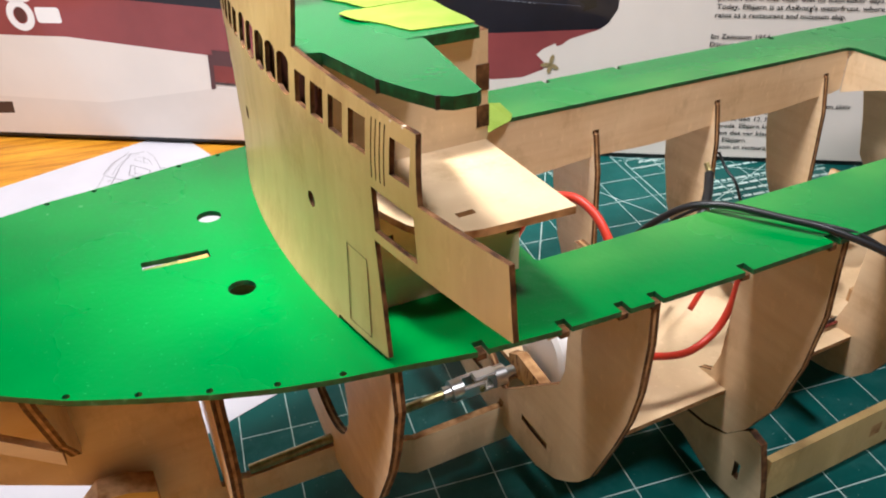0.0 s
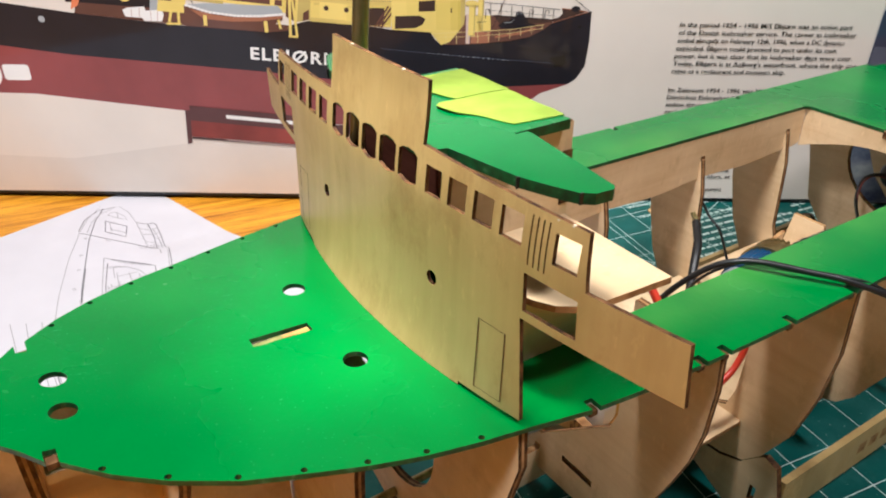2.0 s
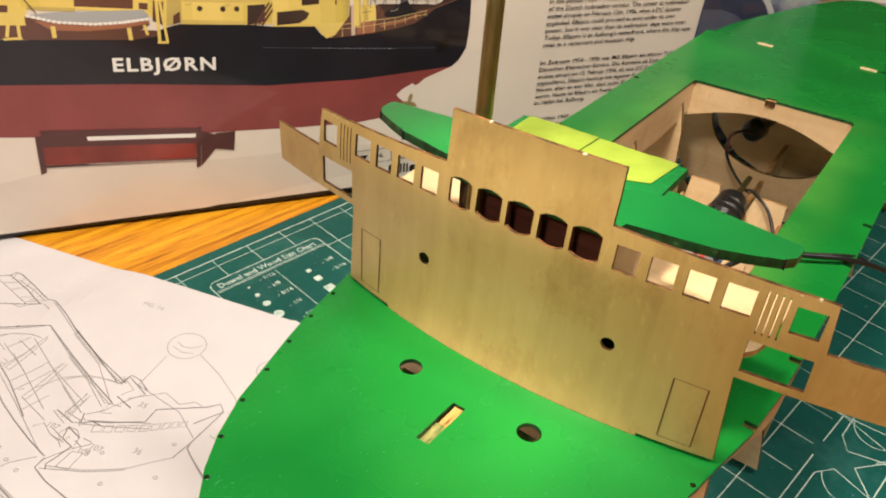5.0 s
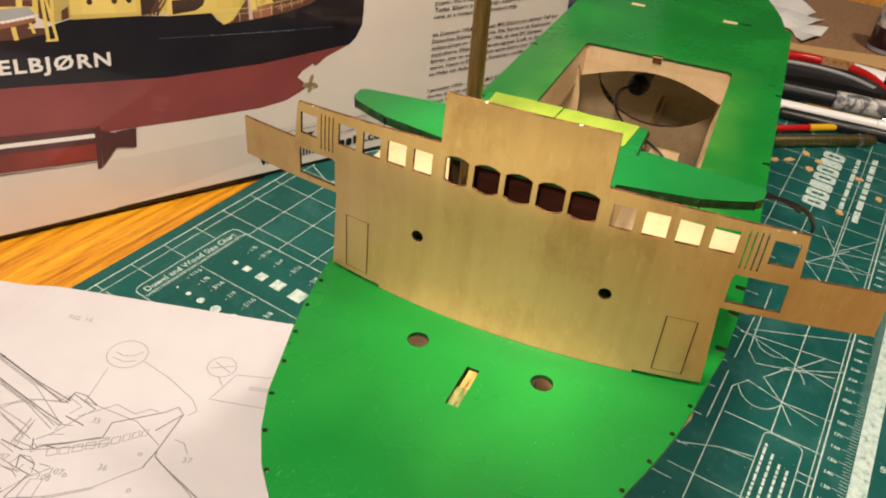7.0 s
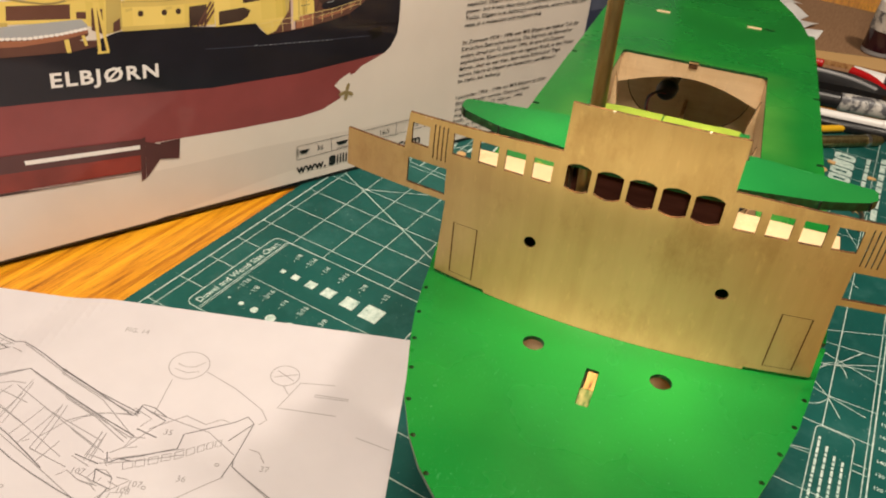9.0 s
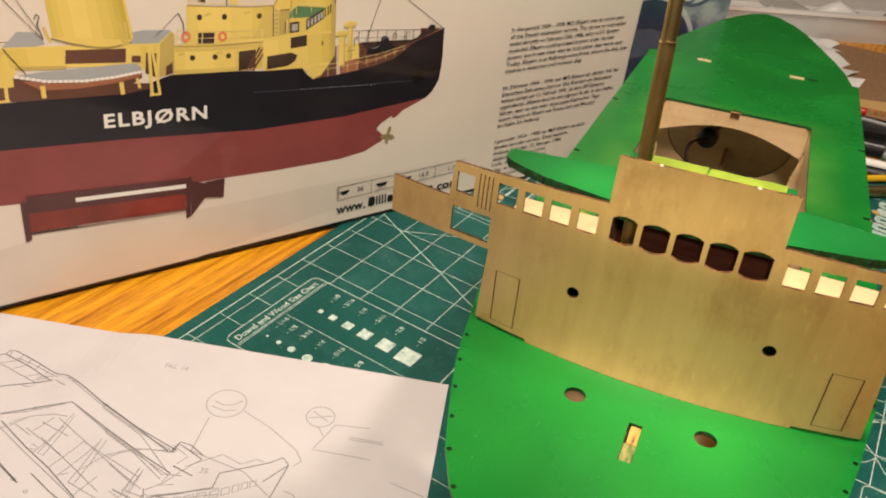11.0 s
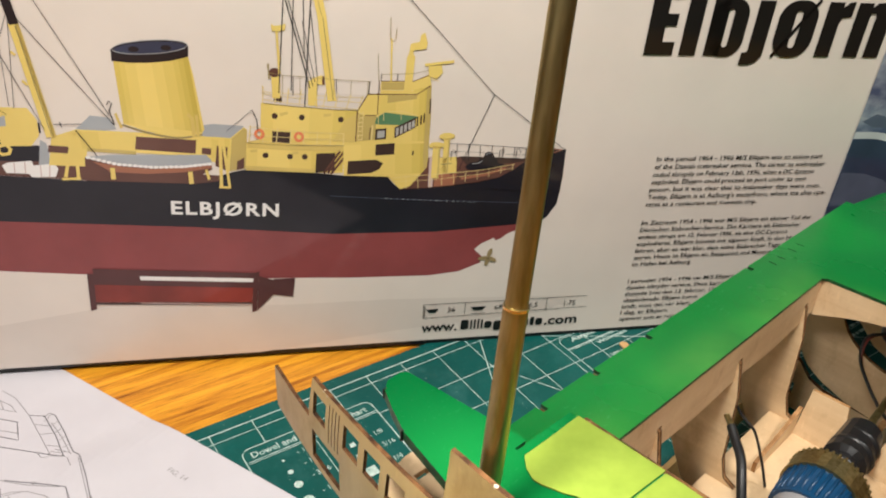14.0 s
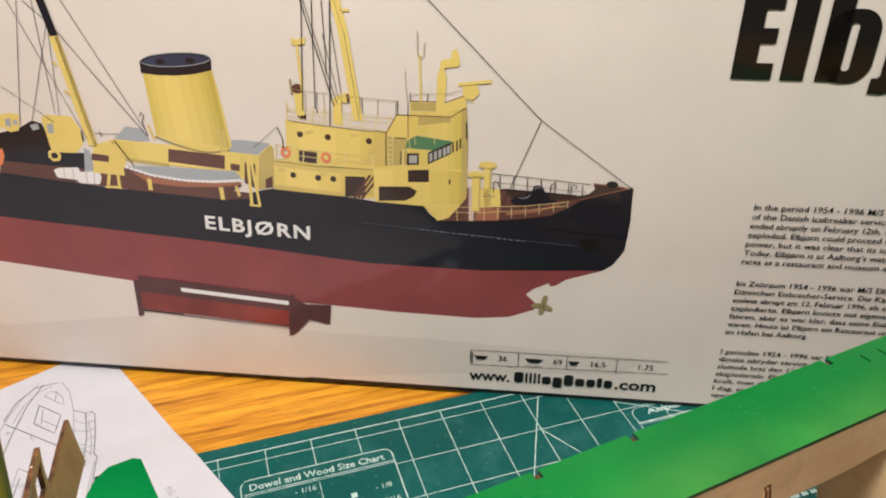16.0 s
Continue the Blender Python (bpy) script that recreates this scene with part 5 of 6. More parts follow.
    stroke(rig, 0.5, (-102, 184.7), (-101.9, 176.6))
    stroke(rig, 0.5, (-77.9, 187.8), (-78, 183.3))
    stroke(rig, 0.5, (-69.3, 187.8), (-69.4, 183.6))
    stroke(rig, 1.4, (-252.4, 161.2), (-252.6, 155.5))
    stroke(rig, 0.55, (-37, 146.6), (-19.5, 145.6), (-3.4, 144.2), (13, 142.9))
    stroke(rig, 0.32, (-35.5, 141.8), (-19.2, 140.8), (-3, 139.4), (10.7, 138.6))
    stroke(rig, 0.32, (-32.1, 137.4), (-19, 137.2), (-2.8, 136.2), (6.9, 136.1))
    for k in range(7):
        stroke(rig, 0.6, (-33 + 7.0 * k, 146.4 - 0.56 * k), (-32.4 + 6.9 * k, 135.6))
    for x in (-36, -7, 3.4):
        stroke(rig, 0.7, (x, 136), (x, 141.6), (x + 1.2, 142.6), (x + 2.4, 141.8), (x + 2.5, 140))
    olive = bmesh.new()
    stroke(olive, 0.45, (-137.5, 188.1), (-131.2, 186.7), (-121.6, 186), (-102.6, 184.4), (-84.4, 183.4), (-84.7, 176.5))
    stroke(olive, 0.4, (-77.9, 187.3), (-60.2, 187.9), (-52, 189.8))
    stroke(olive, 0.6, (-140.7, 171.4), (-126, 169.6), (-103, 167.5), (-90.6, 167)), stroke(olive, 0.5, (-150.6, 148.8), (-128, 146.8), (-98, 146.2))
    for k in range(6):
        stroke(olive, 0.45, (-130 + 9 * k, 186.6 - 0.6 * k), (-130.4 + 9 * k, 175.8))
    put("olive_rail_print", olive, C_OLIVE)
    put("printed_rigging", rig, C_BLACK, "fine black printed rigging")
    put("printed_ship_name", lettering("ELBJØRN", 11.6, -194, 106.2, turn=-3.6, weight=0.026, width=58.8, gap=1.16), C_WHITE, "white ship name lettering")
    put("printed_hull_seam", strip([(-105.6, 114.8), (-61.8, 111.2), (-32.5, 109.3), (10.3, 106.7)], 0.3), C_BLUE3)
    glints = bmesh.new()
    for k in range(17):
        x = -74 + 3.4 * k
        strip([(x, 112.3 - 0.078 * (x + 74)), (x + 0.9 + 0.9 * (k % 3 == 0), 112.2 - 0.078 * (x + 74))], 0.34, 0, glints)
    put("seam_glint_print", glints, C_GREY)
    # printed stand
    put("stand_shade_print", poly([(-240.7, 72.1), (-148.7, 64), (-149.3, 51.2), (-241.7, 57.8)]), C_DARKRED)
    put("printed_stand_bar", poly([(-241.4, 61), (-152.5, 53.4), (-153.6, 42.7), (-243, 48.7)]), C_MAHOG, "red-brown printed stand")
    put("printed_stand_gap", poly([(-216, 65.5), (-151.7, 60.3), (-152, 57.5), (-215.9, 62.7)]), C_WHITE)
    put("stand_edge_print", strip([(-242.6, 47.8), (-153.4, 41.6)], 1.6), C_DARK)
    put("stand_line_print", strip([(-217.7, 46.4), (-153.8, 41.2)], 0.6), C_PINK)
    legs = poly([(-244.2, 68.7), (-240.8, 68.6), (-242.6, 43.8), (-246, 42.7)])
    for p in ([(-151.7, 63.8), (-148.2, 65.2), (-151.2, 36.3), (-154.1, 35.2)], [(-148.6, 61.7), (-139.9, 58.3), (-136.3, 53.8), (-141.6, 46.9), (-150.9, 36.3)]):
        merged(legs, poly(p))
    put("stand_leg_print", legs, C_DARKRED)
    put("stand_block_print", poly([(-139.8, 59.1), (-127.1, 59.2), (-128.9, 45.4), (-140.9, 47.8)]), C_DARKRED)
    prop = bmesh.new()
    for a in (75, 190, 262, 330):
        c, s = math.cos(radians(a)), math.sin(radians(a))
        merged(prop, poly(ring(-6.5 + 3.2 * c, 68.0 + 3.4 * s, 3.4, 1.5, 12, turn=a)))
    put("propeller_shaft_print", strip([(-13, 67.2), (-6.5, 68)], 1.3), C_DARK)
    put("printed_propeller", prop, C_BRONZE)
    # text
    ink = bmesh.new()
    rng = random.Random(7)
    text = [("In the period 1954 - 1996 M/S Elbjørn was an active part", "of the Danish icebreaker service. The career as icebreaker", "ended abruptly on February 12th, 1996, when a DC dynamo",
             "exploded. Elbjørn could proceed to port under its own", "power, but it was clear that its icebreaker days were over.", "Today, Elbjørn is at Aalborg's waterfront, where the ship ope-", "rates as a restaurant and museum ship."),
            ("Im Zeitraum 1954 - 1996 war M/S Elbjørn ein aktiver Teil der", "Dänischen Eisbrecher-Service. Die Karriere als Eisbrecher", "endete abrupt am 12. Februar 1996, als eine DC-Dynamo",
             "explodierte. Elbjørn konnte mit eigener Kraft, in den Hafen", "fahren, aber es war klar, dass seine Eisbrecher Tage", "waren. Heute ist Elbjørn ein Restaurant und Museum", "im Hafen bei Aalborg."),
            ("I perioden 1954 - 1996 var M/S Elbjørn en aktiv", "danske isbryder service. Dens karriere", "sluttede brat den 12. februar, 1996", "eksploderede. Elbjørn kunne", "kraft, men det var klart, at", "I dag, er Elbjørn", "opererer som en restaurant")]
    for lines, z0 in zip(text, (133.0, 87.5, 42.0)):
        for k, line in enumerate(lines):
            merged(ink, lettering(line, 4.5, 94.5, z0 - 5.3 * k, weight=0.010, width=len(line) * 2.08))
    put("printed_text", ink, C_INK, "small black printed paragraphs")
    # title: tall heavy letters
    z0, zx, zc = 199.5, 231.5, 239.2
    put("printed_letter", poly([(70.6, z0), (88.2, z0), (88.2, 207.2), (80.7, 207.2), (80.6, 216), (87.4, 216), (87.4, 222.9), (80.7, 222.9), (80.7, 231), (88, 231), (88, zc), (70.6, zc)]), C_INK, "large black printed title letter")
    put("printed_letter", poly(rect(92.3, 102.5, z0, zc)), C_INK)

    def bowl(x0, x1, hole0, hole1):
        c, w = (x0 + x1) / 2, (x1 - x0) / 2
        bm = slab(rrect(x0, x1, 198.9, 232.1, w * 0.86, 8), [rrect(hole0, hole1, 204.6, 226.2, (hole1 - hole0) / 2 - 0.05, 6)], 0.001)
        bmesh.ops.delete(bm, geom=[f for f in bm.faces if abs(f.normal.z) < 0.5 or f.calc_center_median().z > 5e-7], context="FACES")
        return bm

    def arch(x0, x1, x2, x3):
        return poly([(x0, z0), (x1, z0), (x1, 223), (x1 + 0.7, 225.4), (x2 - 0.6, 225.4), (x2, 223.6), (x2, z0), (x3, z0), (x3, 226), (x3 - 1.2, 230), (x3 - 4, 232), (x1 + 3, 231.6), (x1, 229), (x1, zx), (x0, zx)])

    put("printed_letter", merged(poly(rect(107.6, 117.2, z0, zc)), bowl(108.4, 130.6, 117.6, 121.2)), C_INK)
    put("printed_letter", merged(poly([(131.8, 194.4), (138, 194.2), (142.4, 195.8), (145.2, 199.6), (145.5, 204), (145.5, zx), (135.4, zx), (135.4, 203), (134.6, 201.8), (131.8, 201.6)]), poly(rect(135.4, 145.5, 233.8, zc))), C_INK)
    put("printed_letter", merged(bowl(150.0, 175.2, 160.4, 164.8), strip([(151.5, 199.2), (174, 232.4)], 2.2)), C_INK)
    put("printed_letter", poly([(180, z0), (189.9, z0), (189.9, 219), (191, 222.5), (197, 223.2), (197, 232), (193, 231.4), (189.9, 228.4), (189.9, zx), (180, zx)]), C_INK)
    put("printed_letter", arch(199.6, 209.3, 213.4, 223.8), C_INK)
    tab = bmesh.new()
    strip([(-46, 33.3), (67, 33.6)], 0.35, 0, tab), strip([(-46, 22.5), (68, 24.6)], 0.35, 0, tab)
    for x in (-46, -18, 10, 38.5):
        strip([(x, 33.2), (x, 23)], 0.35, 0, tab)
    for body, x in (("36", -30), ("69", 2), ("16,5", 23), ("1:75", 50)):
        merged(tab, lettering(body, 5.6, x, 26.5, weight=0.0))
    for x, w in ((-40, 4.2), (-9, 5.4), (14, 3.2)):
        merged(tab, poly([(x - w, 29.5), (x + w, 29.5), (x + w * 0.5, 26.6), (x - w * 0.5, 26.6)]))
    strip([(-45, 32), (-45, 24)], 0.5, 0, tab), strip([(-14, 24.2), (-4, 24.2)], 0.4, 0, tab)
    put("printed_size_table", tab, C_INK, "thin black printed table of sizes")
    url = bmesh.new()
    merged(url, lettering("www.", 10.6, -46.5, 11.2, weight=0.02, width=24.0))
    x = -19.8
    for w, h, low in ((5.4, 8.0, 0), (1.3, 7.6, 0), (1.3, 8.0, 0), (1.3, 8.0, 0), (1.3, 7.6, 0), (5.2, 5.8, 0), (5.4, 5.8, 2.2), (5.4, 8.0, 0), (5.4, 5.8, 0), (5.0, 5.8, 0), (2.8, 7.2, 0), (4.8, 5.8, 0)):
        merged(url, poly(rrect(x, x + w, 11.2 - low, 11.2 + h, min(w * 0.45, 1.6), 3)))
        x += w + 1.15
    merged(url, lettering(".com", 10.6, x + 0.4, 11.2, weight=0.02, width=23.5))
    put("printed_web_line", url, C_INK, "line of bold black print with the name as plain blocks")
    # photograph strip at the end of the face
    put("printed_photo", poly(rect(228.6, 345.5, 2, 317)), C_BLUE2, "blue grey printed photograph strip")
    put("photo_wave_print", poly([(231, 158), (240, 163), (252, 160), (262, 165), (268, 157), (256, 153.5), (240, 154)]), C_BLUE3)
    put("printed_photo_porthole", poly([(229, 146), (247.4, 146), (262, 141.5), (278, 133), (291, 122), (303, 102), (312, 65.3), (229, 74)]), C_BLUE, "dark printed porthole")
    put("photo_glow_print", poly([(230, 122), (247.8, 121), (264, 116), (280, 106), (265.8, 98), (230, 97)]), C_BLUE3)
    put("printed_photo_rim", strip(smoothed_flat([(229, 148.6), (246, 148.2), (262, 144.2), (278, 136), (291, 125.5), (303, 110), (312, 88)]), 4.6), C_CHROME, "pale printed porthole rim")
    put("photo_ring_shade_print", strip(ring(295.5, 166.5, 33, 26.5, n=40), 9.0, 0, closed=True), C_BLUE3)
    put("printed_photo_ring", strip(ring(294, 168, 34, 27, n=40), 4.6, 0, closed=True), C_CHROME, "printed chrome mooring ring")
    put("photo_bolt_shade_print", poly(ring(287, 149, 12, 10.5, 20)), C_BLUE3)
    put("photo_bolt_print", merged(strip(ring(286.5, 150.5, 9.2, 8.2, 20), 2.6, 0, closed=True), poly(ring(287, 152, 4.6, 4.2, 14))), C_CHROME)
    put("printed_letter", bowl(238.6, 262.4, 247.6, 252.4), C_INK)
    put("printed_letter", bowl(268.6, 292.4, 277.6, 282.4), C_INK)


kit_box()


# ---- ship frame: x from the bridge front towards the stern, y to port, z up ----
SHIP = pose(-0.11373, -0.23388, 0, -2.1, 0, 8.65)
HALF = [(-122, 0.5), (-120.5, 4), (-117, 8.5), (-112, 13), (-106, 19.5), (-98, 27.5), (-90, 35.2), (-80, 42.3), (-66, 49.7), (-52, 54.7), (-38, 59.6), (-25, 63.5), (-11, 66.6), (0, 68.6), (20, 72.4), (41, 74.4), (70, 75.4), (100, 76), (250, 76), (391, 75.3)]
AFT = [(391, 71), (420, 66.5), (447, 59.5), (477, 50), (522, 36), (547, 24), (565, 12), (573, 1)]


def sheer(x):
    return 131.7 + (0.0008 * x * x if x < 0 else -0.0165 * x)


def half(x):
    return float(np.interp(x, [p[0] for p in HALF], [p[1] for p in HALF]))


def cut(bm, axis, places):
    for p in places:
        n = Vector((1, 0, 0)) if axis == 0 else Vector((0, 1, 0))
        bmesh.ops.bisect_plane(bm, geom=list(bm.verts) + list(bm.edges) + list(bm.faces), plane_co=n * p * MM, plane_no=n)


hull = thing("model_ship_hull", "unplanked plywood model ship hull with a green painted deck", "model ship", SHIP)


def deck():
    side = []
    notch = (-112.5, -100.5, 20.8, 42.6, 59.6, 69.6, 99.2, 132, 170, 263)
    xs = sorted({p[0] for p in HALF} | {-122 + 4 * k for k in range(31)})
    for x in xs:
        if all(abs(x - n) > 1.6 for n in notch):
            side.append((x, half(x)))
    for n in notch:
        h = half(n)
        side += [(n - 1.4, h), (n - 1.39, h - 3.6), (n + 1.4, h - 3.6), (n + 1.41, half(n + 1.41))]
    side = sorted(set(side))
    outer = side + AFT + [(x, -y) for x, y in reversed(AFT)] + [(x, -y) for x, y in reversed(side)]
    hole = [(52, -45.7)] + [(283.5, -45.7), (285.7, -43.5), (285.7, -3), (288.2, -3), (288.2, 3), (285.7, 3), (285.7, 43.5), (283.5, 45.7), (52, 45.7)]
    holes = [hole, rect(-45, -27, -2.1, 2.1), ring(-22.8, 21.3, 3.6, n=20), ring(-22.8, -21.3, 3.6, n=20), ring(-95.3, 5.9, 3.3, n=20), ring(-95.3, -8.2, 3.3, n=20)]
    for x in (-10.8, -24.8, -38.6, -52.5, -66.3, -79.7, -91.5):
        holes += [ring(x, s * (half(x) - 1.35), 0.85, n=8) for s in (1, -1)]
    holes += [ring(387.2, -44.2, 2.4, 4.4, 20)]
    for x in (278, 287.4, 300.4, 310):
        holes += [rect(x - 0.35, x + 0.35, s * 69 - 2.3, s * 69 + 2.3) for s in (1, -1)]
    bm = slab(outer, holes, 1.6)
    cut(bm, 0, [-120 + 10 * k for k in range(14)])
    for v in bm.verts:
        v.co.z += (sheer(v.co.x / MM) - 1.6) * MM
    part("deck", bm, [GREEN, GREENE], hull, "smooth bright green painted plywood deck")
    for s in (1, -1):
        part("peg", box(383.6, 387.4, s * 33.3 - 5, s * 33.3 + 5, sheer(385) - 1, sheer(385) + 0.5), PLY, hull, "bare ply tab end")
    # dark fillers added so the open edge notches look dark inside
    for n in notch:
        for s in (1, -1):
            h = half(n)
            part("notch_filler", box(n - 1.3, n + 1.3, min(s * (h - 3.5), s * (h - 0.6)), max(s * (h - 3.5), s * (h - 0.6)), sheer(n) - 3.4, sheer(n) - 1.7), EDGE, hull)
    part("deck_beam", box(-30, -15, -30, 30, 118, 121), PLY, hull, "plywood beam under the deck")
    part("deck_pad", box(-103, -86, -16, 2.5, 125, 128), PLY, hull)
    part("slot_filler", box(-44.8, -35.5, -2.0, 1.9, 124.5, 131.3), [SLOTG], hull, "wood in the slot smeared with green paint")
    part("slot_filler", box(-35.5, -27.4, -2.0, 1.2, 124.5, 131.5), [SLOTW], hull, "layered ply keel top in the slot")


deck()

MID = [(74, 128.5), (74.4, 115), (75, 100), (72.5, 78), (67, 55), (58, 37), (51, 29), (40, 25), (14, 23)]


def rib(x, prof, inner=None, holes=(), thick=3.0, top=None, notch=None):
    z_top = top if top else sheer(x) - 1.7
    k = [(y, min(z, z_top)) for y, z in prof]
    k[0] = (min(prof[0][0], half(x) - 1.0), z_top)
    outer = k + [(-y, z) for y, z in reversed(k)]
    if inner:
        yi, zi = inner
        cutout = [(-48, z_top), (-48, 116), (-45.4, 114), (-42.2, 97), (-yi, zi + 14), (-yi + 3, zi + 4), (-yi + 11, zi), (yi - 11, zi), (yi - 3, zi + 4), (yi, zi + 14), (42.2, 97), (45.4, 114), (48, 116), (48, z_top)]
        outer = outer + cutout
    if notch:
        outer = outer + [(y, min(z, z_top)) for y, z in notch]
    bm = slab(outer, list(holes), thick, lambda a, b, c: (x + c - thick / 2, a, b), plies=True)
    part("rib", bm, [PLY, EDGE, EDGEL], hull)


BOWMID = [(74, 128.5), (74.7, 115), (73.6, 97), (71, 84), (66.4, 70.4), (57.4, 47.7), (52, 40), (46, 34), (38, 27.5), (26, 22.5), (8, 21.5)]
for x in (139, 205, 273):
    rib(x, MID, (40.6, 46))
rib(70, BOWMID, None, [rect(-32, -15, 36.4, 39.4), rect(15, 32, 36.4, 39.4)], notch=[(-39.8, 200), (-39.8, 80), (-37, 72), (-30, 66), (-1.8, 41), (1.8, 41), (30, 66), (37, 72), (39.8, 80), (39.8, 200)])
rib(1.0, [(67, 128.5), (67.9, 116.8), (62.9, 98.8), (58.5, 87), (53.3, 76.6), (47.3, 65), (38, 53), (24, 44), (8, 38)], None, [ring(0, 88, 27, 31, 30)])
rib(-37.3, [(52, 132), (50, 120), (49, 106), (45.5, 92), (36, 73), (22, 58), (4, 44)], None, [ring(28, 100, 12, 15, 20)])
rib(-76, [(38.5, 134), (35, 125), (27, 111), (19.5, 98), (10.5, 88), (4, 80)])
rib(-106, [(17, 138), (14, 122), (8, 108), (3, 102)])
rib(340, [(74, 128), (74.5, 112), (72, 96), (66, 74), (61.5, 52), (52, 40), (43, 34), (27, 28), (10, 25)], None, [ring(0, 89, 44, 33, 36)])
rib(392, [(68, 123), (67, 105), (62, 82), (50, 58), (32, 40), (6, 30)])
rib(470, [(50, 122), (48, 105), (40, 82), (24, 62), (5, 52)])
rib(530, [(30, 121), (26, 108), (14, 92), (3, 84)])


def keel():
    pts = [(-119, 140), (-110, 138), (-76, 133), (-40, 130), (-40, 44), (0, 44), (30, 32), (68, 32), (71, 44), (290, 44), (400, 60), (500, 100), (568, 118), (562, 98), (500, 55), (420, 28), (280, 15), (30, 14), (0, 32), (-40, 33), (-56, 46), (-76, 64.5), (-97, 76), (-112, 90)]
    part("keel", slab(pts, [ring(180, 29, 8, 6, 16), ring(95, 26, 5, 4, 12)], 3.0, lambda a, b, c: (a, c - 1.5, b)), [PLY, EDGEL], hull, "bare plywood keel plate")
    for s in (1, -1):
        part("stringer", slab([(-116, 116), (-96, 104), (-77, 93), (-77, 88), (-96, 99), (-116, 111)], [], 3.0, lambda a, b, c: (a, s * (5 + (a + 118) * 0.27) + c, b)), [PLY, EDGEL], hull)


keel()


def coaming():
    low = lambda x: 104.2 + (x - 180) * 0.006
    for s in (1, -1):
        outline = [(50, sheer(50) - 0.8), (285.5, sheer(285) - 0.8), (285.5, 106)] + [(x, low(x) - 1.6 * math.sin((x - 139) / 67 * math.pi) ** 2) for x in range(280, 49, -8)]
        holes = [rect(x - 1.6, x + 1.6, 108, 116) for x in (139, 205, 273)]
        part("coaming_side", slab(outline, holes, 1.6, lambda a, b, c: (a, s * 45.9 + (c if s > 0 else -c), b)), [PLY, EDGEL], hull, "bare plywood strip lining the hatch")
    arch = [(-46, sheer(285) - 0.8), (46, sheer(285) - 0.8), (46, 104)] + [(y, 104 + 11.5 * math.cos(y / 46 * math.pi / 2)) for y in range(44, -45, -4)] + [(-46, 104)]
    part("coaming_end", slab(arch, [], 1.6, lambda a, b, c: (286 + c, a, b)), [PLY, EDGEL], hull, "bare plywood hatch end with an arched foot")


coaming()


def inside():
    part("floor_board", slab(rrect(76, 274, -46, 46, 3), [ring(235, 0, 9, 9, 16), rect(100, 128, -10, 10)], 2.0, lambda a, b, c: (a, b, 45 + c)), [PLY, EDGEL], hull, "pale plywood equipment floor")
    for s in (1, -1):
        part("holder_plate", slab([(8, 47), (30, 47), (29, 73), (11, 73), (8, 60)], [], 2.0, lambda a, b, c: (264 + c + (b - 47) * 0.25, s * a, b)), [PLY, EDGEL], hull)
        part("holder_side", slab([(222, 47), (264, 47), (268, 62), (244, 56), (222, 53)], [], 2.0, lambda a, b, c: (a, s * 30 + c, b)), [PLY, EDGEL], hull)
    part("motor", tube([(190, -2, 67), (207, -2, 68.5)], [14.5, 15.8], 24), BLUEP, hull, "blue motor can", smooth="creased")
    part("flywheel", tube([(206, -2, 68.4), (217, -2, 69)], 17.4, 28), BRASS, hull, "brass flywheel ring")
    part("gearbox", tube([(217, -2, 69), (234, -1, 69), (236, -1, 69), (262, 0, 69)], [7, 7, 10, 9], 16), BLACKP, hull, "black motor end")
    part("motor_cap", tube([(178, -2, 66), (179, -2, 66), (189, -2, 66.9), (190.5, -2, 67)], [9.5, 11.5, 13.2, 13.2], 24), GREYP, hull, "dull grey motor end cap", smooth="creased")
    part("motor_bearing", tube([(174.5, -2, 65.7), (178.5, -2, 66)], 4.0, 16), STEEL, hull, "steel motor bearing", smooth="creased")
    for k in range(30):
        a = 2 * math.pi * k / 30
        part("coil", tube([(191, -2 + 14.4 * math.cos(a), 67 + 14.4 * math.sin(a)), (206, -2 + 15.6 * math.cos(a), 68.4 + 15.6 * math.sin(a))], 0.95, 6), BLUEP, hull, "blue wound coil ridge" if k == 0 else "", smooth=True)
    for k in range(40):
        a = 2 * math.pi * k / 40
        y, w = -2 + 17.3 * math.cos(a), 68.7 + 17.3 * math.sin(a)
        part("flywheel_tooth", tube([(214.6, y, w), (217.2, y, w + 0.1)], 0.7, 5), BRASS, hull)
    for x, r in ((224, 8.4), (230, 8.0), (243, 10.6), (252, 9.8)):
        part("boot_fold", tube([(x - 2.4, -1.4, 69), (x - 1, -1.4, 69), (x + 1, -1.4, 69), (x + 2.4, -1.4, 69)], [r * 0.8, r, r, r * 0.8], 16), BLACKP, hull, "wrinkled black sleeve fold", smooth=True)
    part("rear_shaft", tube([(260, 0, 69), (282, 0.5, 69.5), (298, 1, 70)], 1.8, 12), BRASS, hull, "dull brass shaft running aft", smooth="creased")
    part("servo_plate", slab([(178, -16), (203, -14.5), (200, -28.5), (176, -30)], [], 2.0, lambda a, b, c: (a, b, 68 + c)), [PLY, EDGEL], hull, "pale plywood plate beside the motor")
    part("servo_block", box(180, 199, -28, -17, 47, 68), PLY, hull)
    part("bow_block", slab([(-80, 61), (-74, 67.4), (-66, 66.6), (-58.3, 63.2), (-58.6, 48), (-72, 51)], [], 9.0, lambda a, b, c: (a, -3 - c, b)), [YELW, EDGEL], hull, "bright yellow wood block at the stem")
    part("orange_mount", slab([(2.4, 54.6), (-4.6, 58.8), (-24, 56.4), (-21.2, 51), (-0.8, 46.4)], [], 4.0, lambda a, b, c: (72.5 + c, a, b)), [SLOTW, EDGEL], hull, "orange wood motor mount")
    part("motor_bracket", box(192, 203, -22, 18, 47, 56, bevel=1), PLY, hull)
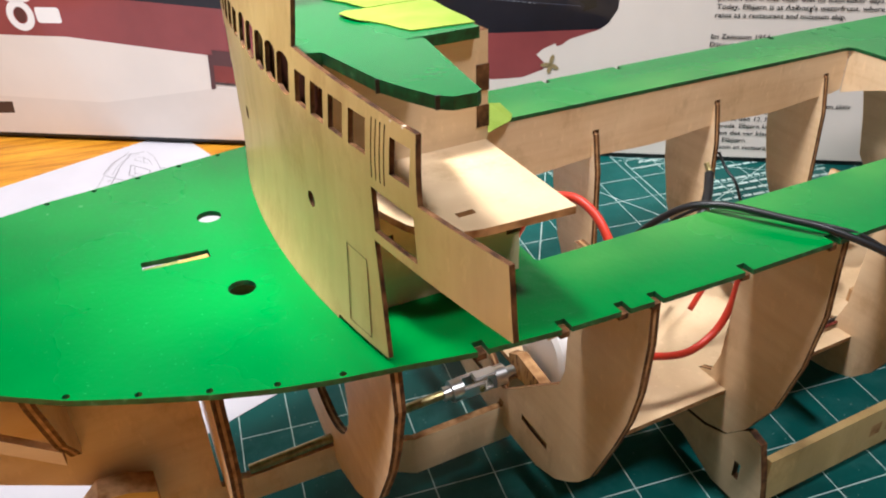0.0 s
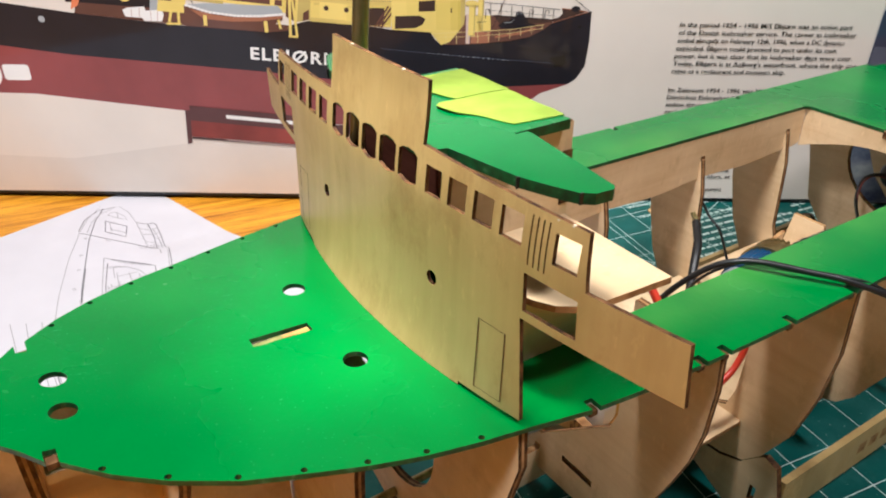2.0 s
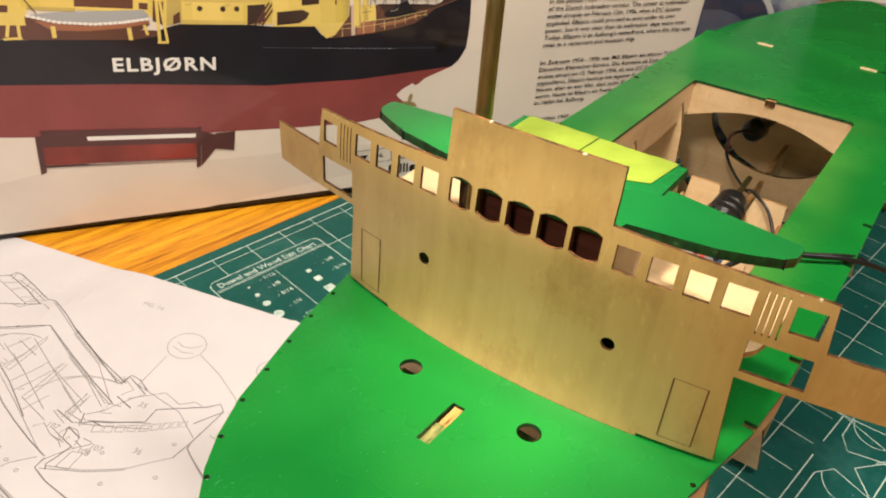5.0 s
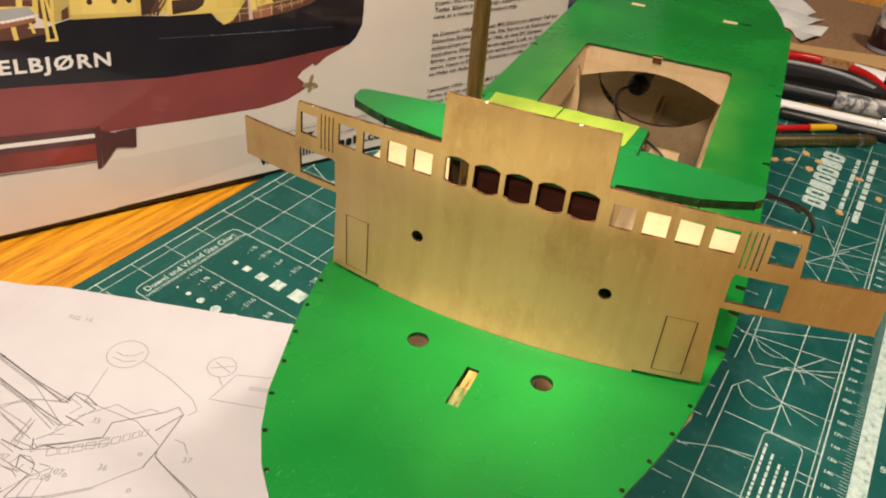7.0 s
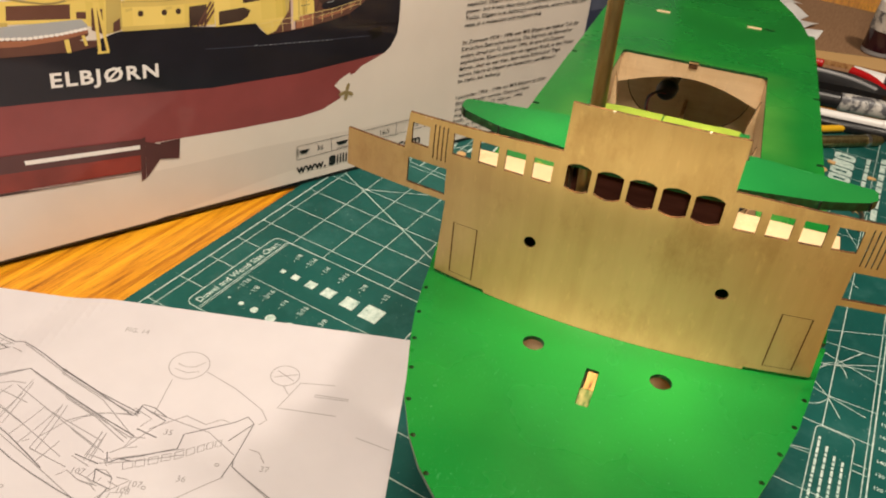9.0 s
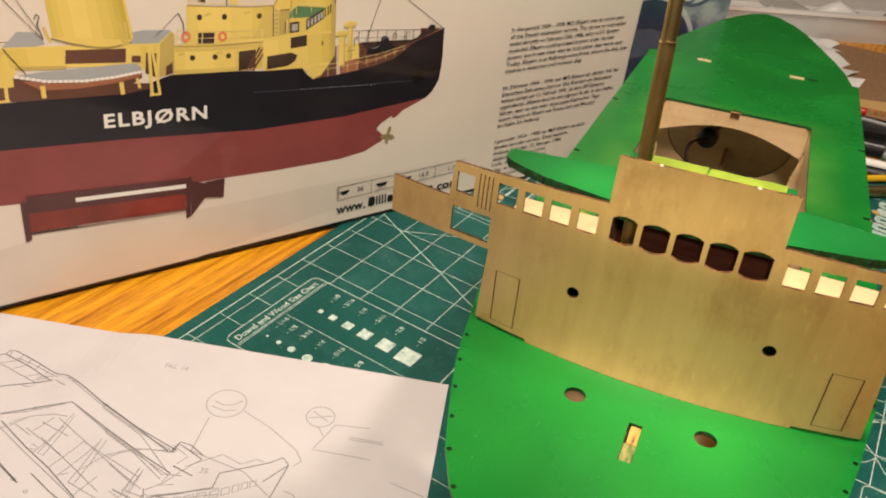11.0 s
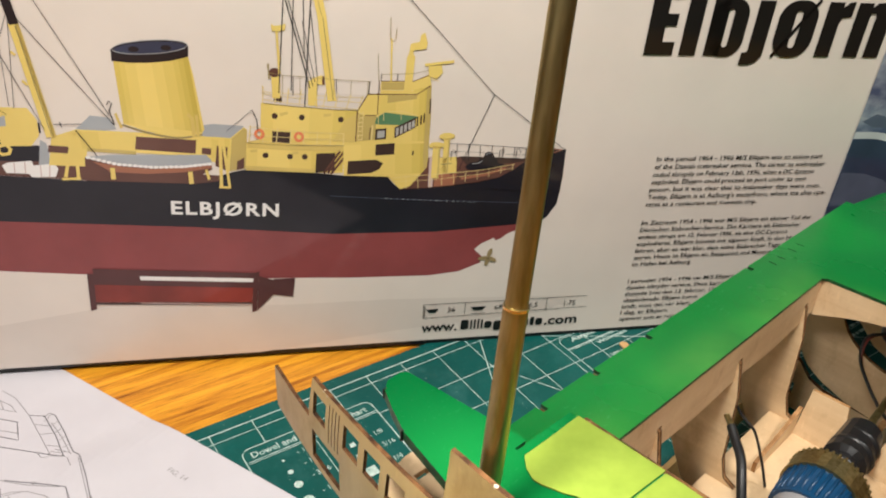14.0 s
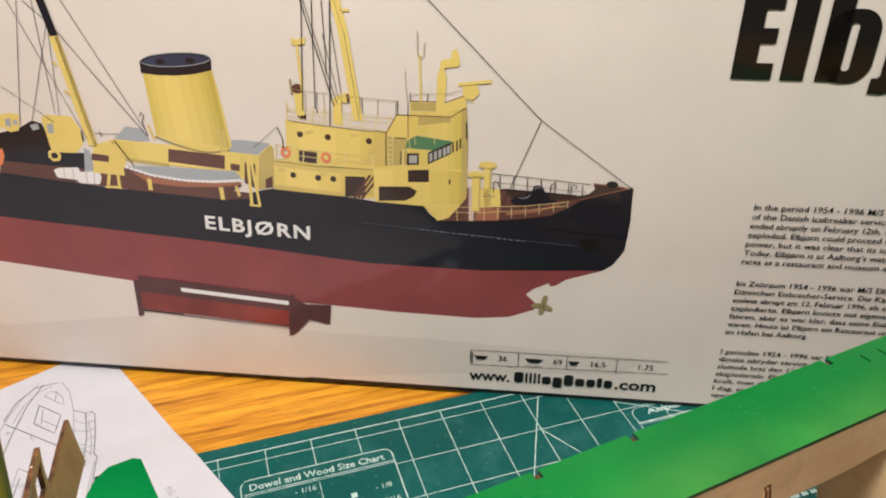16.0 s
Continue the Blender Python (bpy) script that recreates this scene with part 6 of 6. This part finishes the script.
    part("bow_motor", tube([(79, -9, 61), (80, -9, 61), (116, -9, 60)], [13, 15, 15], 26), WHITEP, hull, "white motor can", smooth="creased")
    part("bow_motor_band", tube([(86, -9, 60.9), (112, -9, 60.1)], 15.3, 26), YELW, hull, "yellow paper label round the motor", smooth="creased")
    part("coupling_hub", tube([(43, 0, 48), (46, 0, 48), (46.2, 0, 48), (51, 0, 48)], [2.6, 2.6, 4.2, 4.2], 16), STEEL, hull, "bright steel coupling hub", smooth="creased")
    part("coupling_hub", tube([(64, 0, 47.6), (69, 0, 47.4), (69.2, 0, 47.4), (79, -4, 52)], [4.2, 4.2, 2.2, 2.2], 16), STEEL, hull, smooth="creased")
    for s in (1, -1):
        part("coupling_fork", box(50, 59.5, s * 3.2 - 0.9, s * 3.2 + 0.9, 45.4, 50.6, bevel=0.5), STEEL, hull)
        part("coupling_fork", box(55.5, 65, -2.4, 2.4, 47.8 + s * 3.2 - 0.9, 47.8 + s * 3.2 + 0.9, bevel=0.5), STEEL, hull)
    part("coupling_cross", tube([(57.6, -4.6, 47.9), (57.6, 4.6, 47.9)], 1.2, 10), BRASS, hull, "small brass cross pin")
    part("propeller_shaft", tube([(-30, 0, 46), (20, 0, 47.4), (44, 0, 48)], 1.7, 12), BRASS, hull, "brass propeller shaft")
    # dark block added where the hatch end notch lies unlit
    part("notch_shade_block", box(285.2, 288.0, -2.8, 2.8, sheer(287) - 4.2, sheer(287) - 0.9), EDGE, hull, "dark block standing in for the unlit hatch notch")
    part("grommet", tube([(391, 10, 80), (345, 14, 84), (344, 14, 84), (336, 15, 84.5), (333, 15, 84.5)], [4, 4, 7.5, 7.5, 5], 16), BLACKP, hull, "black round cable grommet", smooth=True)


inside()


def cable(name, label, mt, pts, r):
    c = thing(name, label, "cable")
    c.matrix_world = SHIP
    part("wire", tube(smoothed(pts), r, 8), mt, c, smooth=True)


cable("black_cable", "thin black cable lying over the deck edge", WIRE_B, [(150, 4, 60), (120, -10, 80), (101, -24, 108), (107, -37, 126.5), (114, -48, 132.6), (125, -64, 132.6), (132, -73, 131.6), (144, -84, 126), (163, -98, 113), (184, -106.5, 95), (190, -108, 88)], 1.15)
cable("black_cable", "second thin black cable beside the first", WIRE_B, [(160, 2, 60), (124, -14, 86), (110, -32, 118), (116, -47, 131.6), (127, -60, 131.0), (135, -70, 130.6), (143, -77, 128), (152, -86, 121), (166, -96, 110)], 0.6)
cable("red_cable", "loose red insulated wire arching over the hatch edge", WIRE_R, [(62, 12, 66), (70, 4, 96), (77, -6, 122), (83, -16, 128.5), (86, -26, 126), (87, -35, 117), (88, -41, 104), (92, -43, 92)], 1.5)
cable("red_cable", "red wire looping under the side deck", WIRE_R, [(132, -43, 112), (136.5, -42, 100), (138.5, -40.5, 88), (136.6, -40, 77.5), (131, -40, 70.5), (121, -40, 67), (108, -39, 69.5), (94, -34, 73), (82, -26, 70)], 1.4)
cable("red_cable", "red wire from the blue motor", WIRE_R, [(172, -8, 84), (160, -14, 92), (150, -20, 84), (140, -20, 66)], 1.1)
cable("black_cable", "black wire hanging inside the stern bulkhead", WIRE_B, [(334, 13, 84.5), (330, 20, 85), (328, 26, 80), (322, 24, 70), (308, 12, 64), (290, 0, 66), (272, -8, 75), (262, -22, 70), (246, -33, 56), (224, -36, 50), (196, -37, 49), (180, -36, 49)], 0.9)
cable("red_cable", "thin dark red wire twisted beside the black one", WIRE_D, [(333, 14.5, 83.5), (330, 21.5, 83.5), (326.5, 25, 78.5), (321, 22.5, 69), (307, 10.5, 63), (289, -1.5, 65), (272, -9.6, 74), (261, -23.6, 69), (245, -34.6, 55), (223, -37.6, 50), (195, -38.6, 49)], 0.55)
cable("black_cable", "dark sleeve of wires hanging beside the motor", WIRE_B, [(202, 40.5, 82.5), (197, 35, 80), (191, 29, 78), (184, 24, 74), (176, 18, 66), (168, 12, 55), (160, 8, 49)], 2.2)
cable("black_cable", "thin black wire draped inside the side frame", WIRE_B, [(211.5, 46, 89), (211.5, 40, 83), (212, 33, 78), (214, 27, 64), (216, 22, 48.5)], 0.7)


# ---- bridge: front wall, houses, wing deck and roof ----
bridge = thing("ship_bridge", "bare plywood ship bridge with a green roof, on the deck", "ship bridge", SHIP)


def bow_of(y, z):
    """How far aft the curved wall stands: its foot bows out more than its head."""
    foot = math.exp(-(z - 131.7) / 14)
    head = min(max((z - 178) / 34, 0), 1)
    lean = -4.5 - 4.1 * foot + 3.2 * head * head * (3 - 2 * head)
    bend = 0.00105 + 0.00085 * foot
    return lean + bend * y * y


def bridge_front():
    side = [(45.5, 131.9), (45.5, 132.9), (66.5, 132.9), (64.3, 163.1), (106.5, 162.8), (105.6, 178.2), (81.6, 178.4), (80.3, 191.8), (26, 193.7), (26, 209.6)]
    outer = [(-y, z) for y, z in reversed(side)] + side
    outer = outer[::-1]
    holes = []
    for s in (1, -1):
        add = [rect(72.2, 79.0, 181.2, 188.7), [(64.9, 165.4), (80.3, 165.3), (79.9, 175.4), (64.7, 175.7)]]
        add += [rect(y - 0.2, y + 0.2, 178.0, 190.4) for y in (65.5, 67.1, 68.7, 70.3)]
        add += [rect(a, b, 181.9, 189.4) for a, b in ((56.2, 63.2), (46.9, 53.6), (37.5, 44.3), (28.3, 34.8))]
        add += [ring(31.7, 158.3, 2.1, n=18)]
        holes += [[(s * y, z) for y, z in h] for h in add]
    for c, w in ((20, 3.9), (10.1, 4.2), (0, 4.2), (-10.1, 4.2), (-20, 4.3)):
        h = [(c - w, 182.4), (c - w * 0.5, 181.5), (c, 181.2), (c + w * 0.5, 181.5), (c + w, 182.4), (c + w, 189.7), (c + w * 0.6, 190.6), (c, 191.0), (c - w * 0.6, 190.6), (c - w, 189.7)]
        holes.append(h)
    bm = slab(outer, holes, 1.1)
    cut(bm, 0, [-100 + 5 * k for k in range(41)])
    cut(bm, 1, [134, 136.5, 139, 142, 145, 149, 153, 158, 163, 168, 173, 178, 181, 185, 189, 193.7, 198, 202, 206])
    for v in bm.verts:
        y, z, c = v.co / MM
        v.co = Vector((bow_of(y, z) + c, y, z)) * MM
    wall = part("front_wall", bm, [PLYV_SHADED, EDGE], bridge, "curved bare plywood front wall with cut windows", smooth="creased")
    for s in (1, -1):
        lines = strip([(s * 51, 134.9), (s * 51, 155.9), (s * 60.1, 155.9), (s * 60.1, 134.9)], 0.42, 0, closed=True)
        cut(lines, 0, [-60 + 3 * k for k in range(41)])
        for v in lines.verts:
            y, z, c = v.co / MM
            v.co = Vector((bow_of(y, z) - 0.08, y, z)) * MM
        part("engraved_door", lines, EDGE, wall, "thin burnt door outline")
    for y in (13.5, -14.5, 72, -72, 74, -76):
        z = 209.3 if abs(y) < 30 else 191.6
        blob = bmesh.new()
        bmesh.ops.create_icosphere(blob, subdivisions=2, radius=0.6 * MM)
        for v in blob.verts:
            v.co = Vector((bow_of(y, z) * MM + 0.0005 + v.co.x, y * MM + v.co.y * 1.2, z * MM + v.co.z * 0.8))
        part("glue_drop", blob, GLUE, wall, "white glue drop", smooth=True)


bridge_front()


def houses():
    for s in (1, -1):
        part("lower_side", slab(rect(1.5, 45.5, 131.2, 158), [rect(8, 10.5, 150, 152), rect(30, 33, 150, 152)], 1.6, lambda a, b, c: (a, s * 47 + (c if s < 0 else -c), b)), [PLY, EDGE], bridge)
        part("upper_side", slab([(3, 160), (48, 160), (48, 189.6), (4.5, 189.6), (4.5, 176), (3, 175)], [], 1.6, lambda a, b, c: (a, s * 25.6 + (c if s < 0 else -c), b)), [PLY, EDGE], bridge)
        for z0, z1, f in ((164, 170, 0), (174, 181, 0)):
            part("corner_joint", box(44.6, 48.2, s * 25.7 - 0.25, s * 25.7 + 0.25, z0, z1), EDGE, bridge)
        part("lower_joint", box(41.6, 45.7, s * 47.1 - 0.25, s * 47.1 + 0.25, 143, 153), EDGE, bridge)
    part("lower_back", slab(rect(-45.3, 45.3, 131, 158), [], 1.6, lambda a, b, c: (43.6 + c, a, b)), [PLY, EDGE], bridge)
    part("upper_back", slab(rect(-23.9, 23.9, 160, 189.6), [], 1.6, lambda a, b, c: (46.3 + c, a, b)), [PLY, EDGE], bridge)
    # dark panels added behind the windows so the inside looks unlit
    for y0, y1, x in ((-25, 15.4, 2.6), (15.4, 25, 12.0)):
        part("shade_panel", slab(rect(y0, y1, 160.4, 188.4), [], 1.0, lambda a, b, c: (x + c, a, b)), [WINDOW_SHADE, WINDOW_SHADE], bridge, "dark panel standing in for the shade behind the wheelhouse windows")
    plat = [(47.3, -68.2), (47.3, 68.2), (24, 67), (18, 65.5), (13, 62), (10, 57), (7.5, 50), (5.5, 40), (5, 20), (5, -20), (5.5, -40), (7.5, -50), (10, -57), (13, -62), (18, -65.5), (24, -67)]
    hl = [[(21.5, s * 58), (26, s * 58), (26, s * 60), (21.5, s * 60)] for s in (1, -1)]
    part("wing_deck", slab(plat, hl, 2.0, lambda a, b, c: (a, b, 158.1 + c)), [PLY, EDGEL], bridge, "pale plywood wing deck with scorched edges")
    roof = [(-1.6, 0), (-1.5, 12), (-1.2, 25.5), (4.2, 27), (6.6, 40), (8.4, 50), (11.5, 58), (14.6, 64.5), (17.5, 67), (22.5, 67.4), (24.0, 66.2), (26.3, 48), (28.6, 30.5), (28.2, 28.9), (24.5, 28.9), (24.5, 28.2), (44.2, 28.2)]
    outline = roof + [(x, -y) for x, y in reversed(roof[1:])]
    part("roof", slab(outline, [], 2.9, lambda a, b, c: (a, b, 188.7 + c)), [ROOFG, GREENE], bridge, "glossy green painted roof with swept wings")
    for s in (1, -1):
        for a, b in ((8.5, 50.5), (15.2, 65)):
            part("edge_nick", box(a - 0.7, a + 0.4, s * b - 0.22, s * b + 0.22, 188.68, 191.63), BLACKP, bridge)


houses()

cable("brass_tipped_cable", "dark sleeved cable with a brass tip", BRASS, [(203.6, 44.6, 86), (203.4, 42, 83), (202.4, 39, 80.6)], 1.5)

for edge in ([(44.6, 25.8), (45.1, 1.2), (26.4, 2.3), (24.4, 6.5), (23.4, 10.2), (22.0, 12.6), (21.2, 15.1), (20.2, 17.4), (20.0, 19.7), (21.6, 23.0), (24.0, 25.6)],
             [(44.4, 0.7), (44.6, -25.2), (28.2, -23.4), (26.4, -19.5), (25.6, -16.9), (24.6, -14.0), (22.6, -11.3), (19.6, -8.4), (18.2, -5.0), (17.6, -0.8), (20.4, 1.9), (26.4, 1.8)]):
    t = thing("masking_tape", "torn strip of lime yellow masking tape on the roof", "tape", SHIP, "tape strips on the roof")
    bm = slab(edge, [], 0.25)
    cut(bm, 0, range(20, 45, 4))
    cut(bm, 1, range(-24, 26, 4))
    for v in bm.verts:
        a, b, c = v.co / MM
        v.co = Vector((a, b, 191.68 + c + 0.22 * max(0, math.sin(b * 0.37 + a * 0.2)) + 0.5 * max(0, (25 - a) / 8) ** 2)) * MM
    part("strip", bm, [TAPE, TAPE], t, smooth="creased")
t = thing("masking_tape", "scrap of lime yellow masking tape sticking up beside the bridge", "tape", SHIP)
part("strip", slab([(81, 36), (96, 43), (99, 47), (97, 53), (92, 54), (84, 46)], [], 0.25, lambda a, b, c: (a, b, sheer(a) + 0.1 + c + max(0, b - 46) * 0.5)), [TAPE, TAPE], t)


def mast():
    m = thing("brass_mast", "upright two-piece brass tube mast behind the bridge front", "mast", SHIP)
    at = lambda z: (4.5 + (z - 206) * 0.108, 19.35 + (z - 206) * 0.039, z)
    part("lower_tube", tube([at(162), at(243)], 2.4, 24), BRASS, m, smooth="creased")
    part("upper_tube", tube([at(243), at(430)], 2.18, 24), BRASS, m, smooth="creased")
    part("collar", tube([at(242.6), at(243.2)], 2.5, 24), mat_new("polished_brass", (0.80, 0.66, 0.40), 0.25, 1.0), m, "bright cut collar ring")


mast()


# ---- stand under the hull ----
def stand():
    s = thing("ship_stand", "bare plywood display stand carrying the hull", "stand", SHIP)
    for x in (139, 345):
        top = [(66, 36), (60, 38), (57, 35.5), (50, 27.5), (40, 23.6), (14, 21.6)]
        out = [(73, -1)] + [(70, 20)] + top + [(-y, z) for y, z in reversed(top)] + [(-70, 20), (-73, 1), (-48, 1), (-30, 10), (0, 13), (30, 10), (48, -1)]
        part("end_plate", slab(out, [rect(57, 60, 12, 20), rect(-60, -57, 12, 20)], 3.0, lambda a, b, c: (x + c - 1.5, a, b - 1.5 * 0)), [PLY, EDGE], s)
    for y in (68.2, -68.2):
        part("side_rail", box(140.6, 343.4, y - 1.5, y + 1.5, 8, 29.5), [PLYV_SHADED], s)
        bm = bmesh.new()
        for k in range(5):
            strip([(196 + 9 * k, 18.5), (202 + 9 * k, 18.5)], 6, 0, bm)
        for v in bm.verts:
            v.co = Vector((v.co.x, (y - 1.56 if y < 0 else y + 1.56) * MM, v.co.y))
        flat("scorched_mark", bm, EDGEL, s, "faint scorched lettering marks")


stand()


# ---- tools and clutter beyond the ship ----
def pen(name, label, a, b, r, body, cap, split=0.7, tip=True, band=None):
    p = thing(name, label, "pen", group="pens beside the ship")
    A, B = Vector(a), Vector(b)
    at = lambda f: tuple(A.lerp(B, f))
    part("barrel", tube([at(0.03), at(0.06), at(split)], [r * 0.55, r, r], 14), body, p, smooth="creased")
    part("cap", tube([at(split), at(split + 0.005), at(0.985), at(1.0)], [r * 0.9, r * 1.12, r * 1.12, r * 0.7], 14), cap, p, smooth="creased")
    if tip:
        part("tip", tube([at(0.0), at(0.04)], [r * 0.2, r * 0.5], 10), STEEL, p)
    if band:
        part("clip", tube([tuple(Vector(at(split + 0.02)) + Vector((0, 0, r * 1.3))), tuple(Vector(at(0.95)) + Vector((0, 0, r * 1.3)))], r * 0.22, 6), band, p)


def clutter():
    pen("marker_pen", "grey felt marker with a black cap and smudged label", (478, -205, 12), (516, -380, 13), 8.2, BLACKP, LABELP, 0.44, tip=False)
    pen("ballpoint_pen", "white ballpoint pen with steel clip and black grip", (446, -205, 8), (483, -372, 9), 5.2, WHITEP, WHITEP, 0.72, band=STEEL)
    pen("ballpoint_pen", "black and white capped pen", (440, -238, 6), (470, -384, 7), 5.4, BLACKP, WHITEP, 0.74)
    pen("paint_brush", "thin red brush handle with a yellow end", (372, -216, 5), (449, -295, 5), 3.0, REDP, YELP, 0.74, tip=False)
    k = thing("brass_rod", "dull brass rod lying beside the pens", "rod")
    part("rod", tube([(346, -222, 5), (384, -261, 5), (440, -322, 5), (446, -329, 5)], [5.6, 5.6, 5.6, 4.0], 18), BRASS, k, smooth="creased")
    part("end_ring", tube([(434, -315.5, 5), (436.5, -318, 5)], 5.9, 18), STEEL, k, "bright end ring", smooth="creased")
    c = thing("hand_clamp", "black and red curved plastic clamp", "clamp")
    jaw = [(470, -150), (520, -182), (545, -215), (560, -250), (566, -285), (554, -312), (534, -328), (526, -320), (524, -290), (514, -255), (496, -222), (466, -190), (450, -170)]
    part("jaw", slab(jaw, [], 20, lambda x, y, z: (x, y, z - 0.5)), [BLACKP, BLACKP], c)
    # grey tube along the jaw draws its highlight in colour
    part("highlight_line", tube(smoothed([(500, -180, 20), (530, -215, 21), (544, -250, 21), (546, -285, 20.5), (536, -312, 19.5)]), 2.2, 8), GREYP, c, "grey ridge standing in for the highlight on the jaw", smooth=True)
    for line in ([(528, -170, 15), (556, -208, 17), (573, -233, 17.5), (579, -254, 17.5)], [(582, -283, 17), (576, -298, 17), (564, -312, 16), (538, -330, 13)]):
        part("grip", tube(smoothed(line), 4.6, 10), REDP, c, "red rubber grip", smooth=True)
    gl = thing("glue_tube", "white tube with a dark red printed end", "tube", group="tubes beside the clamp")
    part("barrel", tube([(598, -285, 9), (597, -380, 9)], 9, 16), WHITEP, gl, smooth="creased")
    part("band", tube([(597.8, -318, 9), (597.4, -345, 9)], 9.2, 16, caps=False), DARKJ, gl, "dark printed band", smooth="creased")
    cs = thing("cardboard_sheet", "plain brown cardboard sheet lying under the paint bottle", "cardboard")
    part("sheet", slab([(606, -505), (930, -470), (905, -95), (628, -118)], [], 0.6, lambda x, y, z: (x, y, z - 3)), [BOARD, BOARD], cs)
    st = thing("wood_offcut", "flat strip of pale yellow wood with a cut corner", "offcut")
    part("board", slab([(612, -130), (640, -120), (656, -222), (697, -312), (690, -322), (656, -325), (634, -229)], [], 6, lambda x, y, z: (x, y, z - 2.4)), [TAN, EDGEL], st)
    b = thing("paint_bottle", "clear bottle with dark paint and a grey cap", "bottle", pose(0.735, -0.305, -0.0024, 0, 0, 10))
    part("glass", tube([(0, 0, 44), (0, 0, 62), (0, 0, 71), (0, 0, 78)], [19.5, 19.5, 14, 11], 28), WHITEP, b, "white translucent shoulder", smooth="creased")
    part("paint", tube([(0, 0, 6), (0, 0, 44)], 19.6, 28), DARKJ, b, "dark purple paint in the bottle", smooth="creased")
    part("foot", tube([(0, 0, 0), (0, 0, 1.5), (0, 0, 6)], [17, 19.6, 19.6], 28), GREYP, b, "grey moulded foot", smooth="creased")
    part("cap", tube([(0, 0, 78), (0, 0, 92)], 13, 24), GREYP, b)
    part("label", tube([(0, 0, 30), (0, 0, 52)], 20.0, 28, caps=False), LABELP, b, "white paper label")
    f = thing("torn_paper", "crumpled white torn paper with a ragged edge", "paper scrap")
    r = random.Random(9)
    rag = [(700, -150), (714, -198), (676, -221), (700, -232), (742, -238), (748, -212), (779, -228), (788, -204), (815, -212), (828, -186), (852, -196), (869, -178), (884, -186), (900, -150), (923, -112), (900, -80), (800, -90)]
    bm = slab(rag, [], 0.6)
    cut(bm, 0, range(680, 925, 14))
    cut(bm, 1, range(-236, -80, 14))
    for v in bm.verts:
        x, y, c = v.co / MM
        v.co = Vector((x, y, c - 2.2 + 9 * abs(math.sin(x * 0.043 + 0.4) * math.cos(y * 0.052)))) * MM
    part("scrap", bm, [WHITEP, WHITEP], f)
    tr = thing("parts_tray", "clear plastic parts tray with a white rim", "tray", pose(0.985, -0.115, -0.003, 0, 0, -52))
    part("tray", slab(rrect(-230, 230, -90, 90, 12), [rrect(-226, 226, -86, 86, 9)], 36), [CLEAR, CLEAR], tr)
    part("rim", slab(rrect(-234, 234, -94, 94, 13), [rrect(-225, 225, -85, 85, 9)], 5, lambda x, y, c: (x, y, 35 + c)), [WHITEP, WHITEP], tr, "white rim")
    part("base", box(-228, 228, -88, 88, 0, 2), WHITEP, tr)
    part("divider", box(-30, -27, -86, 86, 2, 33), CLEAR, tr, "clear divider")
    for x, y, s, mt in ((-150, 20, 30, WHITEP), (-70, -30, 24, PAPER), (60, 10, 34, WHITEP), (130, -20, 22, REDP), (180, 30, 20, GREYP)):
        part("small_bag", tube([(x - s, y, 6), (x, y + 4, 16), (x + s, y - 6, 7)], [s * 0.35, s * 0.5, s * 0.3], 9), mt, tr, "crumpled small parts bag", smooth=True)
    for i, (x, y, z, w) in enumerate(((1.10, 0.10, 0.0, 120), (1.13, 0.08, 0.045, 150), (1.12, 0.06, 0.09, 130))):
        bk = thing("storage_box", "white lidded plastic storage box in a pile", "storage box", pose(x, y - 0.02, z - 0.003, 0, 0, -55 + 5 * i), "pile of storage boxes")
        part("body", box(-w, w, -60, 60, 0, 36, bevel=3), CLEAR if i == 1 else WHITEP, bk)
        part("lid", box(-w - 3, w + 3, -63, 63, 36, 43, bevel=2), WHITEP, bk)
    cab = thing("dark_cabinet", "dark low cabinet standing behind the desk clutter", "cabinet", pose(1.27, -0.30, -0.003, 0, 0, -8))
    part("body", box(0, 200, -300, 300, 0, 330, bevel=4), BLACKP, cab)
    part("door", box(-6, 0, -285, 285, 10, 315, bevel=2), BLACKP, cab)
    # shavings
    for i, (cx, cy) in enumerate(((169.5, -29.5), (351, -262), (361, -273), (383, -283), (375, -295), (367, -329), (344, -348), (299, -324), (356, -290))):
        sh = thing("wood_chip", "small pale wood chip on the cutting mat", "wood chip", pose(cx * MM, cy * MM, 0.0002, 0, 0, r.uniform(0, 180)), "wood chips on the mat")
        n = r.randint(5, 7)
        pts = [(r.uniform(3.2, 6.0) * math.cos(2 * math.pi * k / n), r.uniform(2.0, 4.0) * math.sin(2 * math.pi * k / n)) for k in range(n)]
        part("chip", slab(pts, [], 0.9), [TAN, TAN], sh)


clutter()
